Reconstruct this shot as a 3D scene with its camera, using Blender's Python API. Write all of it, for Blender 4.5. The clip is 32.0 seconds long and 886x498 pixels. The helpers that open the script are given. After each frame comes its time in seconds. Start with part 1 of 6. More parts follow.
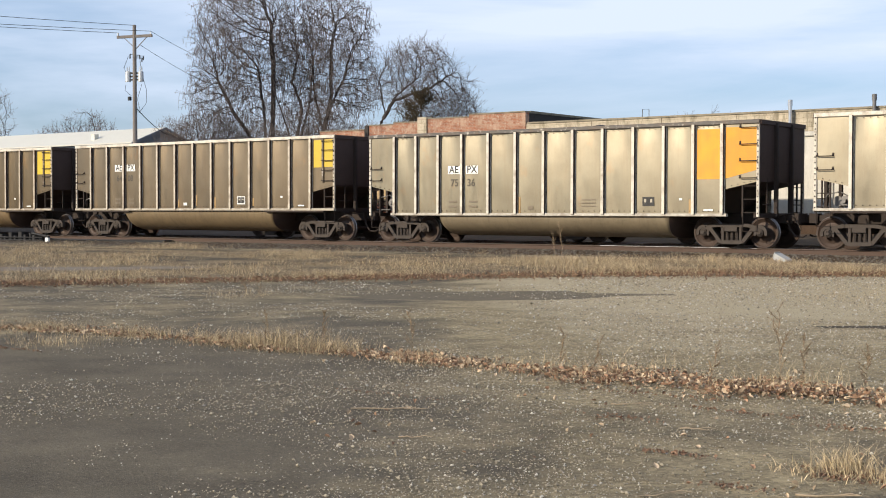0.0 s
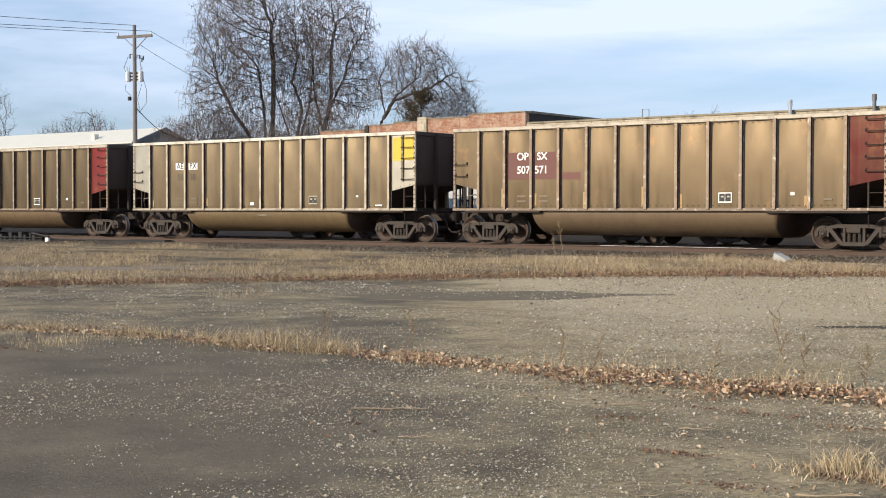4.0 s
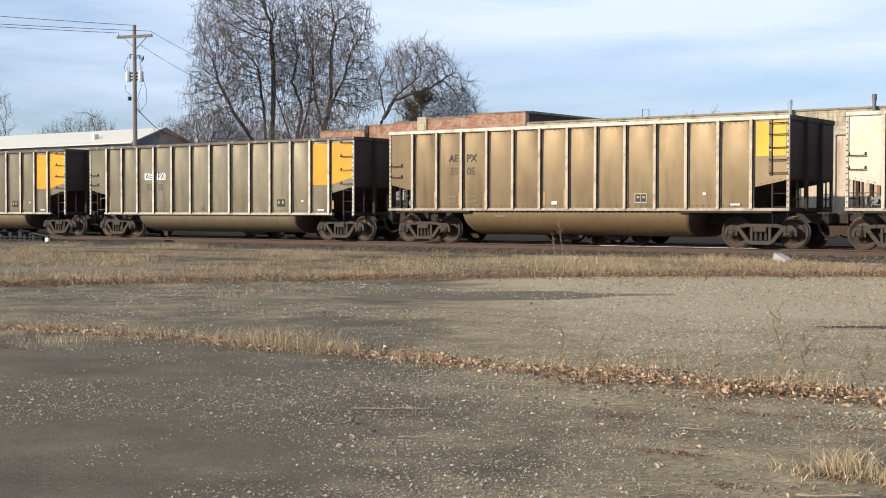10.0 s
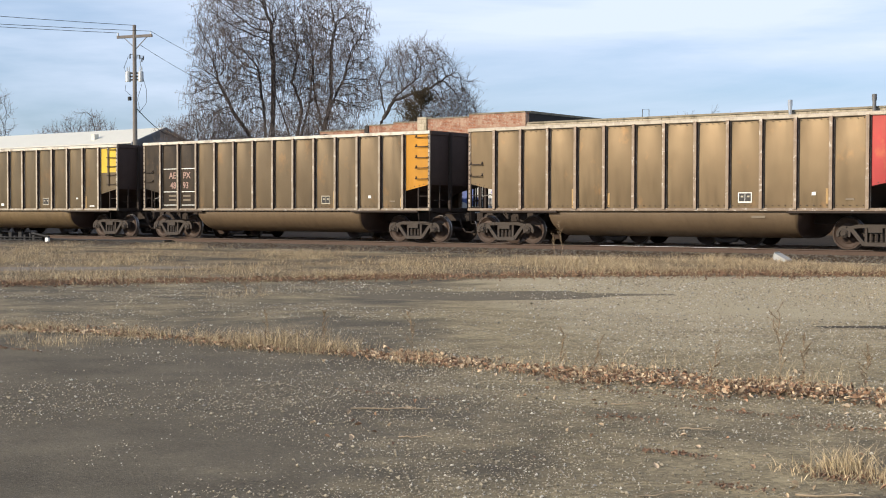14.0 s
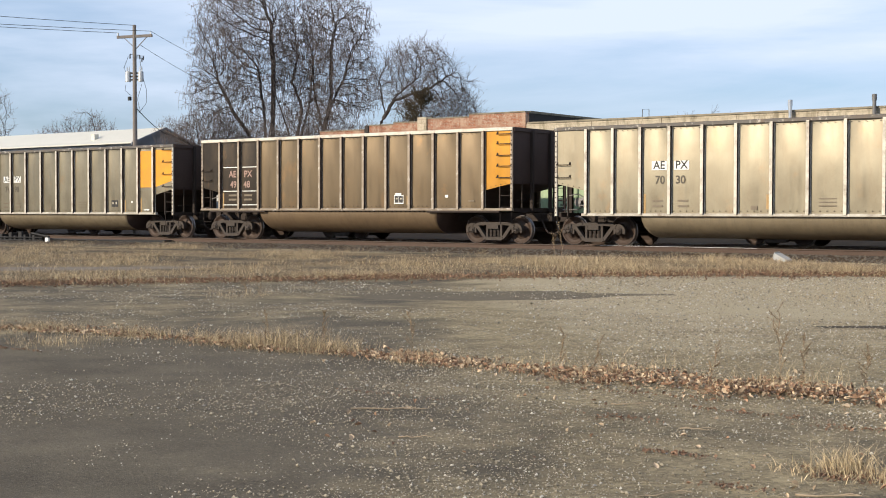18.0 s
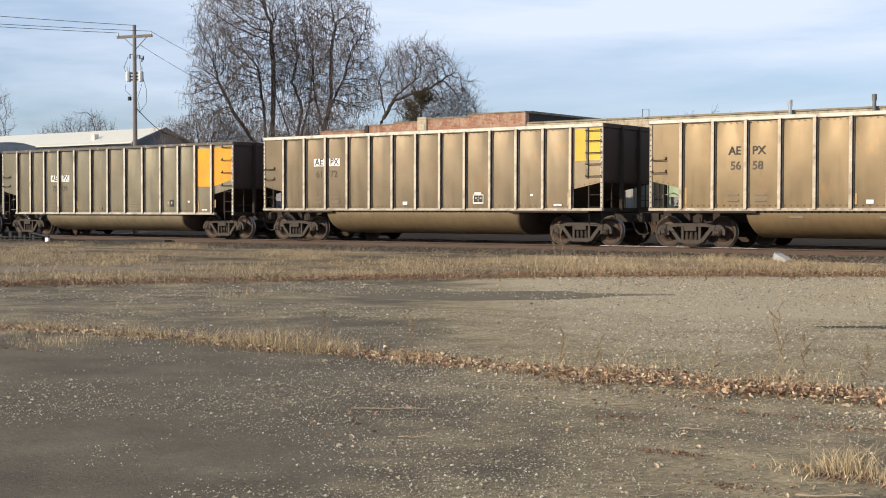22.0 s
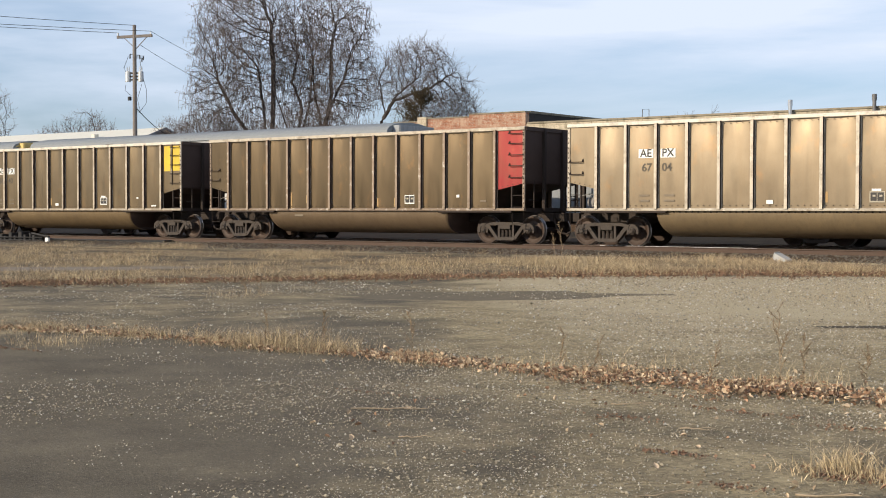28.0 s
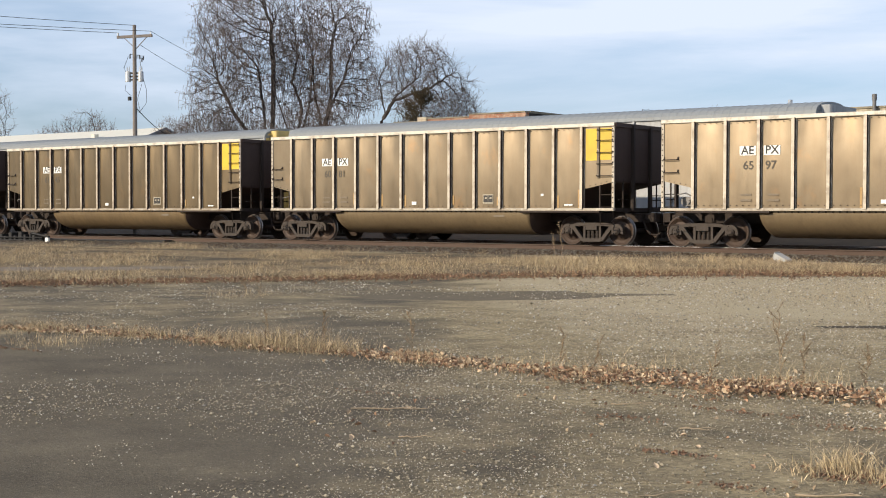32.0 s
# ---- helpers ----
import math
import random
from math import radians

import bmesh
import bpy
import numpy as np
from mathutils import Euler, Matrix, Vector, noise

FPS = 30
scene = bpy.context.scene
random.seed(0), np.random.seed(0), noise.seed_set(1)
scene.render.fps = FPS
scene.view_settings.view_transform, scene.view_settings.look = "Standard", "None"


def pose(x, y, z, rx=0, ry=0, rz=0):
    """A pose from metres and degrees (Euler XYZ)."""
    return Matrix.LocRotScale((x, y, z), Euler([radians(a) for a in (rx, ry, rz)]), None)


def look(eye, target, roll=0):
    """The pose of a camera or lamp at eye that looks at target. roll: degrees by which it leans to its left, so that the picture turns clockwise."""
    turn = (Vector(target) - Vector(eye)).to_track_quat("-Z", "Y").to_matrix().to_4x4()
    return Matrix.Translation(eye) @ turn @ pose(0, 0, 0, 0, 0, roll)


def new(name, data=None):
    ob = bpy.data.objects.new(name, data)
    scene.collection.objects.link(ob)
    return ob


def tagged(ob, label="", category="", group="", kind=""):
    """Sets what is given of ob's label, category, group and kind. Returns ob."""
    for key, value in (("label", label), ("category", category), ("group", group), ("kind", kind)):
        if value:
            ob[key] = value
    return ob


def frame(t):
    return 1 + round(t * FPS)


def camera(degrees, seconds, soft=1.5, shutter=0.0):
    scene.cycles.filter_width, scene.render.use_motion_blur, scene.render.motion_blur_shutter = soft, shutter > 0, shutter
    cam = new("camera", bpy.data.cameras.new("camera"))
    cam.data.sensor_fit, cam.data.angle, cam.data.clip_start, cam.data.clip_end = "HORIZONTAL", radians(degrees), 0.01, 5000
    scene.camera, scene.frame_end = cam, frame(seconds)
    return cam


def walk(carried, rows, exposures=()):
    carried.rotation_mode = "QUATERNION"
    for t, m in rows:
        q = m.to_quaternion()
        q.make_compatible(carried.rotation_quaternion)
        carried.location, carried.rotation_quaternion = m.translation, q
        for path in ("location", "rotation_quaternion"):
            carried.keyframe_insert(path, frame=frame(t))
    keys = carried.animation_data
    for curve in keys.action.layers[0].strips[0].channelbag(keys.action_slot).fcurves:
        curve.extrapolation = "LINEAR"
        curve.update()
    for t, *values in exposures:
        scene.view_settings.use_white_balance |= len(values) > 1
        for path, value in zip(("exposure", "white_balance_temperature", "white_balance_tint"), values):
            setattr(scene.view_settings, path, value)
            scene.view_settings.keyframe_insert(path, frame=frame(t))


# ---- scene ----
# ---------------------------------------------------------------- camera
DC = 38.13            # distance from the camera to the centre line of the near track
Z2 = -0.12            # its rail heads lie a little lower
D2 = DC + 8.0         # centre line of the far track
EYE = Vector((0.0, 0.0, 1.01))
AIM = EYE + Vector((-0.60524, 0.79561, -0.02632)) * 40.0
cam = camera(35.87, 32.0, soft=1.0)
walk(cam, [(0.0, look(EYE, AIM, 0.115)), (32.0, look(EYE, AIM, 0.115))],
     [(0.0, -0.05, 6180, 10), (6.0, 0.06, 6120, 10), (12.0, -0.01, 6160, 10), (19.0, -0.03, 6220, 10), (25.0, -0.08, 6380, 10), (32.0, -0.05, 6380, 10)])

# ---------------------------------------------------------------- world and sun
SUN_TO = Vector((-0.40, -0.80, 0.36)).normalized()      # direction towards the low winter sun
world = bpy.data.worlds.new("winter_sky")
scene.world = world
world.use_nodes = True
wn, wl = world.node_tree.nodes, world.node_tree.links
wn.clear()
w_out = wn.new("ShaderNodeOutputWorld")
w_bg = wn.new("ShaderNodeBackground")
w_sky = wn.new("ShaderNodeTexSky")
w_sky.sky_type = "NISHITA"
w_sky.sun_disc = False
w_sky.sun_elevation = math.asin(SUN_TO.z)
w_sky.sun_rotation = math.atan2(SUN_TO.x, SUN_TO.y)
w_sky.air_density, w_sky.dust_density, w_sky.ozone_density = 1.0, 0.6, 1.5
w_tc = wn.new("ShaderNodeTexCoord")
w_map = wn.new("ShaderNodeMapping")
w_map.inputs["Scale"].default_value = (1.6, 1.6, 11.0)
w_map.inputs["Rotation"].default_value = (0.05, 0.03, 0.4)
w_noise = wn.new("ShaderNodeTexNoise")
w_noise.inputs["Scale"].default_value = 1.7
w_noise.inputs["Detail"].default_value = 7.0
w_noise.inputs["Roughness"].default_value = 0.55
w_noise.inputs["Distortion"].default_value = 0.35
w_ramp = wn.new("ShaderNodeValToRGB")
w_ramp.color_ramp.elements[0].position, w_ramp.color_ramp.elements[0].color = 0.30, (0, 0, 0, 1)
w_ramp.color_ramp.elements[1].position, w_ramp.color_ramp.elements[1].color = 0.68, (1, 1, 1, 1)
w_mul = wn.new("ShaderNodeMath")
w_mul.operation = "MULTIPLY"
w_mul.inputs[1].default_value = 0.85
w_mix = wn.new("ShaderNodeMix")
w_mix.data_type = "RGBA"
w_mix.inputs["B"].default_value = (6.7, 7.35, 8.5, 1)
wl.new(w_tc.outputs["Generated"], w_map.inputs["Vector"])
wl.new(w_map.outputs["Vector"], w_noise.inputs["Vector"])
wl.new(w_noise.outputs["Fac"], w_ramp.inputs["Fac"])
wl.new(w_ramp.outputs["Color"], w_mul.inputs[0])
w_sep = wn.new("ShaderNodeSeparateXYZ")
wl.new(w_tc.outputs["Generated"], w_sep.inputs[0])
w_high = wn.new("ShaderNodeValToRGB")
w_high.color_ramp.elements[0].position, w_high.color_ramp.elements[0].color = 0.04, (0, 0, 0, 1)
w_high.color_ramp.elements[1].position, w_high.color_ramp.elements[1].color = 0.15, (0.56, 0.56, 0.56, 1)
w_top = w_high.color_ramp.elements.new(0.36)
w_top.color = (0.12, 0.12, 0.12, 1)
wl.new(w_sep.outputs["Z"], w_high.inputs["Fac"])
w_less = wn.new("ShaderNodeMath")
w_less.operation, w_less.inputs[1].default_value = "SUBTRACT", 0.16
wl.new(w_high.outputs["Color"], w_less.inputs[0])
w_add = wn.new("ShaderNodeMath")
w_add.use_clamp = True
wl.new(w_mul.outputs[0], w_add.inputs[0])
wl.new(w_less.outputs[0], w_add.inputs[1])
wl.new(w_add.outputs[0], w_mix.inputs["Factor"])
w_tint = wn.new("ShaderNodeMix")
w_tint.data_type, w_tint.blend_type = "RGBA", "MULTIPLY"
w_tint.inputs["Factor"].default_value = 1.0
w_low = wn.new("ShaderNodeMapRange")
w_low.inputs["From Min"].default_value, w_low.inputs["From Max"].default_value = 0.02, 0.16
wl.new(w_sep.outputs["Z"], w_low.inputs["Value"])
w_veil = wn.new("ShaderNodeMix")
w_veil.data_type = "RGBA"
w_veil.inputs["A"].default_value, w_veil.inputs["B"].default_value = (0.59, 0.71, 0.98, 1), (0.90, 0.99, 1.17, 1)
wl.new(w_low.outputs["Result"], w_veil.inputs["Factor"])
wl.new(w_veil.outputs["Result"], w_tint.inputs["B"])
wl.new(w_sky.outputs["Color"], w_tint.inputs["A"])
wl.new(w_tint.outputs["Result"], w_mix.inputs["A"])
wl.new(w_mix.outputs["Result"], w_bg.inputs["Color"])
w_bg.inputs["Strength"].default_value = 0.125
wl.new(w_bg.outputs["Background"], w_out.inputs["Surface"])

sun = new("sun", bpy.data.lights.new("sun", "SUN"))
sun.data.energy, sun.data.angle, sun.data.color = 5.0, radians(0.6), (1.0, 0.855, 0.655)
sun.matrix_world = look(SUN_TO * 60, (0, 0, 0))


# ---------------------------------------------------------------- material helpers
def nodes_of(name, rough=0.6, metal=0.0, spec=0.5):
    m = bpy.data.materials.new(name)
    m.use_nodes = True
    nt = m.node_tree
    b = nt.nodes["Principled BSDF"]
    b.inputs["Roughness"].default_value = rough
    b.inputs["Metallic"].default_value = metal
    b.inputs["Specular IOR Level"].default_value = spec
    return m, nt, b


def noise_node(nt, scale, detail=4.0, rough=0.6, stretch=(1, 1, 1), src="Object"):
    tc = nt.nodes.new("ShaderNodeTexCoord")
    mp = nt.nodes.new("ShaderNodeMapping")
    mp.inputs["Scale"].default_value = stretch
    n = nt.nodes.new("ShaderNodeTexNoise")
    n.inputs["Scale"].default_value, n.inputs["Detail"].default_value = scale, detail
    n.inputs["Roughness"].default_value = rough
    nt.links.new(tc.outputs[src], mp.inputs["Vector"])
    nt.links.new(mp.outputs["Vector"], n.inputs["Vector"])
    return n


def ramp(nt, src, lo, hi, c0=(0, 0, 0), c1=(1, 1, 1)):
    r = nt.nodes.new("ShaderNodeValToRGB")
    r.color_ramp.elements[0].position, r.color_ramp.elements[0].color = lo, (*c0, 1)
    r.color_ramp.elements[1].position, r.color_ramp.elements[1].color = hi, (*c1, 1)
    nt.links.new(src, r.inputs["Fac"])
    return r.outputs["Color"]


def mix(nt, fac, a, b, how="MIX"):
    m = nt.nodes.new("ShaderNodeMix")
    m.data_type, m.blend_type = "RGBA", how
    for key, v in (("Factor", fac), ("A", a), ("B", b)):
        sock = m.inputs[key]
        if isinstance(v, (int, float)):
            sock.default_value = v
        elif isinstance(v, tuple):
            sock.default_value = (*v, 1)
        else:
            nt.links.new(v, sock)
    return m.outputs["Result"]


def bump(nt, b, height, strength=0.3, dist=0.01, normal=None):
    n = nt.nodes.new("ShaderNodeBump")
    n.inputs["Strength"].default_value, n.inputs["Distance"].default_value = strength, dist
    nt.links.new(height, n.inputs["Height"])
    if normal is not None:
        nt.links.new(normal, n.inputs["Normal"])
    nt.links.new(n.outputs["Normal"], b.inputs["Normal"])
    return n.outputs["Normal"]


def simple(name, col, var=0.25, scale=6.0, rough=0.7, metal=0.0, bumpy=0.2, dist=0.01, spec=0.4, island=False):
    """A plain worn surface: base colour, two scales of mottling, fine relief."""
    m, nt, b = nodes_of(name, rough, metal, spec)
    dark = tuple(c * (1 - var) for c in col)
    light = tuple(min(1, c * (1 + var)) for c in col)
    c = mix(nt, noise_node(nt, scale).outputs["Fac"], dark, light)
    fine = noise_node(nt, scale * 9, 3.0)
    c = mix(nt, ramp(nt, fine.outputs["Fac"], 0.35, 0.7), c, light if not island else dark)
    if island:
        g = nt.nodes.new("ShaderNodeNewGeometry")
        c = mix(nt, 1.0, c, ramp(nt, g.outputs["Random Per Island"], 0.0, 1.0, (0.38, 0.38, 0.38), (1.0, 1.0, 1.0)), "MULTIPLY")
    nt.links.new(c, b.inputs["Base Color"])
    if bumpy:
        bump(nt, b, fine.outputs["Fac"], bumpy, dist)
    return m


def car_paint(name, rough=0.36, metal=0.90, streak=0.26, soot=(0.12, 0.085, 0.052), waves=0.20, blotch=0.10, rusty=0.0):
    """Weathered sheet metal: the object's own colour under dust, upright streaks and bottom grime, with oil-canned sheets."""
    m, nt, b = nodes_of(name, rough, metal, 0.45)
    info = nt.nodes.new("ShaderNodeObjectInfo")
    base = info.outputs["Color"]
    cloud = noise_node(nt, 1.15, 6.0, 0.62)
    blot = noise_node(nt, 2.0, 7.0, 0.72, (1, 1, 0.55))
    streaks = noise_node(nt, 5.0, 5.0, 0.65, (1, 1, 0.12))
    wave = noise_node(nt, 1.2, 2.0, 0.4, (1, 1, 0.45))
    shift = nt.nodes.new("ShaderNodeMath")
    shift.operation, shift.inputs[1].default_value = "MULTIPLY", 61.0
    nt.links.new(info.outputs["Random"], shift.inputs[0])
    stain = noise_node(nt, 1.25, 6.0, 0.66, (1, 1, 0.7))
    for nd in (cloud, blot, streaks, wave, stain):
        nd.noise_dimensions = "4D"
        nt.links.new(shift.outputs[0], nd.inputs["W"])
    fine = noise_node(nt, 42.0, 3.0, 0.6)
    tint = ramp(nt, info.outputs["Random"], 0.0, 1.0, (0.86, 0.86, 0.86), (1.0, 1.0, 1.0))
    c = mix(nt, 1.0, base, tint, "MULTIPLY")
    c = mix(nt, ramp(nt, streaks.outputs["Fac"], 0.48, 0.80, (0, 0, 0), (streak, streak, streak)), c, soot)
    c = mix(nt, ramp(nt, cloud.outputs["Fac"], 0.40, 0.75, (0, 0, 0), (0.34, 0.34, 0.34)), c, soot)
    c = mix(nt, ramp(nt, blot.outputs["Fac"], 0.56, 0.68, (0, 0, 0), (blotch, blotch, blotch)), c, soot)
    c = mix(nt, ramp(nt, blot.outputs["Fac"], 0.32, 0.42, (0.14, 0.14, 0.14), (0, 0, 0)), c, mix(nt, 1.0, base, (1.22, 1.12, 0.98), "MULTIPLY"))
    c = mix(nt, ramp(nt, stain.outputs["Fac"], 0.58, 0.74, (0, 0, 0), (rusty, rusty, rusty)), c, (0.34, 0.18, 0.07))
    c = mix(nt, ramp(nt, fine.outputs["Fac"], 0.52, 0.75, (0, 0, 0), (0.32, 0.32, 0.32)), c, soot)
    nt.links.new(c, b.inputs["Base Color"])
    r = nt.nodes.new("ShaderNodeMath")
    r.operation, r.inputs[1].default_value, r.inputs[2].default_value = "MULTIPLY_ADD", 0.35, rough - 0.15
    nt.links.new(streaks.outputs["Fac"], r.inputs[0])
    nt.links.new(r.outputs[0], b.inputs["Roughness"])
    n1 = bump(nt, b, wave.outputs["Fac"], waves, 0.12)
    bump(nt, b, fine.outputs["Fac"], 0.12, 0.003, n1)
    return m


def worn_rib(name):
    """Pale paint scuffed through to brown in long uneven patches."""
    m, nt, b = nodes_of(name, 0.55, 0.1, 0.4)
    info = nt.nodes.new("ShaderNodeObjectInfo")
    tc = nt.nodes.new("ShaderNodeTexCoord")
    off = nt.nodes.new("ShaderNodeVectorMath")
    off.operation = "ADD"
    rnd_ = nt.nodes.new("ShaderNodeMath")
    rnd_.operation, rnd_.inputs[1].default_value = "MULTIPLY", 37.0
    nt.links.new(info.outputs["Random"], rnd_.inputs[0])
    nt.links.new(tc.outputs["Object"], off.inputs[0])
    nt.links.new(rnd_.outputs[0], off.inputs[1])
    n = nt.nodes.new("ShaderNodeTexNoise")
    n.inputs["Scale"].default_value, n.inputs["Detail"].default_value, n.inputs["Roughness"].default_value = 2.6, 6.0, 0.7
    nt.links.new(off.outputs[0], n.inputs["Vector"])
    f = noise_node(nt, 30.0, 3.0)
    scuff = nt.nodes.new("ShaderNodeTexNoise")
    scuff.inputs["Scale"].default_value, scuff.inputs["Detail"].default_value, scuff.inputs["Roughness"].default_value = 5.5, 6.0, 0.75
    nt.links.new(off.outputs[0], scuff.inputs["Vector"])
    c = mix(nt, ramp(nt, n.outputs["Fac"], 0.47, 0.72, (0, 0, 0), (0.75, 0.75, 0.75)), info.outputs["Color"], (0.15, 0.10, 0.062))
    c = mix(nt, ramp(nt, scuff.outputs["Fac"], 0.56, 0.64, (0, 0, 0), (0.60, 0.60, 0.60)), c, (0.70, 0.65, 0.56))
    c = mix(nt, ramp(nt, f.outputs["Fac"], 0.55, 0.75, (0, 0, 0), (0.4, 0.4, 0.4)), c, (0.16, 0.12, 0.085))
    nt.links.new(c, b.inputs["Base Color"])
    bump(nt, b, f.outputs["Fac"], 0.2, 0.004)
    return m


M_PANEL = car_paint("weathered_car_sheet", rusty=0.42)
M_RIB = worn_rib("scuffed_car_rib")
M_TUB = car_paint("dusty_tub_sheet", 0.45, 0.15, 0.42, (0.075, 0.052, 0.033), 0.12)
M_PATCH = car_paint("faded_patch_paint", 0.5, 0.0, 0.16, waves=0.1, blotch=0.06)
# Coal black of the end sheets; on rib flanks also painted shade.
M_SOOT_SHADE = simple("coal_black_and_shade_steel", (0.058, 0.038, 0.030), 0.5, 3.0, 0.85)
M_DARK = simple("dark_underframe_steel", (0.030, 0.021, 0.016), 0.5, 4.0, 0.8)
M_TRUCK = simple("grimy_cast_steel", (0.044, 0.034, 0.027), 0.6, 5.0, 0.75)
M_WHEEL = simple("rusty_wheel_steel", (0.042, 0.026, 0.018), 0.5, 6.0, 0.6, 0.3)
M_TREAD = simple("polished_wheel_tread", (0.26, 0.235, 0.22), 0.3, 9.0, 0.4, 0.8, 0.05)
M_COAL = simple("loose_coal", (0.018, 0.017, 0.017), 0.6, 9.0, 0.75, 0.0, 0.8, 0.06)
M_WHITE = simple("white_stencil_paint", (0.78, 0.77, 0.72), 0.12, 14.0, 0.6, 0, 0.05)
M_BLACK = simple("black_stencil_paint", (0.030, 0.028, 0.026), 0.4, 14.0, 0.6, 0, 0.05)
M_INK = simple("dull_number_paint", (0.075, 0.063, 0.048), 0.5, 9.0, 0.7, 0, 0.05)
M_FADED = simple("faded_grey_stencil", (0.165, 0.132, 0.092), 0.4, 14.0, 0.7, 0, 0.05)
M_WORN = simple("worn_brown_stencil", (0.095, 0.070, 0.045), 0.5, 6.0, 0.7, 0, 0.05)
M_RUSTP = simple("orange_rust_bleed", (0.36, 0.235, 0.105), 0.4, 7.0, 0.8, 0, 0.05)
M_PINKT = simple("faded_pink_stencil", (0.34, 0.22, 0.18), 0.3, 14.0, 0.7, 0, 0.05)
M_DULLW = simple("dulled_white_stencil", (0.38, 0.34, 0.26), 0.3, 12.0, 0.7, 0, 0.05)
M_VALVE = simple("grey_brake_casting", (0.16, 0.15, 0.14), 0.5, 8.0, 0.6, 0.3)


# ---------------------------------------------------------------- mesh helpers
class Mesh:
    """Collects vertices and faces of one mesh."""

    def __init__(self):
        self.v, self.f, self.m = [], [], []

    def add(self, verts, faces, mat=0):
        n = len(self.v)
        self.v += [tuple(p) for p in verts]
        self.f += [tuple(i + n for i in f) for f in faces]
        self.m += [mat] * len(faces)

    def box(self, x0, x1, y0, y1, z0, z1, mat=0):
        p = [(x, y, z) for x in (x0, x1) for y in (y0, y1) for z in (z0, z1)]
        self.add(p, [(0, 1, 3, 2), (4, 6, 7, 5), (0, 4, 5, 1), (2, 3, 7, 6), (0, 2, 6, 4), (1, 5, 7, 3)], mat)

    def slab(self, x0, x1, y0, y1, z0, z1, b=0.01, mat=0):
        """A box whose upright edges along z are bevelled by b."""
        ring = [(x0 + b, y0), (x1 - b, y0), (x1, y0 + b), (x1, y1 - b), (x1 - b, y1), (x0 + b, y1), (x0, y1 - b), (x0, y0 + b)]
        self.prism([(x, y) for x, y in ring], z0, z1, "z", mat)

    def prism(self, ring, a, b, axis, mat=0):
        """A closed ring of 2D points drawn out from a to b: axis x takes (y, z), y takes (x, z), z takes (x, y)."""
        def at(p, q):
            return {"x": (q, p[0], p[1]), "y": (p[0], q, p[1]), "z": (p[0], p[1], q)}[axis]
        n = len(ring)
        pts = [at(p, a) for p in ring] + [at(p, b) for p in ring]
        faces = [(i, (i + 1) % n, n + (i + 1) % n, n + i) for i in range(n)]
        self.add(pts, faces + [tuple(range(n - 1, -1, -1)), tuple(range(n, 2 * n))], mat)

    def rod(self, p0, p1, r0, r1=None, n=6, mat=0, caps=True):
        p0, p1 = Vector(p0), Vector(p1)
        r1 = r0 if r1 is None else r1
        d = (p1 - p0).normalized()
        u = d.cross((0, 0, 1) if abs(d.z) < 0.9 else (1, 0, 0)).normalized()
        w = d.cross(u)
        pts = [p + (u * math.cos(a) + w * math.sin(a)) * r for p, r in ((p0, r0), (p1, r1)) for a in [2 * math.pi * i / n for i in range(n)]]
        faces = [(i, (i + 1) % n, n + (i + 1) % n, n + i) for i in range(n)]
        if caps:
            faces += [tuple(range(n - 1, -1, -1)), tuple(range(n, 2 * n))]
        self.add(pts, faces, mat)

    def path(self, pts, r, n=6, mat=0):
        self.tube(pts, r, n, mat)

    def tube(self, pts, r, n=5, mat=0):
        """One continuous tube along the points."""
        pts = [Vector(p) for p in pts]
        rr = r if isinstance(r, (list, tuple)) else [r] * len(pts)
        base = len(self.v)
        for k, p in enumerate(pts):
            d = (pts[min(k + 1, len(pts) - 1)] - pts[max(k - 1, 0)]).normalized()
            u = d.cross((0, 0, 1) if abs(d.z) < 0.9 else (1, 0, 0)).normalized()
            w = d.cross(u)
            self.v += [tuple(p + (u * math.cos(6.2832 * i / n) + w * math.sin(6.2832 * i / n)) * rr[k]) for i in range(n)]
        for k in range(len(pts) - 1):
            a = base + k * n
            self.f += [(a + i, a + (i + 1) % n, a + n + (i + 1) % n, a + n + i) for i in range(n)]
            self.m += [mat] * n

    def lathe(self, prof, axis_y=True, n=20, mats=None):
        """Turns (radius, y) points round the y axis."""
        base = len(self.v)
        self.v += [(r * math.cos(2 * math.pi * i / n), y, r * math.sin(2 * math.pi * i / n)) for r, y in prof for i in range(n)]
        for k in range(len(prof) - 1):
            a = base + k * n
            self.f += [(a + i, a + (i + 1) % n, a + n + (i + 1) % n, a + n + i) for i in range(n)]
            self.m += [mats[k] if mats else 0] * n

    def data(self, name, mats, smooth=False):
        me = bpy.data.meshes.new(name)
        me.from_pydata(self.v, [], self.f)
        for mt in (mats if isinstance(mats, (list, tuple)) else [mats]):
            me.materials.append(mt)
        me.polygons.foreach_set("material_index", self.m)
        if smooth:
            me.polygons.foreach_set("use_smooth", [True] * len(self.f))
        me.update()
        fix = bmesh.new()
        fix.from_mesh(me)
        bmesh.ops.recalc_face_normals(fix, faces=fix.faces)
        fix.to_mesh(me)
        fix.free()
        return me


def part(name, mesh, mats, parent, label="", at=(0, 0, 0), smooth=False, color=None):
    """One mesh object under a thing or a part. mesh: a Mesh, or mesh data that several parts share."""
    me = mesh.data(name, mats, smooth) if isinstance(mesh, Mesh) else mesh
    ob = new(name, me)
    ob.parent = parent
    ob.location = at
    if label:
        ob["label"] = label
    if color:
        ob.color = (*color, 1)
    return ob


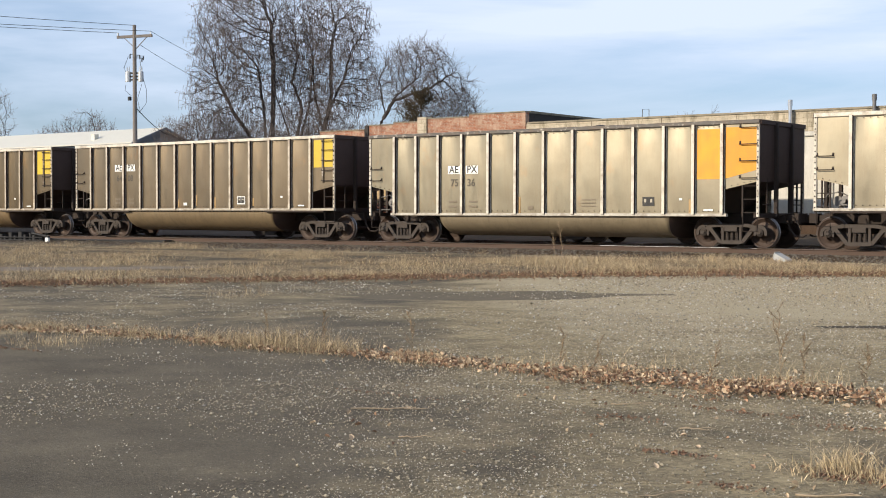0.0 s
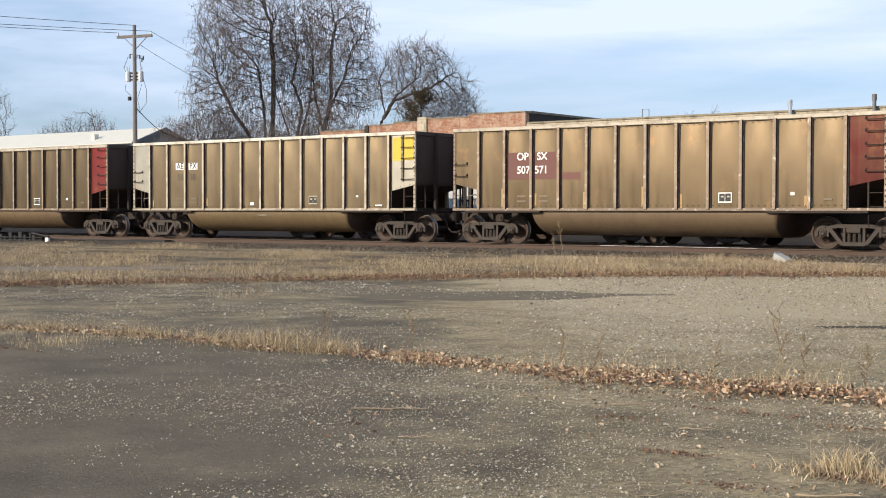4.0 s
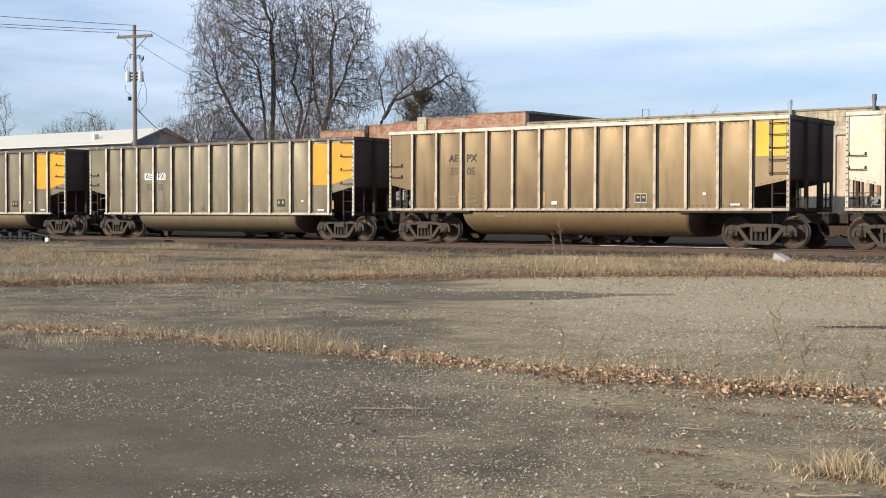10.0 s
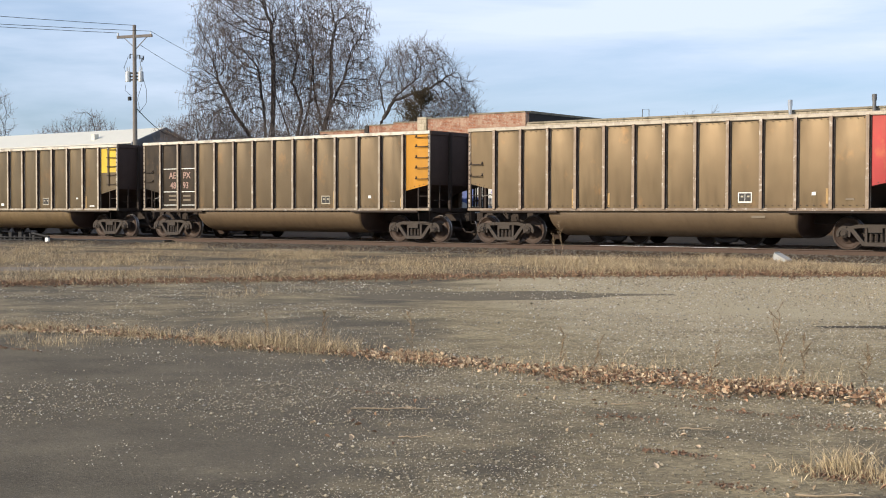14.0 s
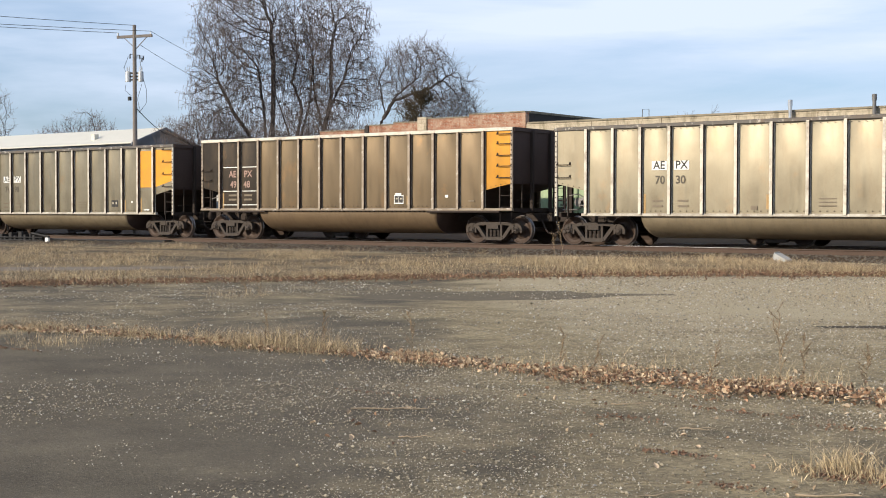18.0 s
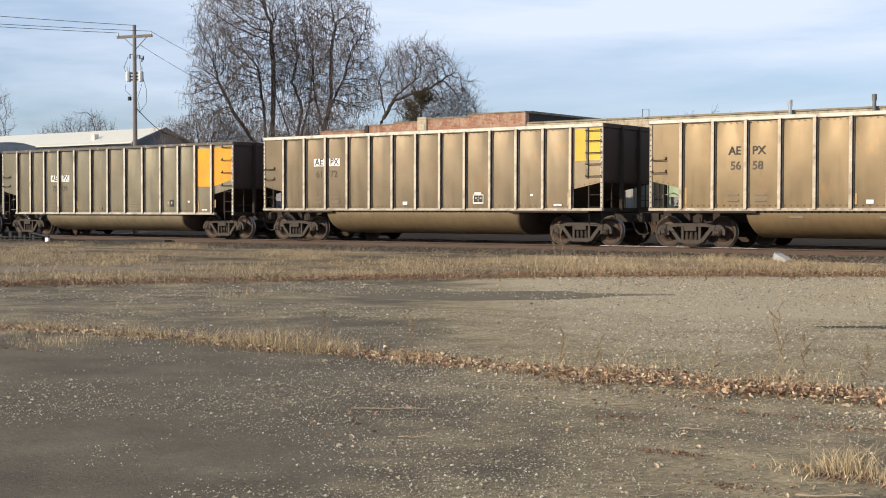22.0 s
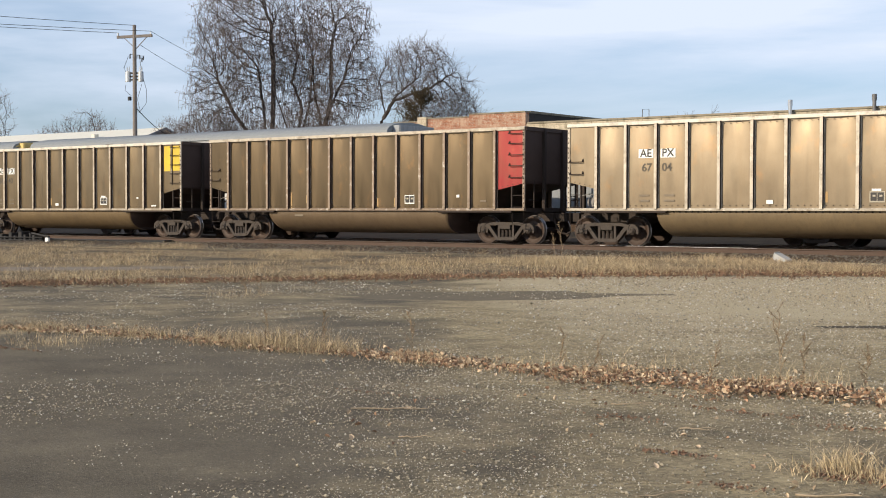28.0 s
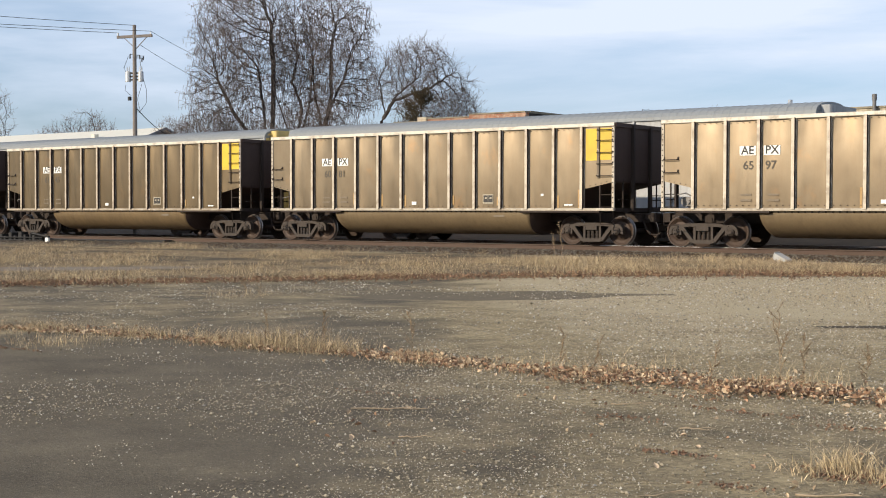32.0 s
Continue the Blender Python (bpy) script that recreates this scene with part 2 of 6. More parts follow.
def thing(name, mesh, mats, label, category, group="", kind="", at=(0, 0, 0), smooth=False):
    ob = new(name, mesh.data(name, mats, smooth) if isinstance(mesh, Mesh) else mesh)
    ob.location = at
    return tagged(ob, label, category, group, kind)


def empty(name, label, category, group="", at=(0, 0, 0), kind=""):
    ob = new(name)
    ob.location = at
    return tagged(ob, label, category, group, kind)


def smoothstep(a, b, v):
    t = min(max((v - a) / (b - a), 0.0), 1.0)
    return t * t * (3 - 2 * t)


def ground_z(x, y):
    """Height of the lot and of the rise towards the track bed; the rail heads are at zero."""
    z = -0.55 + 0.23 * smoothstep(18, 33, y) + 0.05 * smoothstep(33, 35.2, y)
    z += 0.34 * smoothstep(D2 + 3.5, D2 + 8.0, y)
    flat = 1.0 - smoothstep(34.0, 35.5, y)
    return z + flat * (0.030 * noise.noise((x * 0.22, y * 0.22, 3.1)) + 0.010 * noise.noise((x * 0.9, y * 0.9, 7.7)))


TEXTS = {}


def lettering(text, height, mat):
    """Flat lettering as mesh data that faces -y, centred, of that capital height."""
    key = (text, round(height, 3), mat.name)
    if key not in TEXTS:
        cu = bpy.data.curves.new("lettering", "FONT")
        cu.body, cu.size, cu.align_x, cu.align_y = text, height / 0.70, "CENTER", "CENTER"
        cu.offset = 0.006
        ob = bpy.data.objects.new("lettering", cu)
        scene.collection.objects.link(ob)
        bpy.context.view_layer.update()
        me = bpy.data.meshes.new_from_object(ob.evaluated_get(bpy.context.evaluated_depsgraph_get()))
        me.transform(Euler((radians(90), 0, 0)).to_matrix().to_4x4())
        me.materials.clear()
        me.materials.append(mat)
        bpy.data.objects.remove(ob)
        TEXTS[key] = me
    return TEXTS[key]

# ---------------------------------------------------------------- ground and track
def lot_material():
    m, nt, b = nodes_of("worn_asphalt_and_gravel", 0.95, 0, 0.12)
    big = noise_node(nt, 0.16, 4.0, 0.55)
    mid = noise_node(nt, 1.1, 5.0, 0.65)
    grit = noise_node(nt, 70.0, 5.0, 0.75)
    vor = nt.nodes.new("ShaderNodeTexVoronoi")
    vor.inputs["Scale"].default_value = 26.0
    tc = nt.nodes.new("ShaderNodeTexCoord")
    nt.links.new(tc.outputs["Object"], vor.inputs["Vector"])
    asphalt = mix(nt, ramp(nt, mid.outputs["Fac"], 0.3, 0.7), (0.112, 0.094, 0.067), (0.192, 0.160, 0.111))
    gravel = mix(nt, ramp(nt, mid.outputs["Fac"], 0.3, 0.7), (0.258, 0.208, 0.125), (0.396, 0.322, 0.194))
    stones = ramp(nt, vor.outputs["Color"], 0.0, 1.0, (0.5, 0.5, 0.5), (1.4, 1.38, 1.33))
    gravel = mix(nt, 0.8, gravel, mix(nt, 1.0, gravel, stones, "MULTIPLY"))
    sep = nt.nodes.new("ShaderNodeSeparateXYZ")
    nt.links.new(tc.outputs["Object"], sep.inputs[0])
    spread_ = nt.nodes.new("ShaderNodeMapRange")
    spread_.inputs["From Min"].default_value, spread_.inputs["From Max"].default_value = -4.4, -0.2
    spread_.inputs["To Min"].default_value, spread_.inputs["To Max"].default_value = -0.20, 0.17
    slope = nt.nodes.new("ShaderNodeMath")
    slope.operation, slope.inputs[1].default_value = "MULTIPLY_ADD", 0.6
    nt.links.new(sep.outputs["Y"], slope.inputs[0])
    nt.links.new(sep.outputs["X"], slope.inputs[2])
    nt.links.new(slope.outputs[0], spread_.inputs["Value"])
    where = mix(nt, 0.45, big.outputs["Fac"], mid.outputs["Fac"])
    add = nt.nodes.new("ShaderNodeMath")
    nt.links.new(where, add.inputs[0])
    nt.links.new(spread_.outputs["Result"], add.inputs[1])
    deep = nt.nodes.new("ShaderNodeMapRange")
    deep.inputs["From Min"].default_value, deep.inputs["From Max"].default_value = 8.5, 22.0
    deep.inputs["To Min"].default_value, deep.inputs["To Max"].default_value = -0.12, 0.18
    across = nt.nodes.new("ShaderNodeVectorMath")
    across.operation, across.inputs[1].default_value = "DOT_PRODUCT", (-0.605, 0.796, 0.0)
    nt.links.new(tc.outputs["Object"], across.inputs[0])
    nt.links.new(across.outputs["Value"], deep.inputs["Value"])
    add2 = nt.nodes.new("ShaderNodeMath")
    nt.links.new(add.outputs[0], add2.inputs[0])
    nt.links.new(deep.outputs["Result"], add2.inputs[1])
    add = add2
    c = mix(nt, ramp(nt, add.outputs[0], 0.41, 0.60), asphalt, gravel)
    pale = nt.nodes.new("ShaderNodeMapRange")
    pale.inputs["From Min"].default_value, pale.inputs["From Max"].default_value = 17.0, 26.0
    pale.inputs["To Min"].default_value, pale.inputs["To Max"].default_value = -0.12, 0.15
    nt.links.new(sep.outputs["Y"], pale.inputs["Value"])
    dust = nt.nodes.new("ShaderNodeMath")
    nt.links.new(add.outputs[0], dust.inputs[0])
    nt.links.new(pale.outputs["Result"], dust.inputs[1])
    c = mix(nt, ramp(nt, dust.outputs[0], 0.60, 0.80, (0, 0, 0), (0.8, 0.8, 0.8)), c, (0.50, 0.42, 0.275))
    speck = noise_node(nt, 24.0, 4.0, 0.7)
    c = mix(nt, ramp(nt, speck.outputs["Fac"], 0.58, 0.68, (0, 0, 0), (0.45, 0.45, 0.45)), c, (0.35, 0.30, 0.215))
    c = mix(nt, ramp(nt, speck.outputs["Fac"], 0.32, 0.42, (0.45, 0.45, 0.45), (0, 0, 0)), c, (0.050, 0.044, 0.037))
    c = mix(nt, ramp(nt, grit.outputs["Fac"], 0.56, 0.74, (0, 0, 0), (0.75, 0.75, 0.75)), c, (0.40, 0.355, 0.27))
    c = mix(nt, ramp(nt, grit.outputs["Fac"], 0.30, 0.46, (0.8, 0.8, 0.8), (0, 0, 0)), c, (0.034, 0.028, 0.022))
    yard = nt.nodes.new("ShaderNodeMapRange")
    yard.inputs["From Min"].default_value, yard.inputs["From Max"].default_value = 47.0, 50.0
    nt.links.new(sep.outputs["Y"], yard.inputs["Value"])
    c = mix(nt, yard.outputs["Result"], c, mix(nt, mid.outputs["Fac"], (0.05, 0.037, 0.027), (0.13, 0.098, 0.068)))
    nt.links.new(c, b.inputs["Base Color"])
    n1 = bump(nt, b, vor.outputs["Distance"], 0.25, 0.012)
    bump(nt, b, grit.outputs["Fac"], 0.75, 0.014, n1)
    return m


M_LOT = lot_material()
M_BALLAST = simple("grey_ballast_bed", (0.078, 0.055, 0.037), 0.45, 9.0, 0.95, 0, 0.9, 0.04, 0.05)
M_STONE = simple("crushed_stone", (0.23, 0.195, 0.155), 0.35, 9.0, 0.95, 0, 0.3, 0.01, island=True)
M_PEBBLE = simple("pale_pebbles", (0.78, 0.715, 0.59), 0.25, 12.0, 0.9, 0, 0.2, 0.005, island=True)
M_RAIL = simple("rusty_rail_steel", (0.080, 0.052, 0.038), 0.35, 7.0, 0.75, 0.2)
M_RAILHEAD = simple("worn_rail_head", (0.40, 0.36, 0.33), 0.2, 12.0, 0.42, 0.85, 0.05)
# Matt white standing in for the glint on the rail head.
M_RAILGLINT = simple("rail_head_glint_white", (0.85, 0.85, 0.84), 0.08, 12.0, 0.4, 0.0, 0.02)
M_TIE = simple("weathered_wooden_tie", (0.075, 0.058, 0.045), 0.4, 5.0, 0.9, 0, 0.5)

gx = np.concatenate([np.linspace(-1600, -110, 12), np.linspace(-100, -62, 14), np.linspace(-60, 12, 181), np.linspace(16, 60, 8), np.linspace(90, 1600, 10)])
gy = np.concatenate([np.linspace(-1200, -30, 8), np.linspace(-20, 2, 8), np.linspace(3, 35.5, 105), np.linspace(36, 52, 24), np.linspace(56, 120, 10), np.linspace(160, 1800, 10)])
gm = Mesh()
gm.v = [(float(x), float(y), ground_z(x, y)) for y in gy for x in gx]
nx = len(gx)
gm.f = [(j * nx + i, j * nx + i + 1, (j + 1) * nx + i + 1, (j + 1) * nx + i) for j in range(len(gy) - 1) for i in range(nx - 1)]
gm.m = [0] * len(gm.f)
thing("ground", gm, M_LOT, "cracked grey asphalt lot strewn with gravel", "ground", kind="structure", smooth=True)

# ballast bed: one long low ridge carrying both tracks
bm_ = Mesh()
bm_.prism([(35.0, -0.62), (35.0, -0.275), (36.3, -0.19), (36.75, -0.165), (39.6, -0.165), (41.0, -0.27), (43.2, -0.36), (44.4, -0.30), (44.8, -0.285), (47.5, -0.285), (49.2, -0.36), (49.8, -0.62)], -420, 420, "x")
thing("ballast", bm_, M_BALLAST, "grey crushed-stone ballast bed under both tracks", "ballast", kind="structure")


def rail_profile(y):
    half = [(0.070, -0.185), (0.070, -0.172), (0.012, -0.150), (0.010, -0.045), (0.036, -0.034), (0.036, -0.012), (0.028, -0.006)]
    return [(y + a, z) for a, z in half] + [(y - a, z) for a, z in reversed(half)]


for line, yc in (("near", DC), ("far", D2)):
    for side in (-1, 1):
        rail = Mesh()
        y = yc + side * 0.7535
        rail.prism(rail_profile(y), -420, 420, "x")
        drop = 0.0 if line == "near" else Z2
        ob = thing("rail", rail, M_RAIL, "rust-brown steel rail with a worn running surface", "rail", "rails of the two tracks", kind="structure", at=(0, 0, drop))
        head = Mesh()
        cut = (-22.2, -16.9) if (line, side) == ("near", -1) else None
        spans = [(-420, cut[0]), (cut[1], 420)] if cut else [(-420, 420)]
        for a, b_ in spans:
            head.prism([(y - 0.028, -0.006), (y + 0.028, -0.006), (y + 0.022, 0.0), (y - 0.022, 0.0)], a, b_, "x")
        part("rail_head", head, M_RAILHEAD, ob, "worn steel running surface")
        # This stretch carries the glint as painted white.
        if cut:
            head = Mesh()
            head.prism([(y - 0.034, -0.006), (y + 0.034, -0.006), (y + 0.026, 0.001), (y - 0.026, 0.001)], cut[0], cut[1], "x")
            part("rail_head", head, M_RAILGLINT, ob, "running surface with a glint painted white")

tie = Mesh()
tie.slab(-0.115, 0.115, -1.3, 1.3, -0.34, -0.187, 0.012)
tie.box(-0.17, 0.17, -0.90, -0.62, -0.187, -0.180)
tie.box(-0.17, 0.17, 0.62, 0.90, -0.187, -0.180)
tie_data = tie.data("railway_tie", M_TIE)
track_tie = empty("near_track_bed", "row of weathered wooden ties under the near rails", "track", at=(0, DC, 0), kind="structure")
for i in range(118):
    part("tie", tie_data, None, track_tie, at=(-68 + i * 0.53 + random.uniform(-0.02, 0.02), random.uniform(-0.03, 0.03), random.uniform(-0.008, 0.004)))
track_tie2 = empty("far_track_bed", "row of weathered wooden ties under the far rails", "track", at=(0, D2, Z2), kind="structure")
for i in range(118):
    part("tie", tie_data, None, track_tie2, at=(-74 + i * 0.56 + random.uniform(-0.02, 0.02), random.uniform(-0.03, 0.03), -0.004))


def scatter_stones(name, mat, places, label, category):
    """Many small rough stones as one mesh; places: x, y, z, size."""
    n = len(places)
    pl = np.array(places)
    octa = np.array([(1, 0, 0), (-1, 0, 0), (0, 1, 0), (0, -1, 0), (0, 0, 1), (0, 0, -1)], float)
    v = octa[None] * (0.65 + 0.7 * np.random.rand(n, 6, 1)) * np.array([1, 1, 0.7]) * pl[:, None, 3:4] * 0.5
    a = np.random.rand(n) * 6.283
    ca, sa = np.cos(a)[:, None], np.sin(a)[:, None]
    v = np.stack([v[:, :, 0] * ca - v[:, :, 1] * sa, v[:, :, 0] * sa + v[:, :, 1] * ca, v[:, :, 2]], 2) + pl[:, None, :3]
    f = np.array([(0, 2, 4), (2, 1, 4), (1, 3, 4), (3, 0, 4), (2, 0, 5), (1, 2, 5), (3, 1, 5), (0, 3, 5)])
    faces = (f[None] + 6 * np.arange(n)[:, None, None]).reshape(-1, 3)
    me = bpy.data.meshes.new(name)
    me.from_pydata(v.reshape(-1, 3).tolist(), [], faces.tolist())
    me.materials.append(mat)
    return thing(name, me, None, label, category, kind="stuff")


def bed_z(y):
    pts = [(35.0, -0.275), (36.3, -0.19), (36.75, -0.165), (39.6, -0.165), (41.0, -0.27), (43.2, -0.36), (44.4, -0.30), (44.8, -0.285), (47.5, -0.285), (49.2, -0.36)]
    return float(np.interp(y, [p[0] for p in pts], [p[1] for p in pts]))


places = []
for _ in range(15000):
    x, y = random.uniform(-62, -5), random.choice((random.uniform(34.2, 37.2), random.uniform(34.9, 36.9), random.uniform(37.2, 48)))
    z = bed_z(y) if y > 35.0 else ground_z(x, y)
    places.append((x, y, z + 0.008, random.uniform(0.035, 0.085)))
scatter_stones("ballast_stones", M_STONE, places, "loose crushed stones on the track shoulder", "gravel")

# ---------------------------------------------------------------- coal gondolas
CACHE = {}


def cached(key, build, mats, smooth=False):
    if key not in CACHE:
        me = build()
        CACHE[key] = me.data(key[0], mats, smooth)
    return CACHE[key]


KINDS = {
    # ribs from the body's end, sill underside, panel foot, wall top, tub ends and underside, sign rib, sign height
    "low": dict(ribs=[1.17, 2.12, 3.07, 4.05, 5.12, 6.19, 7.27, 8.35, 9.43, 10.5, 11.53, 12.5, 13.42], sill=0.92, foot=1.01, top=3.70, tub=(3.05, 11.67, 0.26), sign=3, sz=2.44, nz=2.00, cut=(1.70, 1.94)),
    "high": dict(ribs=[1.07 + 1.029 * i for i in range(13)], sill=1.08, foot=1.17, top=3.79, tub=(3.09, 11.42, 0.30), sign=2, sz=2.81, nz=2.38, cut=(1.75, 1.98)),
}
BODY = 14.56
YS = 1.60
WHEEL_R = 0.457


def panel_mesh(w, h):
    def build():
        m = Mesh()
        nxp, nzp = 8, 7
        for j in range(nzp + 1):
            for i in range(nxp + 1):
                u, s = i / nxp, j / nzp
                dent = 0.036 * math.sin(math.pi * u) * (0.75 + 0.5 * s) - 0.030 * math.sin(math.pi * s) * math.sin(math.pi * u)
                m.v.append((-w / 2 + w * u, dent, h * s))
        for j in range(nzp):
            for i in range(nxp):
                a = j * (nxp + 1) + i
                m.f.append((a, a + 1, a + nxp + 2, a + nxp + 1))
                m.m.append(0)
        m.add([(-w / 2, 0.07, 0), (w / 2, 0.07, 0), (w / 2, 0.07, h), (-w / 2, 0.07, h)], [(3, 2, 1, 0)])
        for k in range(5):
            x = -w / 2 + 0.13 + (w - 0.26) * k / 4
            for z in (0.07, h - 0.07):
                m.add([(x - 0.014, -0.001, z - 0.014), (x + 0.014, -0.001, z - 0.014), (x + 0.014, -0.001, z + 0.014), (x - 0.014, -0.001, z + 0.014), (x, -0.012, z)], [(0, 1, 4), (1, 2, 4), (2, 3, 4), (3, 0, 4)], 1)
        for k in range(14):
            z = 0.12 + (h - 0.24) * k / 13
            for x in (-w / 2 + 0.075, w / 2 - 0.075):
                m.add([(x - 0.010, -0.001, z - 0.010), (x + 0.010, -0.001, z - 0.010), (x + 0.010, -0.001, z + 0.010), (x - 0.010, -0.001, z + 0.010), (x, -0.010, z)], [(0, 1, 4), (1, 2, 4), (2, 3, 4), (3, 0, 4)], 1)
        return m
    return cached(("side_panel", round(w, 3), round(h, 3)), build, [M_PANEL, M_DARK], True)


def end_panel_mesh(w, foot, z_in, z_out, top, mirror):
    """The first or last sheet of a side, cut away below: its foot runs from z_in at the rib to z_out at the corner."""
    def build():
        m = Mesh()
        a, b_ = (z_in, z_out) if not mirror else (z_out, z_in)
        m.prism([(-w / 2, a), (w / 2, b_), (w / 2, top), (-w / 2, top)], 0, 0.02, "y")
        for k in range(6):
            x = -w / 2 + 0.08 + (w - 0.16) * k / 5
            z = a + (b_ - a) * (x + w / 2) / w + 0.055
            m.box(x - 0.013, x + 0.013, -0.010, 0.001, z - 0.013, z + 0.013, 1)
        edge = w / 2 - 0.05 if not mirror else -w / 2 + 0.05
        for k in range(13):
            z = z_out + 0.08 + (top - z_out - 0.14) * k / 12
            m.box(edge - 0.011, edge + 0.011, -0.010, 0.001, z - 0.011, z + 0.011, 1)
        return m
    return cached(("end_panel", round(w, 3), round(z_in, 2), round(top, 2), mirror), build, [M_PANEL, M_DARK])


def rib_mesh(z0, z1):
    def build():
        m = Mesh()
        m.prism([(-0.046, 0.004), (-0.046, -0.105), (0.046, -0.105), (0.046, 0.004)], z0, z1, "z")
        # Rib flanks darkened: soot, and the ribs' shade put into the colour.
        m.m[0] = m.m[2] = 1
        m.prism([(-0.080, 0.003), (-0.080, -0.006), (-0.0465, -0.006), (-0.0465, 0.003)], z0, z1, "z")
        m.prism([(0.0465, 0.003), (0.0465, -0.006), (0.075, -0.006), (0.075, 0.003)], z0, z1, "z")
        return m
    return cached(("side_rib", z0, z1), build, [M_RIB, M_SOOT_SHADE])


def tub_mesh(x0, x1, z0, z1):
    def build():
        m = Mesh()
        arc = [(-1.54, z1)] + [(-1.54 + 1.05 * (1 - math.cos(a)), z1 - 0.04 - (z1 - 0.04 - z0) * math.sin(a)) for a in [math.pi / 2 * k / 10 for k in range(11)]]
        ring = arc + [(-y, z) for y, z in reversed(arc)]
        n = len(ring)
        stations = [(x0 + 0.0, 1.0), (x0 + 0.18, 1.0), (x1 - 0.18, 1.0), (x1, 1.0)]
        for x, s in stations:
            for y, z in ring:
                lean = 0.28 * (z1 - z) ** 1.5 * (1 if x < 0 else -1) if x in (x0, x1) else 0.0
                m.v.append((x + lean, y, z))
        for k in range(3):
            for i in range(n - 1):
                m.f.append((k * n + i, k * n + i + 1, (k + 1) * n + i + 1, (k + 1) * n + i))
                m.m.append(0)
        m.f += [tuple(range(n)), tuple(range(3 * n, 4 * n))]
        m.m += [1, 1]
        return m
    return cached(("tub", x0, x1, z0), build, [M_TUB, M_SOOT_SHADE], True)


def truck_mesh():
    def build():
        m = Mesh()
        for s in (-1, 1):
            y0, y1 = s * 0.93, s * 1.09
            m.prism([(-0.80, 0.645), (-0.50, 0.715), (0.50, 0.715), (0.80, 0.645), (0.72, 0.585), (0.45, 0.615), (-0.45, 0.615), (-0.72, 0.585)], y0, y1, "y")
            for d in (-1, 1):
                hook = [(d * (0.89 + 0.235 * math.cos(a)), 0.445 + 0.235 * math.sin(a)) for a in [math.pi * (0.60 - 0.12 * q) for q in range(7)]]
                inner = [(d * (0.89 + 0.145 * math.cos(a)), 0.445 + 0.145 * math.sin(a)) for a in [math.pi * (0.60 - 0.12 * q) for q in range(7)]]
                m.prism(hook + inner[::-1], y0, y1, "y")
                m.prism([(d * 0.84, 0.675), (d * 0.66, 0.640), (d * 0.27, 0.165), (d * 0.38, 0.125)], y0, y1, "y")
                m.prism([(d * 0.775, 0.60), (d * 0.70, 0.60), (d * 0.72, 0.36), (d * 0.775, 0.36)], y0 + s * 0.02, y1, "y")
                m.prism([(d * 0.32, 0.63), (d * 0.245, 0.63), (d * 0.245, 0.22), (d * 0.32, 0.22)], y0 + s * 0.02, y1 - s * 0.02, "y")
            m.prism([(-0.39, 0.165), (-0.30, 0.115), (0.30, 0.115), (0.39, 0.165), (0.34, 0.225), (-0.34, 0.225)], y0, y1 + s * 0.02, "y")
            m.box(-0.20, 0.20, min(s * 0.86, s * 1.13), max(s * 0.86, s * 1.13), 0.49, 0.62)
        m.slab(-0.20, 0.20, -0.92, 0.92, 0.45, 0.70, 0.02)
        m.rod((0, 0, 0.68), (0, 0, 0.82), 0.2, 0.2, 10)
        for d in (-1, 1):
            m.box(d * 0.38 - 0.05, d * 0.38 + 0.05, -0.86, 0.86, 0.36, 0.46)
        return m
    return cached(("truck",), build, [M_TRUCK])


def spring_mesh():
    def build():
        m = Mesh()
        for x in (-0.15, 0.0, 0.15):
            for k in range(5):
                m.rod((x, 0, 0.238 + k * 0.046), (x, 0, 0.262 + k * 0.046), 0.064, 0.064, 8)
            m.rod((x, 0, 0.235), (x, 0, 0.47), 0.045, 0.045, 6)
        return m
    return cached(("spring_nest",), build, [M_TRUCK])


def bearing_mesh():
    def build():
        m = Mesh()
        m.lathe([(0.0, -0.13), (0.05, -0.13), (0.085, -0.10), (0.115, -0.08), (0.115, 0.08), (0.0, 0.08)], n=12)
        m.box(-0.13, 0.13, -0.06, 0.06, 0.08, 0.16)
        for a in range(3):
            m.box(0.055 * math.cos(a * 2.09) - 0.013, 0.055 * math.cos(a * 2.09) + 0.013, -0.145, -0.12, 0.055 * math.sin(a * 2.09) - 0.013, 0.055 * math.sin(a * 2.09) + 0.013)
        return m
    return cached(("axle_bearing",), build, [M_TRUCK])


def wheelset_mesh():
    def build():
        m = Mesh()
        for s in (-1, 1):
            prof = [(0.0, 0.86), (0.11, 0.86), (0.13, 0.80), (0.30, 0.765), (0.385, 0.80), (0.40, 0.815), (0.445, 0.815), (0.457, 0.80), (0.462, 0.715), (0.485, 0.700), (0.485, 0.685), (0.40, 0.675), (0.30, 0.72), (0.11, 0.70)]
            m.lathe([(r, s * y) for r, y in prof], n=28, mats=[0, 0, 0, 0, 0, 0, 1, 1, 1, 0, 0, 0, 0])
        m.rod((0, -1.0, 0), (0, 1.0, 0), 0.082, 0.082, 10)
        return m
    return cached(("wheelset",), build, [M_WHEEL, M_TREAD])


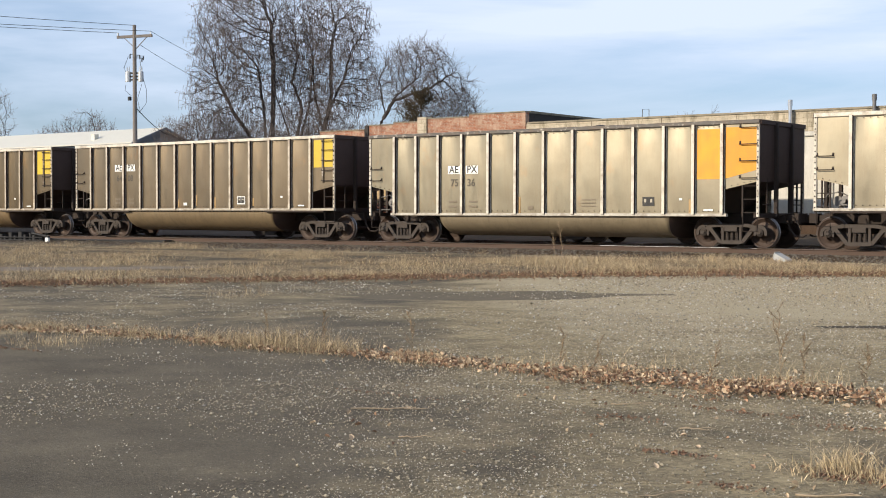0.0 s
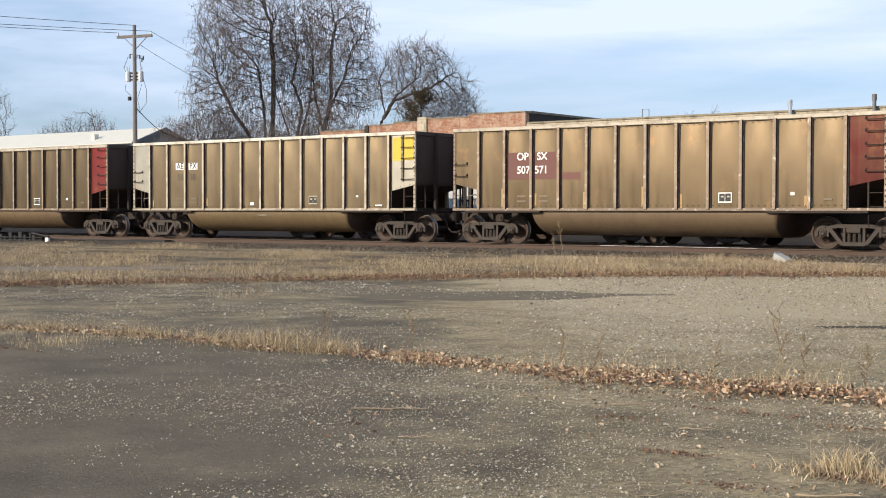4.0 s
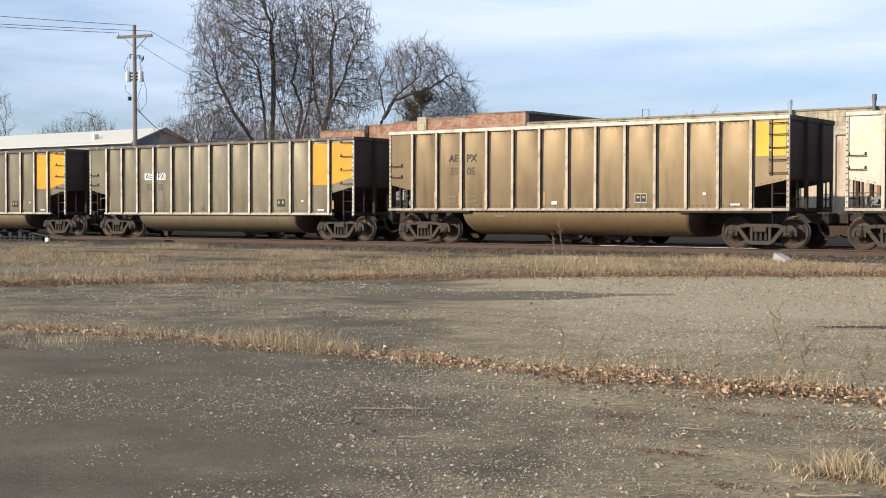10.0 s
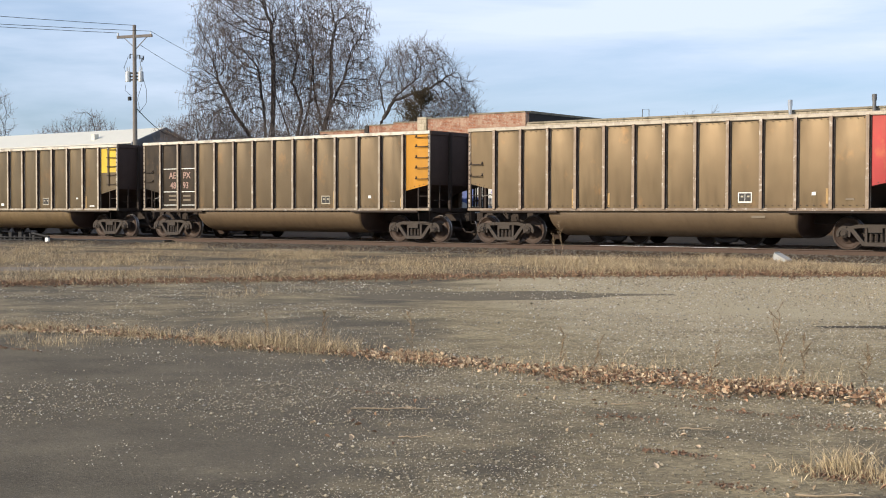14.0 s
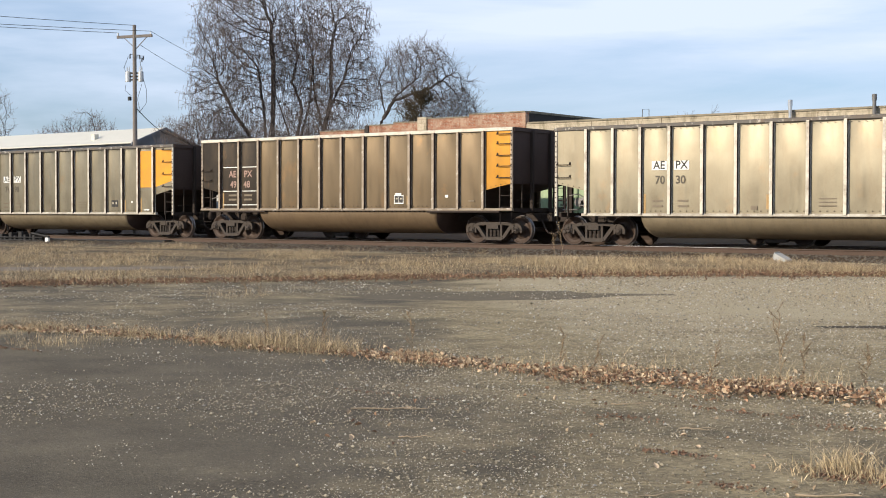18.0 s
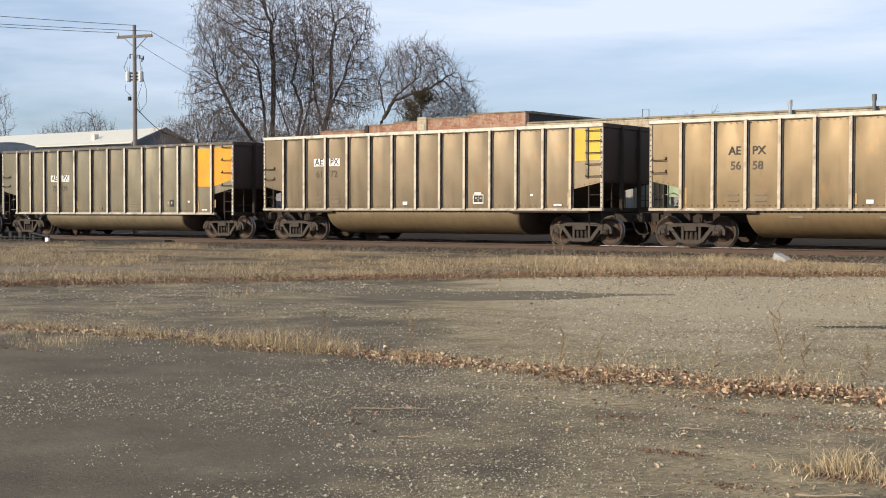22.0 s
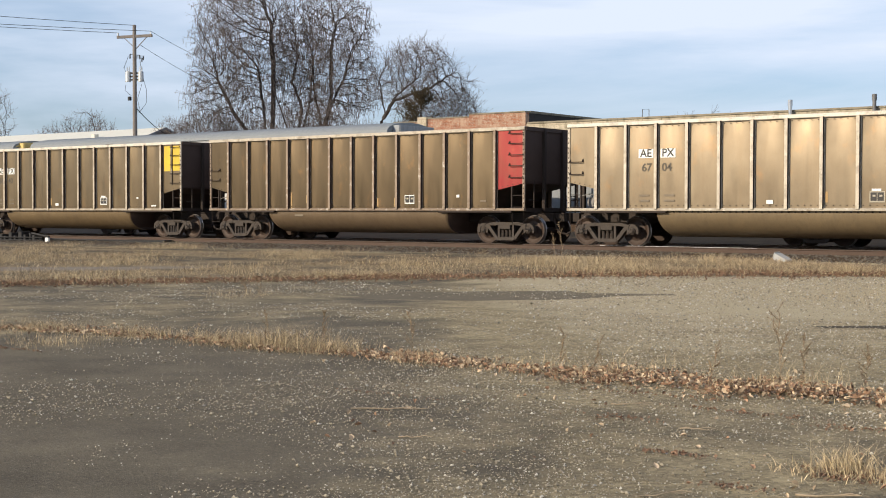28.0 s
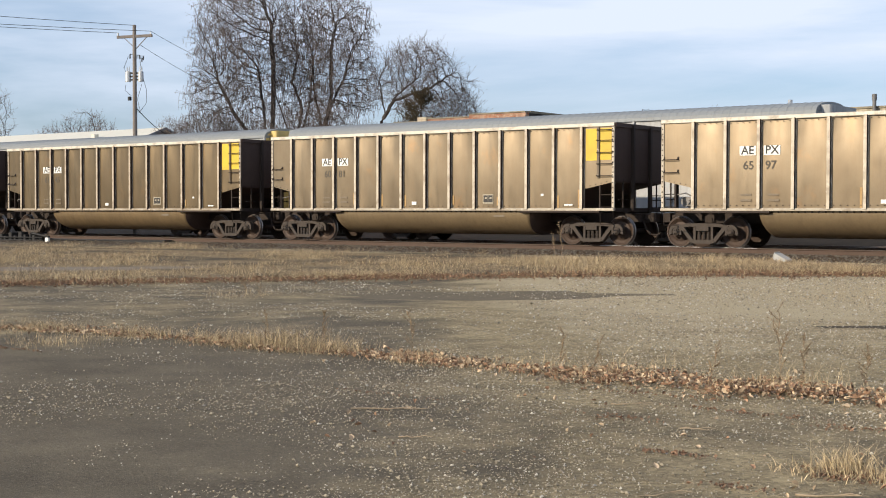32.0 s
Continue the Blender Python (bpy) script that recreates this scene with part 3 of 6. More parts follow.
def coupler_mesh():
    def build():
        m = Mesh()
        m.slab(-0.42, 0.28, -0.10, 0.10, 0.80, 0.97, 0.02)
        m.prism([(0.28, -0.17), (0.50, -0.20), (0.56, -0.08), (0.46, 0.02), (0.56, 0.10), (0.50, 0.19), (0.28, 0.17)], 0.74, 1.02, "z")
        m.path([(0.10, -0.28, 0.80), (0.20, -0.32, 0.55), (0.36, -0.30, 0.36), (0.56, -0.24, 0.34), (0.66, -0.2, 0.40)], 0.032, 6)
        m.path([(0.0, -1.35, 1.04), (0.05, -0.9, 0.98), (0.2, -0.25, 1.0)], 0.016, 5)
        return m
    return cached(("coupler",), build, [M_DARK])


def handhold_mesh(w):
    def build():
        m = Mesh()
        m.path([(-w / 2, 0.0, 0.05), (-w / 2, -0.075, 0.0), (w / 2, -0.075, 0.0), (w / 2, 0.0, 0.05)], 0.015, 5)
        m.box(-w / 2 - 0.025, -w / 2 + 0.025, -0.012, 0.0, 0.0, 0.09)
        m.box(w / 2 - 0.025, w / 2 + 0.025, -0.012, 0.0, 0.0, 0.09)
        return m
    return cached(("handhold", w), build, [M_DARK])


def ladder_mesh(z0, z1, w, step=0.38):
    def build():
        m = Mesh()
        for x in (-w / 2, w / 2):
            m.box(x - 0.022, x + 0.022, -0.03, 0.03, z0, z1)
        z = z0 + 0.12
        while z < z1 - 0.05:
            m.rod((-w / 2, 0, z), (w / 2, 0, z), 0.014, 0.014, 5)
            z += step
        m.path([(-w / 2, 0, z0), (-w / 2, 0.02, z0 - 0.42), (w / 2, 0.02, z0 - 0.42), (w / 2, 0, z0)], 0.016, 5)
        return m
    return cached(("ladder", z0, z1, w), build, [M_DARK])


def end_wall_mesh(k):
    """The end of the body: upright sheet, posts and the slope sheet under it; x grows outwards from the end."""
    def build():
        m = Mesh()
        top, out = k["top"], k["cut"][1]
        m.box(-0.03, 0.0, -1.57, 1.57, out - 0.02, top - 0.02)
        knee, low = k["cut"][0], k["sill"] + 0.10
        line = [(0.0, out), (-1.12, knee), (-1.95, low), (-1.95, low + 0.04), (-1.13, knee + 0.04), (0.0, out + 0.04)]
        m.prism(line, -1.55, 1.55, "y")
        return m
    return cached(("end_wall", k["top"]), build, [M_SOOT_SHADE])


def end_post_mesh(k):
    def build():
        m = Mesh()
        m.prism([(0.0, -0.06), (0.10, -0.05), (0.10, 0.05), (0.0, 0.06)], k["sill"], k["top"] - 0.05, "z")
        return m
    return cached(("end_post", k["top"]), build, [M_DARK])


def brake_mesh():
    def build():
        m = Mesh()
        m.rod((-0.10, -0.9, 1.36), (-0.10, -0.25, 1.36), 0.15, 0.15, 10)
        m.rod((0.28, -1.15, 1.33), (0.28, -0.75, 1.33), 0.11, 0.11, 10)
        m.box(0.16, 0.38, -1.30, -1.15, 1.24, 1.50)
        m.box(0.18, 0.30, -1.36, -1.28, 1.30, 1.42)
        m.rod((0.27, -1.42, 1.36), (0.27, -1.30, 1.36), 0.05, 0.05, 8)
        m.path([(0.3, -1.2, 1.5), (0.1, -1.25, 1.62), (-0.25, -1.3, 1.55), (-0.4, -1.3, 1.2)], 0.02, 5)
        m.path([(0.1, -1.0, 1.2), (0.05, -1.2, 1.12), (-0.4, -1.35, 1.12)], 0.02, 5)
        return m
    return cached(("brake_gear",), build, [M_VALVE])


def coal_mesh(seed):
    def build():
        m = Mesh()
        nxp, nyp = 40, 8
        for j in range(nyp + 1):
            for i in range(nxp + 1):
                u, s = i / nxp, j / nyp
                x, y = -7.15 + 14.3 * u, -1.5 + 3.0 * s
                hump = 0.5 + 0.5 * math.cos(u * 2 * math.pi * 2.5 + seed)
                z = -0.16 + (0.09 + 0.17 * hump) * math.sin(math.pi * s) * math.sin(math.pi * u) ** 0.4 + 0.10 * noise.noise((x * 1.4, y * 1.6, seed * 3.0))
                m.v.append((x, y, z))
        for j in range(nyp):
            for i in range(nxp):
                a = j * (nxp + 1) + i
                m.f.append((a, a + 1, a + nxp + 2, a + nxp + 1))
                m.m.append(0)
        return m
    return cached(("coal_load", seed), build, [M_COAL])


def add_trucks(car, wheels):
    for d in (-1, 1):
        tr = part("truck", truck_mesh(), None, car, "grimy cast-steel side-frame truck", (d * 6.17, 0, 0))
        for e in (-1, 1):
            w = part("wheelset", wheelset_mesh(), None, tr, "rust-brown steel wheels with bright treads", (e * 0.89, 0, WHEEL_R))
            for poly in w.data.polygons:
                poly.use_smooth = False
            wheels.append(w)
            for s in (-1, 1):
                b_ = part("axle_bearing", bearing_mesh(), None, tr, "", (e * 0.89, s * 1.02, WHEEL_R))
                b_.rotation_euler.z = 0 if s < 0 else math.pi
        for s in (-1, 1):
            part("spring_nest", spring_mesh(), None, tr, "", (0, s * 1.0, 0))["kind"] = "stuff"


CARS = []      # (car, place of its centre at the start, wheels, which train)


def decal(name, x, z, w, h, mat, car, y=-YS + 0.001, label="", color=None):
    me = cached((name, round(w, 3), round(h, 3), mat.name), lambda: _rect(w, h), [mat])
    return part(name, me, None, car, label, (x, y, z), color=color)


def _rect(w, h):
    m = Mesh()
    m.box(-w / 2, w / 2, -0.002, 0.004, -h / 2, h / 2)
    return m


PAINT = dict(cream=((0.318, 0.283, 0.208), (0.60, 0.56, 0.47), (0.26, 0.21, 0.135)),
             tan=((0.250, 0.200, 0.138), (0.54, 0.48, 0.38), (0.25, 0.185, 0.105)),
             gold=((0.236, 0.180, 0.112), (0.49, 0.42, 0.32), (0.24, 0.17, 0.09)),
             brown=((0.155, 0.115, 0.070), (0.28, 0.21, 0.15), (0.19, 0.135, 0.082)),
             rust=((0.182, 0.136, 0.082), (0.31, 0.235, 0.165), (0.21, 0.145, 0.082)),
             umber=((0.190, 0.144, 0.092), (0.34, 0.28, 0.21), (0.20, 0.140, 0.082)))
YELLOW, ORANGE, RED, OLDRED, AMBER, BONE = (0.78, 0.54, 0.03), (0.86, 0.37, 0.005), (0.25, 0.042, 0.042), (0.070, 0.016, 0.015), (0.42, 0.205, 0.032), (0.46, 0.43, 0.36)


def gondola(index, kind, paint, ends, mark, label, plates=True, seed=0):
    """One coal car. ends: colour scheme of its last bays; mark: the four parts of its lettering."""
    k = KINDS[kind]
    sheet, ribs_c, tub_c = PAINT[paint]
    rnd = random.Random(100 + index)
    j = rnd.uniform(0.93, 1.05)
    sheet = tuple(c * j * 0.88 for c in sheet)
    car = empty("coal_gondola", label, "freight car", "coal cars of the passing train", at=(0, DC, 0))
    ox = -BODY / 2
    ribs = k["ribs"]
    h = k["top"] - 0.10 - k["foot"]
    black = ends == "black"
    for side in (-1, 1):
        ys = side * YS
        for i in range(12):
            a, b_ = ribs[i], ribs[i + 1]
            col = (0.050, 0.042, 0.035) if black and i < 2 and side < 0 else sheet
            p_ = part("side_panel", panel_mesh(b_ - a, h), None, car, "", (ox + (a + b_) / 2, ys, k["foot"]), color=col)
            p_.rotation_euler.z = 0 if side < 0 else math.pi
        for i, x in enumerate(ribs):
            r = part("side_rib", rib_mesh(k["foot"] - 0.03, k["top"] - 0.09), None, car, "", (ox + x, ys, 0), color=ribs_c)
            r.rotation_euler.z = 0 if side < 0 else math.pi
        for e in (-1, 1):
            w = ribs[0] if e < 0 else BODY - ribs[-1]
            mirror = (e < 0) == (side < 0)
            col = sheet
            if ends == "bone":
                col = BONE
            if black and e < 0 and side < 0:
                col = (0.050, 0.042, 0.035)
            if e > 0 and side < 0 and ends in ("red", "oldred", "black", "amber"):
                col = dict(red=RED, oldred=OLDRED, black=AMBER, amber=AMBER)[ends]
            p_ = part("end_panel", end_panel_mesh(w, k["foot"], k["cut"][0], k["cut"][1], k["top"] - 0.10, mirror), None, car, "", (e * (BODY / 2 - w / 2), ys, 0), color=col)
            p_.rotation_euler.z = 0 if side < 0 else math.pi
            part("corner_post", cached(("corner_post", k["top"]), lambda: _post(k["sill"], k["top"] - 0.02, 17), [M_RIB, M_DARK]), None, car, "", (e * (BODY / 2 - 0.045), ys, 0), color=ribs_c)
        part("top_chord", cached(("top_chord", k["top"]), lambda: _bar(BODY, 0.14, k["top"] - 0.115, k["top"]), [M_RIB]), None, car, "", (0, ys - side * 0.02, 0), color=(0.10, 0.09, 0.08) if kind == "low" else (0.66, 0.61, 0.51) if paint not in ("brown", "rust") else (0.48, 0.42, 0.33))
        part("side_sill", cached(("side_sill", k["sill"]), lambda: _bar(BODY - (0 if kind == "high" else 2.0), 0.13, k["sill"], k["foot"]), [M_RIB]), None, car, "", (0, ys, 0), color=tuple(c * 0.8 for c in ribs_c))
        if kind == "high":
            for e in (-1, 1):
                part("bolster_plate", cached(("bolster_plate",), lambda: _bar(2.95, 0.16, 1.02, 1.078), [M_DARK]), None, car, "", (e * 5.30, ys - side * 0.01, 0))
    part("tub", tub_mesh(ox + k["tub"][0], ox + k["tub"][1], k["tub"][2], k["sill"] + 0.01), None, car, "rounded sheet-metal tub below the sills", color=tub_c)
    if kind == "high" and paint not in ("brown", "rust"):
        part("bolt_row", cached(("bolt_row",), lambda: _bolts(8.0, 1.055), [M_DARK]), None, car, "", (0, 0, 0))["kind"] = "stuff"
    part("center_sill", cached(("center_sill",), lambda: _bar(15.0, 0.52, 0.72, 1.02), [M_DARK]), None, car)
    for e in (-1, 1):
        w_ = part("end_wall", end_wall_mesh(k), None, car, "coal-blackened end sheet", (e * BODY / 2, 0, 0))
        w_.rotation_euler.z = 0 if e > 0 else math.pi
        for y in (-0.55, 0.55):
            q = part("end_post", end_post_mesh(k), None, car, "", (e * BODY / 2, y, 0))
            q.rotation_euler.z = 0 if e > 0 else math.pi
        part("end_sill", cached(("end_sill", k["sill"]), lambda: _cross(0.22, 3.1, k["sill"] - 0.03, k["sill"] + 0.10), [M_DARK]), None, car, "", (e * (BODY / 2 - 0.10), 0, 0))
        part("top_end_chord", cached(("top_end_chord", k["top"]), lambda: _cross(0.14, 3.2, k["top"] - 0.13, k["top"] - 0.004), [M_SOOT_SHADE]), None, car, "", (e * (BODY / 2 - 0.02), 0, 0))
        cp = part("coupler", coupler_mesh(), None, car, "", (e * 7.46, 0, 0))
        cp.rotation_euler.z = 0 if e > 0 else math.pi
        for y in (-1.05, 1.1):
            part("end_rail", cached(("end_rail", k["sill"]), lambda: _post2(k["sill"], k["cut"][1] + 0.1), [M_DARK]), None, car, "", (e * (BODY / 2 - 0.02), y, 0))
    part("brake_gear", brake_mesh(), None, car, "grey brake reservoir and valves", (-6.75, 0.0, 0))
    part("coal_load", coal_mesh(seed % 4), None, car, "black coal heaped to the rim", (0, 0, k["top"]))
    # climbing irons: two at the left bay, four and a ladder at the right bay, the same turned round at the far side
    for side in (-1, 1):
        f = -side
        for z in ((2.22, 2.60) if kind == "high" else (2.12, 2.52)):
            g = part("handhold", handhold_mesh(0.46), None, car, "", (f * (-BODY / 2 + 0.32), side * (YS + 0.005), z))
            g.rotation_euler.z = 0 if side < 0 else math.pi
        for z in ((2.16, 2.53, 2.88, 3.25, 3.57) if kind == "high" else (2.03, 2.52, 3.00, 3.48)):
            g = part("handhold", handhold_mesh(0.54), None, car, "", (f * (BODY / 2 - 0.33), side * (YS + 0.005), z))
            g.rotation_euler.z = 0 if side < 0 else math.pi
        g = part("ladder", ladder_mesh(k["sill"], k["cut"][1], 0.46), None, car, "dark steel end ladder", (f * (BODY / 2 - 0.30), side * (YS - 0.04), 0))
        g.rotation_euler.z = 0 if side < 0 else math.pi
        g = part("ladder", ladder_mesh(k["sill"], k["cut"][1], 0.40), None, car, "dark steel end ladder", (f * (-BODY / 2 + 0.26), side * (YS - 0.04), 0))
        g.rotation_euler.z = 0 if side < 0 else math.pi
    wheels = []
    add_trucks(car, wheels)
    # painted bays at the right end
    yo = -YS - 0.004
    rx = BODY / 2 - (BODY - ribs[-1]) / 2
    if ends in ("yellow", "bone"):
        zz = (3.13, 0.98) if ends == "yellow" else (3.20, 0.80)
        decal("yellow_patch", rx - 0.24, zz[0], 0.42, zz[1], M_PATCH, car, yo, "faded yellow painted patch", YELLOW)
        decal("yellow_patch", rx + 0.26, zz[0] + 0.01, 0.40, zz[1], M_PATCH, car, yo, "faded yellow painted patch", YELLOW)
        part("ladder_stile", cached(("ladder_stile",), lambda: _post(2.10, 3.66), [M_RIB]), None, car, "", (rx + 0.005, -YS - 0.02, 0), color=tuple(c * 0.6 for c in sheet))
    if ends == "orange":
        a, b_ = ribs[-2], ribs[-1]
        decal("orange_patch", ox + (a + b_) / 2, 2.74, b_ - a - 0.18, 1.46, M_PATCH, car, -YS - 0.001, "orange painted patch", ORANGE)
        me = cached(("orange_patch_cut",), lambda: _slant(0.98, 2.02, 2.26, 3.50), [M_PATCH])
        part("orange_patch", me, None, car, "orange painted patch", (rx, yo, 0), color=ORANGE)
    # lettering
    sx = ox + ribs[k["sign"]]
    if black:
        if mark:
            for t_, x, z, hh in ((mark[0], -0.40, 2.45, 0.24), (mark[1], 0.42, 2.45, 0.24), (mark[2], -0.36, 2.06, 0.24), (mark[3], 0.36, 2.06, 0.24)):
                part("lettering", lettering(t_, hh, M_PINKT), None, car, "", (ox + ribs[1] + x, -YS - 0.002, z))
        for z in (2.72, 1.82, 1.30):
            for d in (-0.5, 0.5):
                decal("stencil_line", ox + ribs[1] + d * 1.03, z, 0.80, 0.03, M_WHITE, car)
        for z in (1.66, 1.50):
            for d in (-0.4, 0.42):
                decal("stencil_bar", ox + ribs[1] + d, z, 0.42, 0.07, M_FADED, car)
    elif mark:
        zs, zn = k["sz"], k["nz"]
        hh = 0.235
        if plates:
            decal("sign_plate", sx - 0.37, zs, 0.50, 0.27, M_WHITE, car, -YS + 0.002)
            decal("sign_plate", sx + 0.37, zs, 0.50, 0.27, M_WHITE, car, -YS + 0.002)
        if ends == "oldred":
            for d in (-0.5, 0.5):
                decal("red_sign_panel", sx + d * 1.03, 2.52, 0.93, 0.86, M_PATCH, car, -YS + 0.003, "faded red sign panel", (0.14, 0.036, 0.028))
            decal("red_sign_panel", sx + 1.45, 2.18, 0.70, 0.22, M_PATCH, car, -YS + 0.003, "faded red sign panel", (0.15, 0.045, 0.032))
        ink = M_WHITE if ends == "oldred" else M_WORN if ends == "red" else M_BLACK
        for t_, x, z in ((mark[0], -0.37, zs), (mark[1], 0.37, zs), (mark[2], -0.34, zn), (mark[3], 0.34, zn)):
            if t_:
                part("lettering", lettering(t_, hh, M_INK if ink is M_BLACK and z == zn else ink), None, car, "", (sx + x, -YS - 0.002, z))
        for d in (-0.42, 0.42):
            for z in (k["foot"] + 0.38, k["foot"] + 0.22):
                decal("stencil_bar", sx + d, z, 0.34, 0.055, M_FADED, car)
    # inspection stencil box, small plates, rust runs
    bx = ox + (ribs[8] + ribs[9]) / 2
    zb = k["foot"] + 0.30
    if kind == "high":
        decal("stencil_frame", bx, zb, 0.42, 0.30, M_WHITE if rnd.random() < 0.55 else M_DULLW, car, -YS + 0.002)
        if rnd.random() < 0.4:
            decal("stencil_bar", bx - 0.02, zb + 0.19, 0.26, 0.06, M_WHITE, car)
        for d in (-0.1, 0.1):
            decal("stencil_square", bx + d * 0.95, zb + 0.005, 0.175, 0.23, M_BLACK, car, -YS - 0.001)
            decal("stencil_mark", bx + d * 0.95 + 0.01, zb + 0.03, 0.08, 0.05, M_DULLW, car, -YS - 0.004)
    else:
        for d in (-0.12, 0.12):
            decal("stencil_square", bx + 1.02 + d * 0.85, zb + 0.06, 0.19, 0.27, M_FADED if rnd.random() < 0.25 else M_BLACK, car)
            decal("stencil_mark", bx + 1.02 + d * 0.85, zb + 0.08, 0.07, 0.10, M_DULLW, car, -YS - 0.003)
        for zr in (0.42, 0.32, 0.22):
            decal("stencil_bar", ox + ribs[7] + 0.55, k["foot"] + zr, 0.5, 0.03, M_FADED, car)
    if paint in ("tan", "gold", "cream"):
        decal("small_plate", ox + (ribs[5] + ribs[6]) / 2, k["foot"] + 0.17, 0.20, 0.11, M_WHITE if kind == "high" else M_FADED, car)
        decal("small_plate", ox + (ribs[10] + ribs[11]) / 2 + 0.05, k["foot"] + 0.42, 0.10, 0.07, M_WHITE, car)
        decal("small_plate", ox + (ribs[11] + ribs[12]) / 2, k["foot"] + 0.10, 0.30, 0.05, M_WHITE, car)
    else:
        decal("small_plate", ox + (ribs[10] + ribs[11]) / 2, k["foot"] + 0.40, 0.12, 0.09, M_WHITE, car)
        decal("small_plate", ox + (ribs[11] + ribs[12]) / 2, k["foot"] + 0.24, 0.24, 0.05, M_FADED, car)
    for i in range(13):
        if rnd.random() < (0.28 if paint != "cream" else 0.22):
            decal("rust_run", ox + ribs[i] + 0.13 * rnd.choice((-1, 1)), k["foot"] + rnd.uniform(0.18, 0.35), 0.07, rnd.choice((0.3, 0.42, 0.6)), M_RUSTP, car)
    for i in range(3):
        if kind == "high" and rnd.random() < 0.25:
            decal("stencil_bar", ox + (4.6, 7.2, 10.2)[i], k["sill"] - 0.16, 0.42, 0.08, M_FADED, car, -1.527)
    CARS.append((car, -31.02 - 16.17 * index + BODY / 2, wheels, 1))
    return car


def _bolts(length, z):
    m = Mesh()
    for i in range(41):
        x = -length / 2 + length * i / 40
        m.box(x - 0.022, x + 0.022, -1.562, -1.535, z - 0.022, z + 0.022)
    return m


def _post(z0, z1, bolts=0):
    m = Mesh()
    m.slab(-0.045, 0.045, -0.03, 0.03, z0, z1, 0.012)
    for k in range(bolts):
        z = z0 + 0.10 + (z1 - z0 - 0.2) * k / (bolts - 1)
        for y in (-0.041, 0.0295):
            m.box(-0.018, 0.018, y, y + 0.0115, z - 0.018, z + 0.018, 1)
    return m


def _post2(z0, z1):
    m = Mesh()
    m.rod((0, 0, z0), (0, 0, z1), 0.025, 0.025, 6)
    m.rod((0, -0.28, z0 + 0.35), (0, 0.28, z0 + 0.35), 0.016, 0.016, 5)
    return m


def _bar(length, width, z0, z1):
    m = Mesh()
    b = 0.015
    m.prism([(-width / 2 + b, z0), (width / 2 - b, z0), (width / 2, z0 + b), (width / 2, z1 - b), (width / 2 - b, z1), (-width / 2 + b, z1), (-width / 2, z1 - b), (-width / 2, z0 + b)], -length / 2, length / 2, "x")
    return m


def _cross(length, width, z0, z1):
    m = Mesh()
    m.slab(-length / 2, length / 2, -width / 2, width / 2, z0, z1, 0.02)
    return m


def _slant(w, z0, z1, z2):
    m = Mesh()
    m.prism([(-w / 2, z0), (w / 2, z1), (w / 2, z2), (-w / 2, z2)], -0.002, 0.003, "y")
    return m


L_TAN = "weathered tan coal gondola with a yellow end patch, loaded"
L_CREAM = "pale cream coal gondola with orange end patches, loaded"
L_BROWN = "rust-brown coal gondola with a red end panel, loaded"
L_BLACK = "sooty brown coal gondola with black sign panels, loaded"
L_BONE = "tan coal gondola with whitened end panels, loaded"
gondola(-2, "high", "tan", "yellow", ("AE", "PX", "", ""), L_TAN, seed=1)
gondola(-1, "high", "cream", "yellow", ("AE", "PX", "", ""), L_TAN, seed=2)
gondola(0, "low", "cream", "orange", ("AE", "PX", "75", "36"), L_CREAM, seed=3)
gondola(1, "high", "tan", "yellow", ("AE", "PX", "64", "08"), L_TAN, seed=0)
gondola(2, "high", "gold", "yellow", ("AE", "PX", "56", "93"), L_TAN, False, 1)
gondola(3, "high", "brown", "oldred", ("OP", "SX", "507", "571"), "brown coal gondola with a red sign panel, loaded", False, 2)
gondola(4, "high", "gold", "bone", ("AE", "PX", "58", "30"), L_BONE, True, 3)
gondola(5, "high", "rust", "red", ("E", "PX", "", "36"), L_BROWN, False, 0)
gondola(6, "high", "tan", "yellow", ("AE", "PX", "67", "02"), L_TAN, True, 1)
gondola(7, "high", "tan", "bone", ("AE", "PX", "157", "47"), L_BONE, True, 2)
gondola(8, "high", "gold", "yellow", ("AE", "PX", "55", "05"), L_TAN, False, 3)
gondola(9, "low", "cream", "orange", ("AE", "PX", "75", "35"), L_CREAM, True, 0)
gondola(10, "low", "cream", "orange", ("AE", "PX", "75", "03"), L_CREAM, True, 1)
gondola(11, "high", "brown", "red", None, L_BROWN, seed=2)
gondola(12, "high", "umber", "black", ("AE", "PX", "48", "93"), L_BLACK, False, 3)
gondola(13, "high", "gold", "yellow", ("AE", "PX", "56", "83"), L_TAN, False, 0)
gondola(14, "low", "cream", "orange", ("AE", "PX", "70", "30"), L_CREAM, True, 1)
gondola(15, "high", "umber", "black", ("AE", "PX", "49", "48"), L_BLACK, False, 2)
gondola(16, "low", "cream", "orange", ("AE", "PX", "74", "98"), L_CREAM, True, 3)
gondola(17, "high", "gold", "yellow", ("AE", "PX", "56", "58"), L_TAN, False, 0)
gondola(18, "high", "tan", "yellow", ("AE", "PX", "61", "72"), L_TAN, True, 1)
gondola(19, "low", "cream", "orange", ("AE", "PX", "75", "09"), L_CREAM, True, 2)
gondola(20, "low", "cream", "orange", ("AE", "PX", "72", "66"), L_CREAM, True, 3)
gondola(21, "high", "tan", "bone", ("AE", "PX", "", ""), L_BONE, True, 0)
gondola(22, "high", "tan", "yellow", ("AE", "PX", "67", "04"), L_TAN, True, 1)
gondola(23, "high", "brown", "red", None, L_BROWN, seed=2)
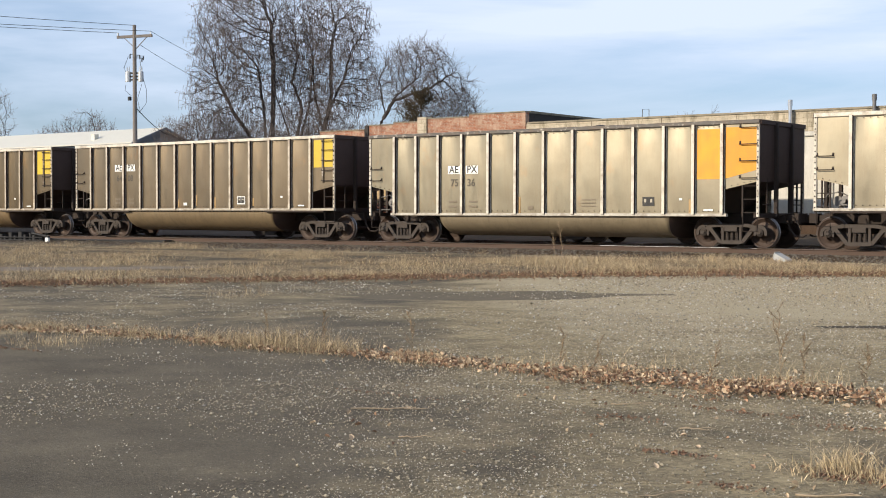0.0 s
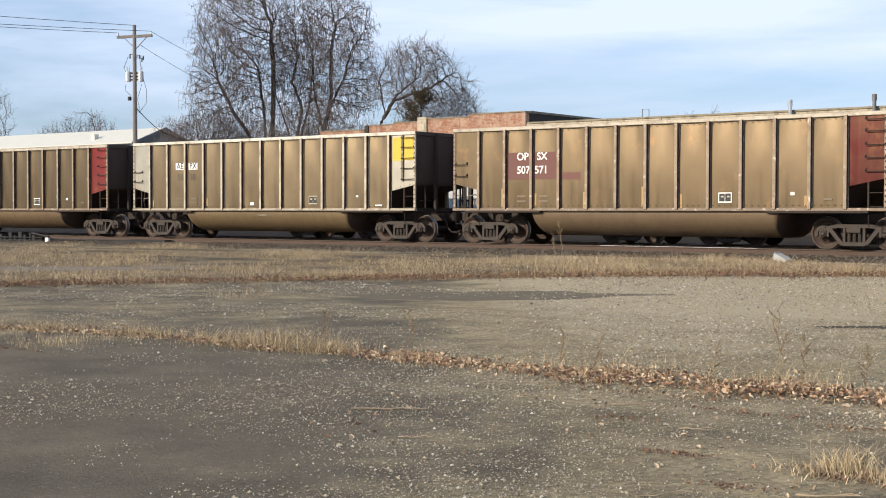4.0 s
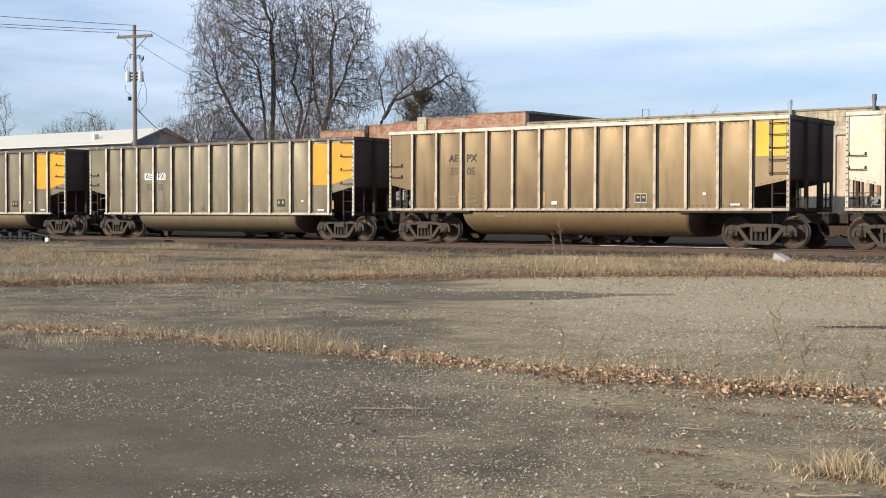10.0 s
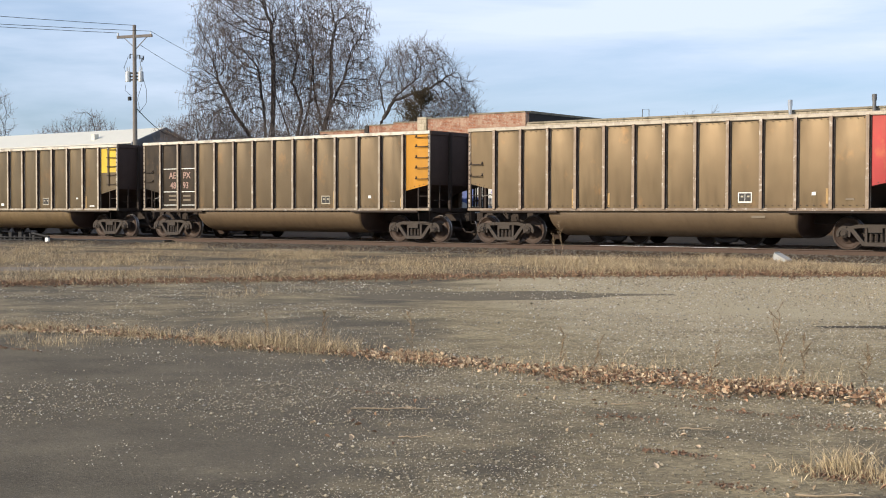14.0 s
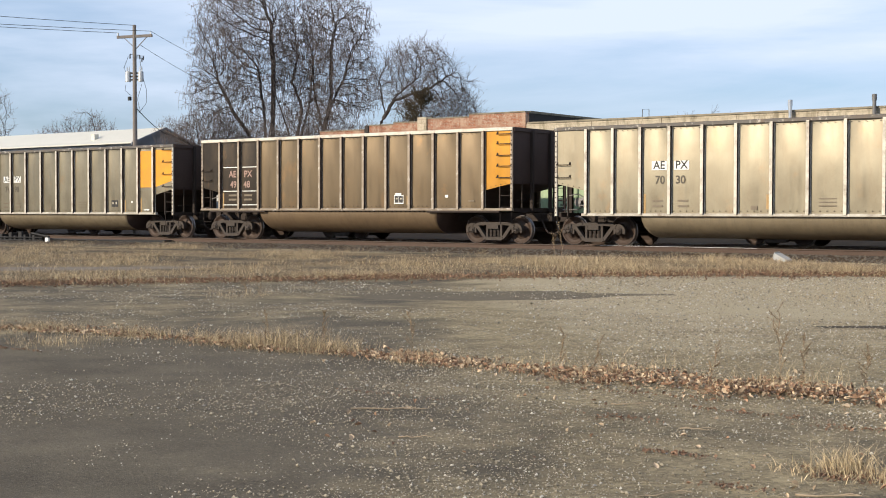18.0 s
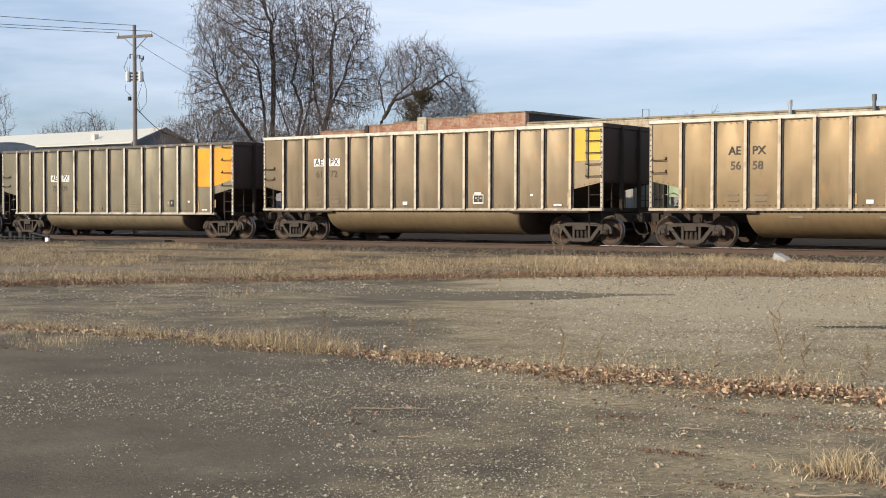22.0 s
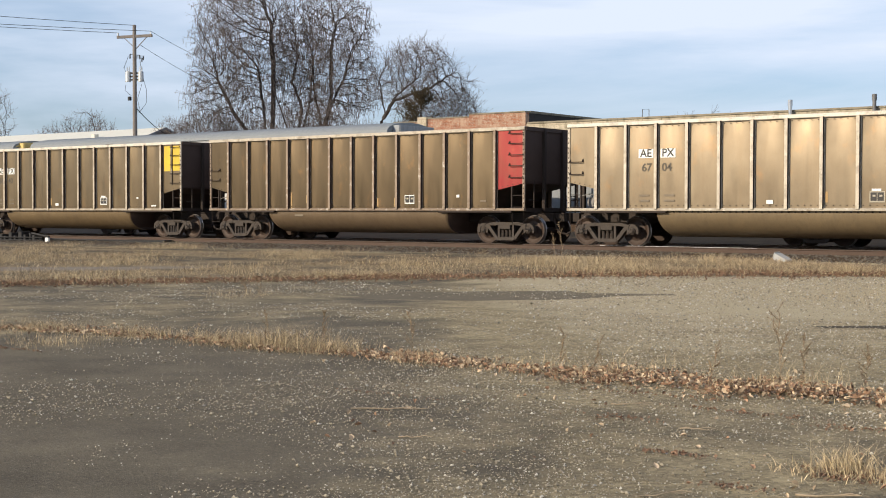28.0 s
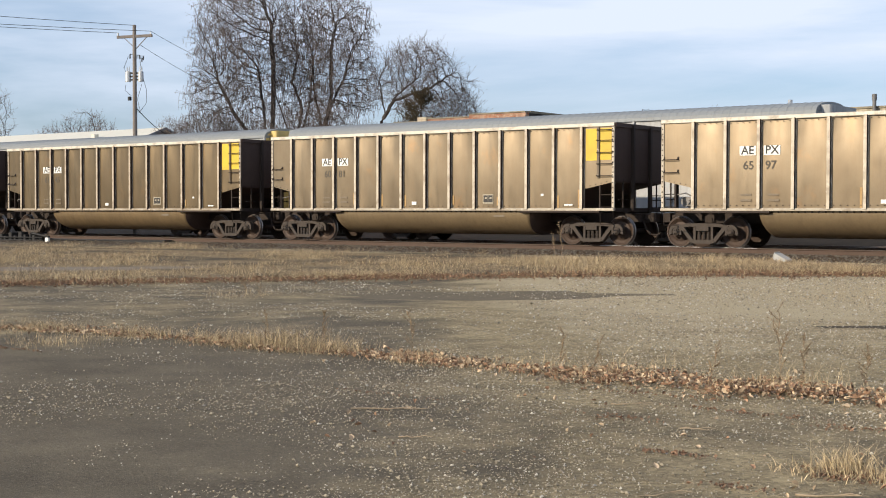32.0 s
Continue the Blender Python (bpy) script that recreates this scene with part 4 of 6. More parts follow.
gondola(24, "high", "gold", "yellow", ("AE", "PX", "58", "40"), L_TAN, True, 3)
gondola(25, "high", "tan", "yellow", ("AE", "PX", "65", "97"), L_TAN, True, 0)
gondola(26, "high", "tan", "yellow", ("AE", "PX", "60", "81"), L_TAN, True, 1)
gondola(27, "high", "gold", "yellow", ("AE", "PX", "61", "45"), L_TAN, True, 2)
gondola(28, "high", "tan", "yellow", ("AE", "PX", "", ""), L_TAN, True, 3)

# ---------------------------------------------------------------- the slower train on the far track
M_BOX = car_paint("freight_wagon_paint", 0.55, 0.0, 0.5, (0.09, 0.07, 0.055), 0.15)
M_RUSTY = car_paint("rust_streaked_wagon_paint", 0.6, 0.0, 0.95, (0.34, 0.12, 0.05), 0.15, 0.8)
M_ROOF = simple("dull_galvanised_roof", (0.21, 0.225, 0.23), 0.25, 3.0, 0.6, 0.0, 0.1)


def wagon_truck_parts(car, wheels):
    add_trucks(car, wheels)
    part("center_sill", cached(("center_sill",), lambda: _bar(15.0, 0.52, 0.72, 1.02), [M_DARK]), None, car)


def low_wagon(x0, x1, color, accents, label, skin=None):
    """A lower freight wagon: ribbed sides, sloped ends, end posts and painted shapes; x0 to x1: its ends."""
    ln = x1 - x0
    car = empty("freight_wagon", label, "freight car", "wagons of the slower train", at=(0, D2, Z2))
    n = max(6, round(ln / 1.25))
    w = ln / n
    for side in (-1, 1):
        for i in range(n):
            me = cached(("wagon_panel", round(w, 3), skin is None), lambda: _plate(w, 2.76), [skin or M_BOX])
            q = part("wagon_panel", me, None, car, "", (-ln / 2 + w * (i + 0.5), side * 1.5, 1.05), color=color)
            q.rotation_euler.z = 0 if side < 0 else math.pi
        for i in range(n + 1):
            q = part("wagon_rib", cached(("wagon_rib",), lambda: _rib2(1.0, 3.85), [M_BOX]), None, car, "", (-ln / 2 + w * i * 0.998 + 0.01, side * 1.5, 0), color=tuple(c * 0.85 for c in color))
            q.rotation_euler.z = 0 if side < 0 else math.pi
        part("top_rail", cached(("top_rail", round(ln, 2)), lambda: _bar(ln + 0.1, 0.16, 3.77, 3.92), [M_BOX]), None, car, "", (0, side * 1.5, 0), color=tuple(c * 0.9 for c in color))
        part("bottom_rail", cached(("bottom_rail", round(ln, 2)), lambda: _bar(ln + 0.1, 0.14, 0.98, 1.10), [M_DARK]), None, car, "", (0, side * 1.5, 0))
    for e in (-1, 1):
        m = Mesh()
        m.box(-0.05, 0.05, -1.48, 1.48, 1.05, 3.80)
        for y in (-0.9, 0, 0.9):
            m.prism([(e * 0.05, y - 0.06), (e * 0.14, y - 0.05), (e * 0.14, y + 0.05), (e * 0.05, y + 0.06)], 1.0, 3.4, "z")
        part("wagon_end", m, [M_BOX], car, "", (e * ln / 2, 0, 0), color=tuple(c * 0.7 for c in color))
        cp = part("coupler", coupler_mesh(), None, car, "", (e * (ln / 2 + 0.2), 0, 0))
        cp.rotation_euler.z = 0 if e > 0 else math.pi
    m = Mesh()
    m.box(-ln / 2, ln / 2, -1.46, 1.46, 1.0, 1.06)
    part("wagon_floor", m, [M_DARK], car)
    m = Mesh()
    m.prism([(-1.44, 3.65), (1.44, 3.65), (0.9, 3.85), (0, 3.88), (-0.9, 3.85)], -ln / 2 + 0.06, ln / 2 - 0.06, "x")
    part("wagon_cover", m, [M_BOX], car, color=tuple(c * 0.75 for c in color))
    rnd = random.Random(int(x0 * 10))
    for i, c in enumerate(accents):
        for k in range(3):
            m = Mesh()
            cx, cz = rnd.uniform(-ln / 2 + 1.2, ln / 2 - 1.2), rnd.uniform(1.35, 2.4)
            ring = []
            for a in range(11):
                r = rnd.uniform(0.35, 0.95)
                ring.append((cx + 1.1 * r * math.cos(a * 0.571), max(1.12, min(3.3, cz + 0.6 * r * math.sin(a * 0.571)))))
            m.prism(ring, -1.512 - 0.003 * i - 0.0006 * k, -1.508, "y")
            part("painted_shape", m, [M_BOX], car, "", color=c)
    wheels = []
    wagon_truck_parts(car, wheels)
    CARS.append((car, (x0 + x1) / 2, wheels, 2))


def _plate(w, h):
    m = Mesh()
    m.box(-w / 2, w / 2, 0.0, 0.03, 0, h)
    return m


def _rib2(z0, z1):
    m = Mesh()
    m.prism([(-0.06, 0.0), (-0.04, -0.07), (0.04, -0.07), (0.06, 0.0)], z0, z1, "z")
    return m


def tall_wagon(x0, x1, end_color, accents, label):
    """A tall closed wagon with a rounded, finely ribbed roof."""
    ln = x1 - x0
    car = empty("covered_wagon", label, "freight car", "tall wagons of the slower train", at=(0, D2, Z2))
    grey = (0.52, 0.53, 0.53)
    n = 14
    w = ln / n
    for side in (-1, 1):
        for i in range(n):
            q = part("wagon_panel", cached(("tall_panel", round(w, 3)), lambda: _plate(w - 0.02, 3.56), [M_BOX]), None, car, "", (-ln / 2 + w * (i + 0.5), side * 1.52, 1.05), color=grey)
            q.rotation_euler.z = 0 if side < 0 else math.pi
        for i in range(n + 1):
            q = part("wagon_rib", cached(("tall_rib",), lambda: _rib2(1.0, 4.56), [M_BOX]), None, car, "", (-ln / 2 + w * i, side * 1.52, 0), color=(0.45, 0.46, 0.46))
            q.rotation_euler.z = 0 if side < 0 else math.pi
        part("bottom_rail", cached(("bottom_rail_t", round(ln, 2)), lambda: _bar(ln + 0.1, 0.14, 0.95, 1.10), [M_DARK]), None, car, "", (0, side * 1.5, 0))
    m = Mesh()
    arc = [(-1.60, 4.52), (-1.58, 4.64), (-1.44, 4.78), (-1.1, 4.90), (-0.6, 4.98), (0, 5.01), (0.6, 4.98), (1.1, 4.90), (1.44, 4.78), (1.58, 4.64), (1.60, 4.52)]
    m.prism(arc, -ln / 2 - 0.05, ln / 2 + 0.05, "x")
    roof = part("roof", m, [M_ROOF], car, "dull grey ribbed roof")
    rib_ = Mesh()
    for k in range(len(arc) - 1):
        (y0, z0), (y1, z1) = arc[k], arc[k + 1]
        rib_.add([(-0.035, y0, z0), (-0.035, y1, z1), (0.035, y1, z1), (0.035, y0, z0), (-0.015, y0 * 1.003, z0 + 0.011), (-0.015, y1 * 1.003, z1 + 0.011), (0.015, y1 * 1.003, z1 + 0.011), (0.015, y0 * 1.003, z0 + 0.011)], [(0, 1, 5, 4), (4, 5, 6, 7), (7, 6, 2, 3)])
    rib_data = rib_.data("roof_rib", [M_ROOF])
    for i in range(int(ln / 0.30)):
        part("roof_rib", rib_data, None, roof, "", (-ln / 2 + 0.25 + i * 0.30, 0, 0))
    for e in (-1, 1):
        m = Mesh()
        m.box(-0.04, 0.04, -1.5, 1.5, 1.05, 4.64)
        for y in (-1.2, -0.6, 0, 0.6, 1.2):
            m.prism([(e * 0.04, y - 0.07), (e * 0.13, y - 0.05), (e * 0.13, y + 0.05), (e * 0.04, y + 0.07)], 1.0, 4.59, "z")
        m.prism([(-1.45, 4.64), (1.45, 4.64), (0.9, 4.89), (-0.9, 4.89)], -0.06, 0.06, "x")
        part("wagon_end", m, [M_BOX], car, "", (e * ln / 2, 0, 0), color=end_color)
        m = Mesh()
        m.slab(-0.42, 0.0, -1.2, 1.2, 4.40, 4.84, 0.05)
        part("end_platform", m, [M_BOX], car, "", (e * (ln / 2 + 0.42 if e > 0 else ln / 2) , 0, 0), color=end_color)
        cp = part("coupler", coupler_mesh(), None, car, "", (e * (ln / 2 + 0.25), 0, 0))
        cp.rotation_euler.z = 0 if e > 0 else math.pi
    m = Mesh()
    m.box(-ln / 2, ln / 2, -1.48, 1.48, 1.0, 1.06)
    part("wagon_floor", m, [M_DARK], car)
    rnd = random.Random(int(x0 * 10))
    for i, c in enumerate(accents):
        for k in range(3):
            m = Mesh()
            cx, cz = rnd.uniform(-ln / 2 + 1.2, ln / 2 - 1.2), rnd.uniform(1.4, 2.5)
            ring = [(cx + 1.4 * r * math.cos(a * 0.571), max(1.12, cz + 0.7 * r * math.sin(a * 0.571))) for a, r in [(a, rnd.uniform(0.4, 0.95)) for a in range(11)]]
            m.prism(ring, -1.532 - 0.003 * i - 0.0006 * k, -1.528, "y")
            part("painted_shape", m, [M_BOX], car, "", color=c)
    wheels = []
    wagon_truck_parts(car, wheels)
    CARS.append((car, (x0 + x1) / 2, wheels, 2))


V2 = 4.70
WHITE_, TEAL, INK, BLUE_, PINK_ = (0.66, 0.66, 0.63), (0.10, 0.34, 0.36), (0.03, 0.03, 0.035), (0.08, 0.13, 0.36), (0.62, 0.20, 0.22)
tall_wagon(-93.9, -69.9, (0.78, 0.58, 0.20), [PINK_], "tall grey covered wagon with a ribbed roof")
tall_wagon(-68.2, -44.1, (0.78, 0.58, 0.20), [WHITE_], "tall grey covered wagon with an ochre end")
tall_wagon(-42.5, -18.1, (0.36, 0.38, 0.39), [PINK_, WHITE_, PINK_], "tall grey covered wagon with pink painted shapes")
low_wagon(-15.6, 4.4, (0.26, 0.28, 0.29), [WHITE_], "slate-grey freight wagon with ribbed sides")
low_wagon(5.9, 21.9, (0.34, 0.33, 0.31), [INK, WHITE_], "dull grey freight wagon with dark painted shapes")
low_wagon(23.3, 40.8, (0.40, 0.52, 0.30), [(0.24, 0.42, 0.16)], "pale green freight wagon with ribbed sides")
low_wagon(42.2, 62.4, (0.66, 0.66, 0.62), [TEAL, INK, BLUE_, (0.34, 0.31, 0.60)], "white freight wagon with teal, black and violet painted shapes")
low_wagon(63.8, 74.6, (0.68, 0.67, 0.62), [PINK_, (0.2, 0.2, 0.2)], "white freight wagon with red painted shapes")
low_wagon(76.0, 91.0, (0.62, 0.55, 0.43), [(0.36, 0.15, 0.07)], "cream freight wagon with rust along its rim", M_RUSTY)
low_wagon(92.4, 107.4, (0.54, 0.60, 0.64), [WHITE_], "pale blue freight wagon with ribbed sides")
low_wagon(108.8, 123.8, (0.52, 0.17, 0.08), [(0.55, 0.38, 0.18), WHITE_], "orange-red freight wagon with tan painted shapes")
low_wagon(125.2, 143.2, (0.70, 0.66, 0.56), [], "cream freight wagon with ribbed sides")

# ---------------------------------------------------------------- buildings
def brick_material():
    m, nt, b = nodes_of("weathered_red_brick", 0.9, 0, 0.2)
    tc = nt.nodes.new("ShaderNodeTexCoord")
    mp = nt.nodes.new("ShaderNodeMapping")
    mp.inputs["Rotation"].default_value = (radians(90), 0, 0)
    br = nt.nodes.new("ShaderNodeTexBrick")
    br.inputs["Scale"].default_value = 1.0
    br.inputs["Brick Width"].default_value, br.inputs["Row Height"].default_value, br.inputs["Mortar Size"].default_value = 0.22, 0.076, 0.008
    br.inputs["Color1"].default_value, br.inputs["Color2"].default_value, br.inputs["Mortar"].default_value = (0.36, 0.13, 0.065, 1), (0.26, 0.10, 0.055, 1), (0.34, 0.28, 0.22, 1)
    nt.links.new(tc.outputs["Object"], mp.inputs["Vector"])
    nt.links.new(mp.outputs["Vector"], br.inputs["Vector"])
    n = noise_node(nt, 1.7, 7.0, 0.72)
    c = mix(nt, ramp(nt, n.outputs["Fac"], 0.44, 0.60, (0, 0, 0), (0.85, 0.85, 0.85)), br.outputs["Color"], (0.47, 0.33, 0.235))
    spot = noise_node(nt, 6.5, 5.0, 0.7)
    c = mix(nt, ramp(nt, spot.outputs["Fac"], 0.56, 0.64, (0, 0, 0), (0.8, 0.8, 0.8)), c, (0.55, 0.46, 0.37))
    n2 = noise_node(nt, 2.2, 5.0, 0.6, (1, 1, 0.2))
    c = mix(nt, ramp(nt, n2.outputs["Fac"], 0.5, 0.8, (0, 0, 0), (0.6, 0.6, 0.6)), c, (0.13, 0.07, 0.05))
    nt.links.new(c, b.inputs["Base Color"])
    bump(nt, b, br.outputs["Fac"], 0.4, -0.01)
    return m


M_BRICK = brick_material()


def render_coat(name, base, moss, rough=0.9, blocks=False):
    m, nt, b = nodes_of(name, rough, 0, 0.2)
    n = noise_node(nt, 2.2, 7.0, 0.72)
    st = noise_node(nt, 2.6, 6.0, 0.7, (1, 1, 0.25))
    f = noise_node(nt, 14.0, 4.0, 0.65)
    c = mix(nt, n.outputs["Fac"], tuple(v * 0.72 for v in base), tuple(v * 1.3 for v in base))
    c = mix(nt, ramp(nt, st.outputs["Fac"], 0.50, 0.66, (0, 0, 0), (0.75, 0.75, 0.75)), c, moss)
    c = mix(nt, ramp(nt, f.outputs["Fac"], 0.56, 0.68, (0, 0, 0), (0.6, 0.6, 0.6)), c, moss)
    if blocks:
        tc = nt.nodes.new("ShaderNodeTexCoord")
        mp = nt.nodes.new("ShaderNodeMapping")
        mp.inputs["Rotation"].default_value = (radians(90), 0, 0)
        br = nt.nodes.new("ShaderNodeTexBrick")
        for key, v in (("Scale", 1.0), ("Brick Width", 0.40), ("Row Height", 0.20), ("Mortar Size", 0.012)):
            br.inputs[key].default_value = v
        br.inputs["Color1"].default_value, br.inputs["Color2"].default_value, br.inputs["Mortar"].default_value = (1.08, 1.06, 1.0, 1), (0.86, 0.84, 0.80, 1), (0.66, 0.62, 0.56, 1)
        nt.links.new(tc.outputs["Object"], mp.inputs["Vector"])
        nt.links.new(mp.outputs["Vector"], br.inputs["Vector"])
        c = mix(nt, 0.8, c, mix(nt, 1.0, c, br.outputs["Color"], "MULTIPLY"))
    nt.links.new(c, b.inputs["Base Color"])
    bump(nt, b, f.outputs["Fac"], 0.4, 0.01)
    return m


M_CONC = render_coat("stained_pale_render", (0.52, 0.455, 0.35), (0.17, 0.145, 0.095), blocks=True)
M_COPE = render_coat("weathered_stone_coping", (0.29, 0.25, 0.18), (0.10, 0.09, 0.06))
# Dark tone of roofs and chase; on the side wall, painted shade.
M_TAR_SHADE = simple("dark_tar_and_wall_shade", (0.046, 0.040, 0.035), 0.4, 2.0, 0.9)
# Colour of the dark bands added at the wall feet.
M_WALLFOOT = simple("added_dark_wall_foot", (0.060, 0.040, 0.027), 0.5, 2.0, 0.95, spec=0.05)
M_METALROOF = simple("pale_sheet_metal_roof", (0.60, 0.58, 0.50), 0.12, 1.0, 0.6, 0.0, 0.05)
M_SIDING = simple("blue_grey_siding", (0.24, 0.26, 0.29), 0.2, 1.5, 0.7)
M_SHINY = simple("bright_galvanised_pipe", (0.55, 0.55, 0.55), 0.25, 5.0, 0.32, 0.9)
M_PIPE = simple("grey_vent_pipe", (0.16, 0.155, 0.15), 0.3, 4.0, 0.5, 0.5)
M_GLASS = simple("dim_window_glass", (0.03, 0.035, 0.04), 0.2, 2.0, 0.1, 0.0, 0.0, spec=0.6)

YB = DC + 22.0
store = empty("brick_warehouse", "long low brick warehouse with stepped parapets", "building", at=(0, YB, 0))
for xa, xb, zt in ((-54.9, -51.1, 5.83), (-51.1, -49.3, 6.05), (-49.3, -47.5, 6.14), (-46.85, -44.0, 6.27), (-44.0, -40.3, 6.40)):
    m = Mesh()
    m.box(xa, xb, 0.0, 0.35, -0.7, zt - 0.06)
    part("brick_wall", m, [M_BRICK], store, "weathered red brick")
    m = Mesh()
    m.box(xa + 0.004, xb - 0.004, -0.05, 0.42, zt - 0.06, zt)
    part("coping", m, [M_COPE], store)
for x, zt, wd in ((-47.18, 6.34, 0.66), (-51.25, 6.02, 0.3)):
    m = Mesh()
    m.slab(x - wd / 2, x + wd / 2, -0.08, 0.40, -0.7, zt, 0.02)
    part("pilaster", m, [M_CONC if wd > 0.5 else M_TAR_SHADE], store, "pale rendered pilaster" if wd > 0.5 else "dark downpipe chase")
# Side wall turned from the sun; its shade is in the colour.
m = Mesh()
m.box(-40.65, -40.304, 0.35, 18.0, -0.7, 6.30)
part("side_wall", m, [M_TAR_SHADE], store, "side wall with its shade painted dark")
m = Mesh()
m.box(-40.75, -40.25, 0.43, 18.0, 6.30, 6.42)
part("coping", m, [M_COPE], store)
m = Mesh()
m.box(-54.8, -40.66, 0.36, 18.0, 5.2, 5.4)
part("roof", m, [M_TAR_SHADE], store)
m = Mesh()
m.box(-54.9, -54.6, 0.36, 18.0, -0.7, 5.19)
m.box(-54.6, -40.66, 17.7, 18.0, -0.7, 5.19)
part("back_wall", m, [M_BRICK], store)
for i in range(3):
    x = -53.6 + i * 4.6
    m = Mesh()
    m.box(x, x + 1.6, -0.03, 0.0, 1.2, 3.2)
    w_ = part("window", m, [M_COPE], store, "tall painted window frame")
    m = Mesh()
    m.box(x + 0.1, x + 1.5, -0.045, -0.032, 1.3, 3.1)
    part("pane", m, [M_GLASS], w_)

# Dark band added, no known part; it darkens the view beneath the cars.
m = Mesh()
m.box(-54.9, -40.3, -0.06, -0.004, -0.7, 0.95)
part("plinth", m, [M_WALLFOOT], store, "dark brown band added at the wall foot")
annex = empty("rendered_annex", "long pale rendered annex with a flat roof", "building", at=(0, YB, 0))
for i in range(8):
    xa = -40.28 + i * 4.0
    m = Mesh()
    m.box(xa, xa + 3.97, 0.05, 0.35, -0.7, 5.70)
    part("wall_panel", m, [M_CONC], annex, "stained pale render")
m = Mesh()
m.box(-40.2, -8.2, 0.0, 0.42, 5.71, 5.80)
part("coping", m, [M_COPE], annex)
m = Mesh()
m.box(-40.28, -8.3, 0.36, 18.0, 5.3, 5.45)
part("roof", m, [M_TAR_SHADE], annex)
m = Mesh()
m.box(-8.6, -8.28, 0.36, 18.0, -0.7, 5.29)
m.box(-40.28, -8.6, 17.7, 18.0, -0.7, 5.29)
part("back_wall", m, [M_CONC], annex)


# The same added dark band along the annex.
m = Mesh()
m.box(-40.29, -8.3, -0.02, 0.045, -0.7, 0.95)
part("plinth", m, [M_WALLFOOT], annex, "dark brown band added at the wall foot")


def vent(name, x, z0, z1, r, label, mat=M_PIPE):
    m = Mesh()
    m.rod((0, 0, z0), (0, 0, z1), r, r, 12)
    m.rod((0, 0, z1 - 0.28), (0, 0, z1), r + 0.025, r + 0.025, 12)
    m.box(-r - 0.03, r + 0.14, -0.05, 0.25, z0, z0 + 0.75)
    part(name, m, [mat], annex, label, (x, -0.14, 0))


vent("vent_pipe", -25.55, 4.2, 6.25, 0.085, "bright galvanised vent pipe", M_SHINY)
vent("vent_pipe", -21.62, 4.2, 6.32, 0.085, "dark metal vent pipe")
m = Mesh()
m.path([(-34.44, 2, 5.45), (-34.44, 2, 6.33), (-34.06, 2, 6.33), (-34.06, 2, 5.45)], 0.02, 6)
part("roof_hoop", m, [M_PIPE], annex, "thin metal roof hoop")

barn = empty("metal_barn", "low barn with a pale sheet-metal gable roof", "building")
NE, AP, FE = (66.3, 6.20), (69.2, 7.38), (72.1, 6.25)
m = Mesh()
m.prism([(NE[0], -0.6), (FE[0], -0.6), (FE[0], FE[1] - 0.1), (AP[0], AP[1] - 0.12), (NE[0], NE[1] - 0.1)], -150, -79.2, "x")
part("barn_body", m, [M_SIDING], barn, "blue-grey siding")
m = Mesh()
m.prism([(NE[0] - 0.35, NE[1] - 0.14), (AP[0], AP[1] - 0.06), (FE[0] + 0.35, FE[1] - 0.14), (FE[0] + 0.35, FE[1] - 0.06), (AP[0], AP[1]), (NE[0] - 0.35, NE[1] - 0.06)], -150.3, -78.8, "x")
part("barn_roof", m, [M_METALROOF], barn, "pale sheet-metal roof")
m = Mesh()
m.prism([(NE[0] - 0.37, NE[1] - 0.24), (AP[0], AP[1] - 0.14), (FE[0] + 0.37, FE[1] - 0.24), (FE[0] + 0.37, FE[1] - 0.06), (AP[0], AP[1] + 0.02), (NE[0] - 0.37, NE[1] - 0.06)], -78.798, -78.74, "x")
part("barge_board", m, [M_SIDING], barn)
m = Mesh()
m.box(-84.6, -84.2, 66.9, 67.3, 6.4, 6.95)
part("roof_vent", m, [M_METALROOF], barn)

# ---------------------------------------------------------------- utility pole and wires
M_POLE = simple("weathered_pole_wood", (0.205, 0.178, 0.155), 0.3, 6.0, 0.9, 0, 0.4)
M_TRANS = simple("pale_transformer_can", (0.55, 0.56, 0.55), 0.15, 6.0, 0.5, 0.2)
M_WIRE = simple("dark_wire", (0.03, 0.03, 0.03), 0.2, 6.0, 0.6)
PX, PY = -57.2, 48.1
pole = empty("utility_pole", "weathered wooden utility pole with transformers", "utility pole", at=(PX, PY, 0))
m = Mesh()
m.rod((0.05, 0, -0.6), (0, 0, 10.95), 0.15, 0.095, 12)
part("post", m, [M_POLE], pole)
AX = Vector((0.90, 0.44, 0.0))
m = Mesh()
a, b_ = AX * -0.98, AX * 1.0
nrm = Vector((AX.y, -AX.x, 0)) * 0.06
m.add([(a + nrm * s) + Vector((0, 0, z)) for s in (1, -1) for z in (10.25, 10.39)] + [(b_ + nrm * s) + Vector((0, 0, z + 0.05)) for s in (1, -1) for z in (10.25, 10.39)], [(0, 1, 3, 2), (4, 6, 7, 5), (0, 4, 5, 1), (2, 3, 7, 6), (0, 2, 6, 4), (1, 5, 7, 3)])
part("crossarm", m, [M_POLE], pole)
m = Mesh()
m.path([AX * 0.7 + Vector((0, 0, 10.3)), Vector((0, 0, 9.6))], 0.025, 5)
m.path([AX * -0.6 + Vector((0, 0, 10.3)), Vector((0, 0, 9.75))], 0.02, 5)
part("arm_brace", m, [M_POLE], pole)
for s in (-0.92, 0.92):
    m = Mesh()
    m.rod(AX * s + Vector((0, 0, 10.4)), AX * s + Vector((0, 0, 10.55)), 0.05, 0.035, 8)
    part("insulator", m, [M_TRANS], pole)
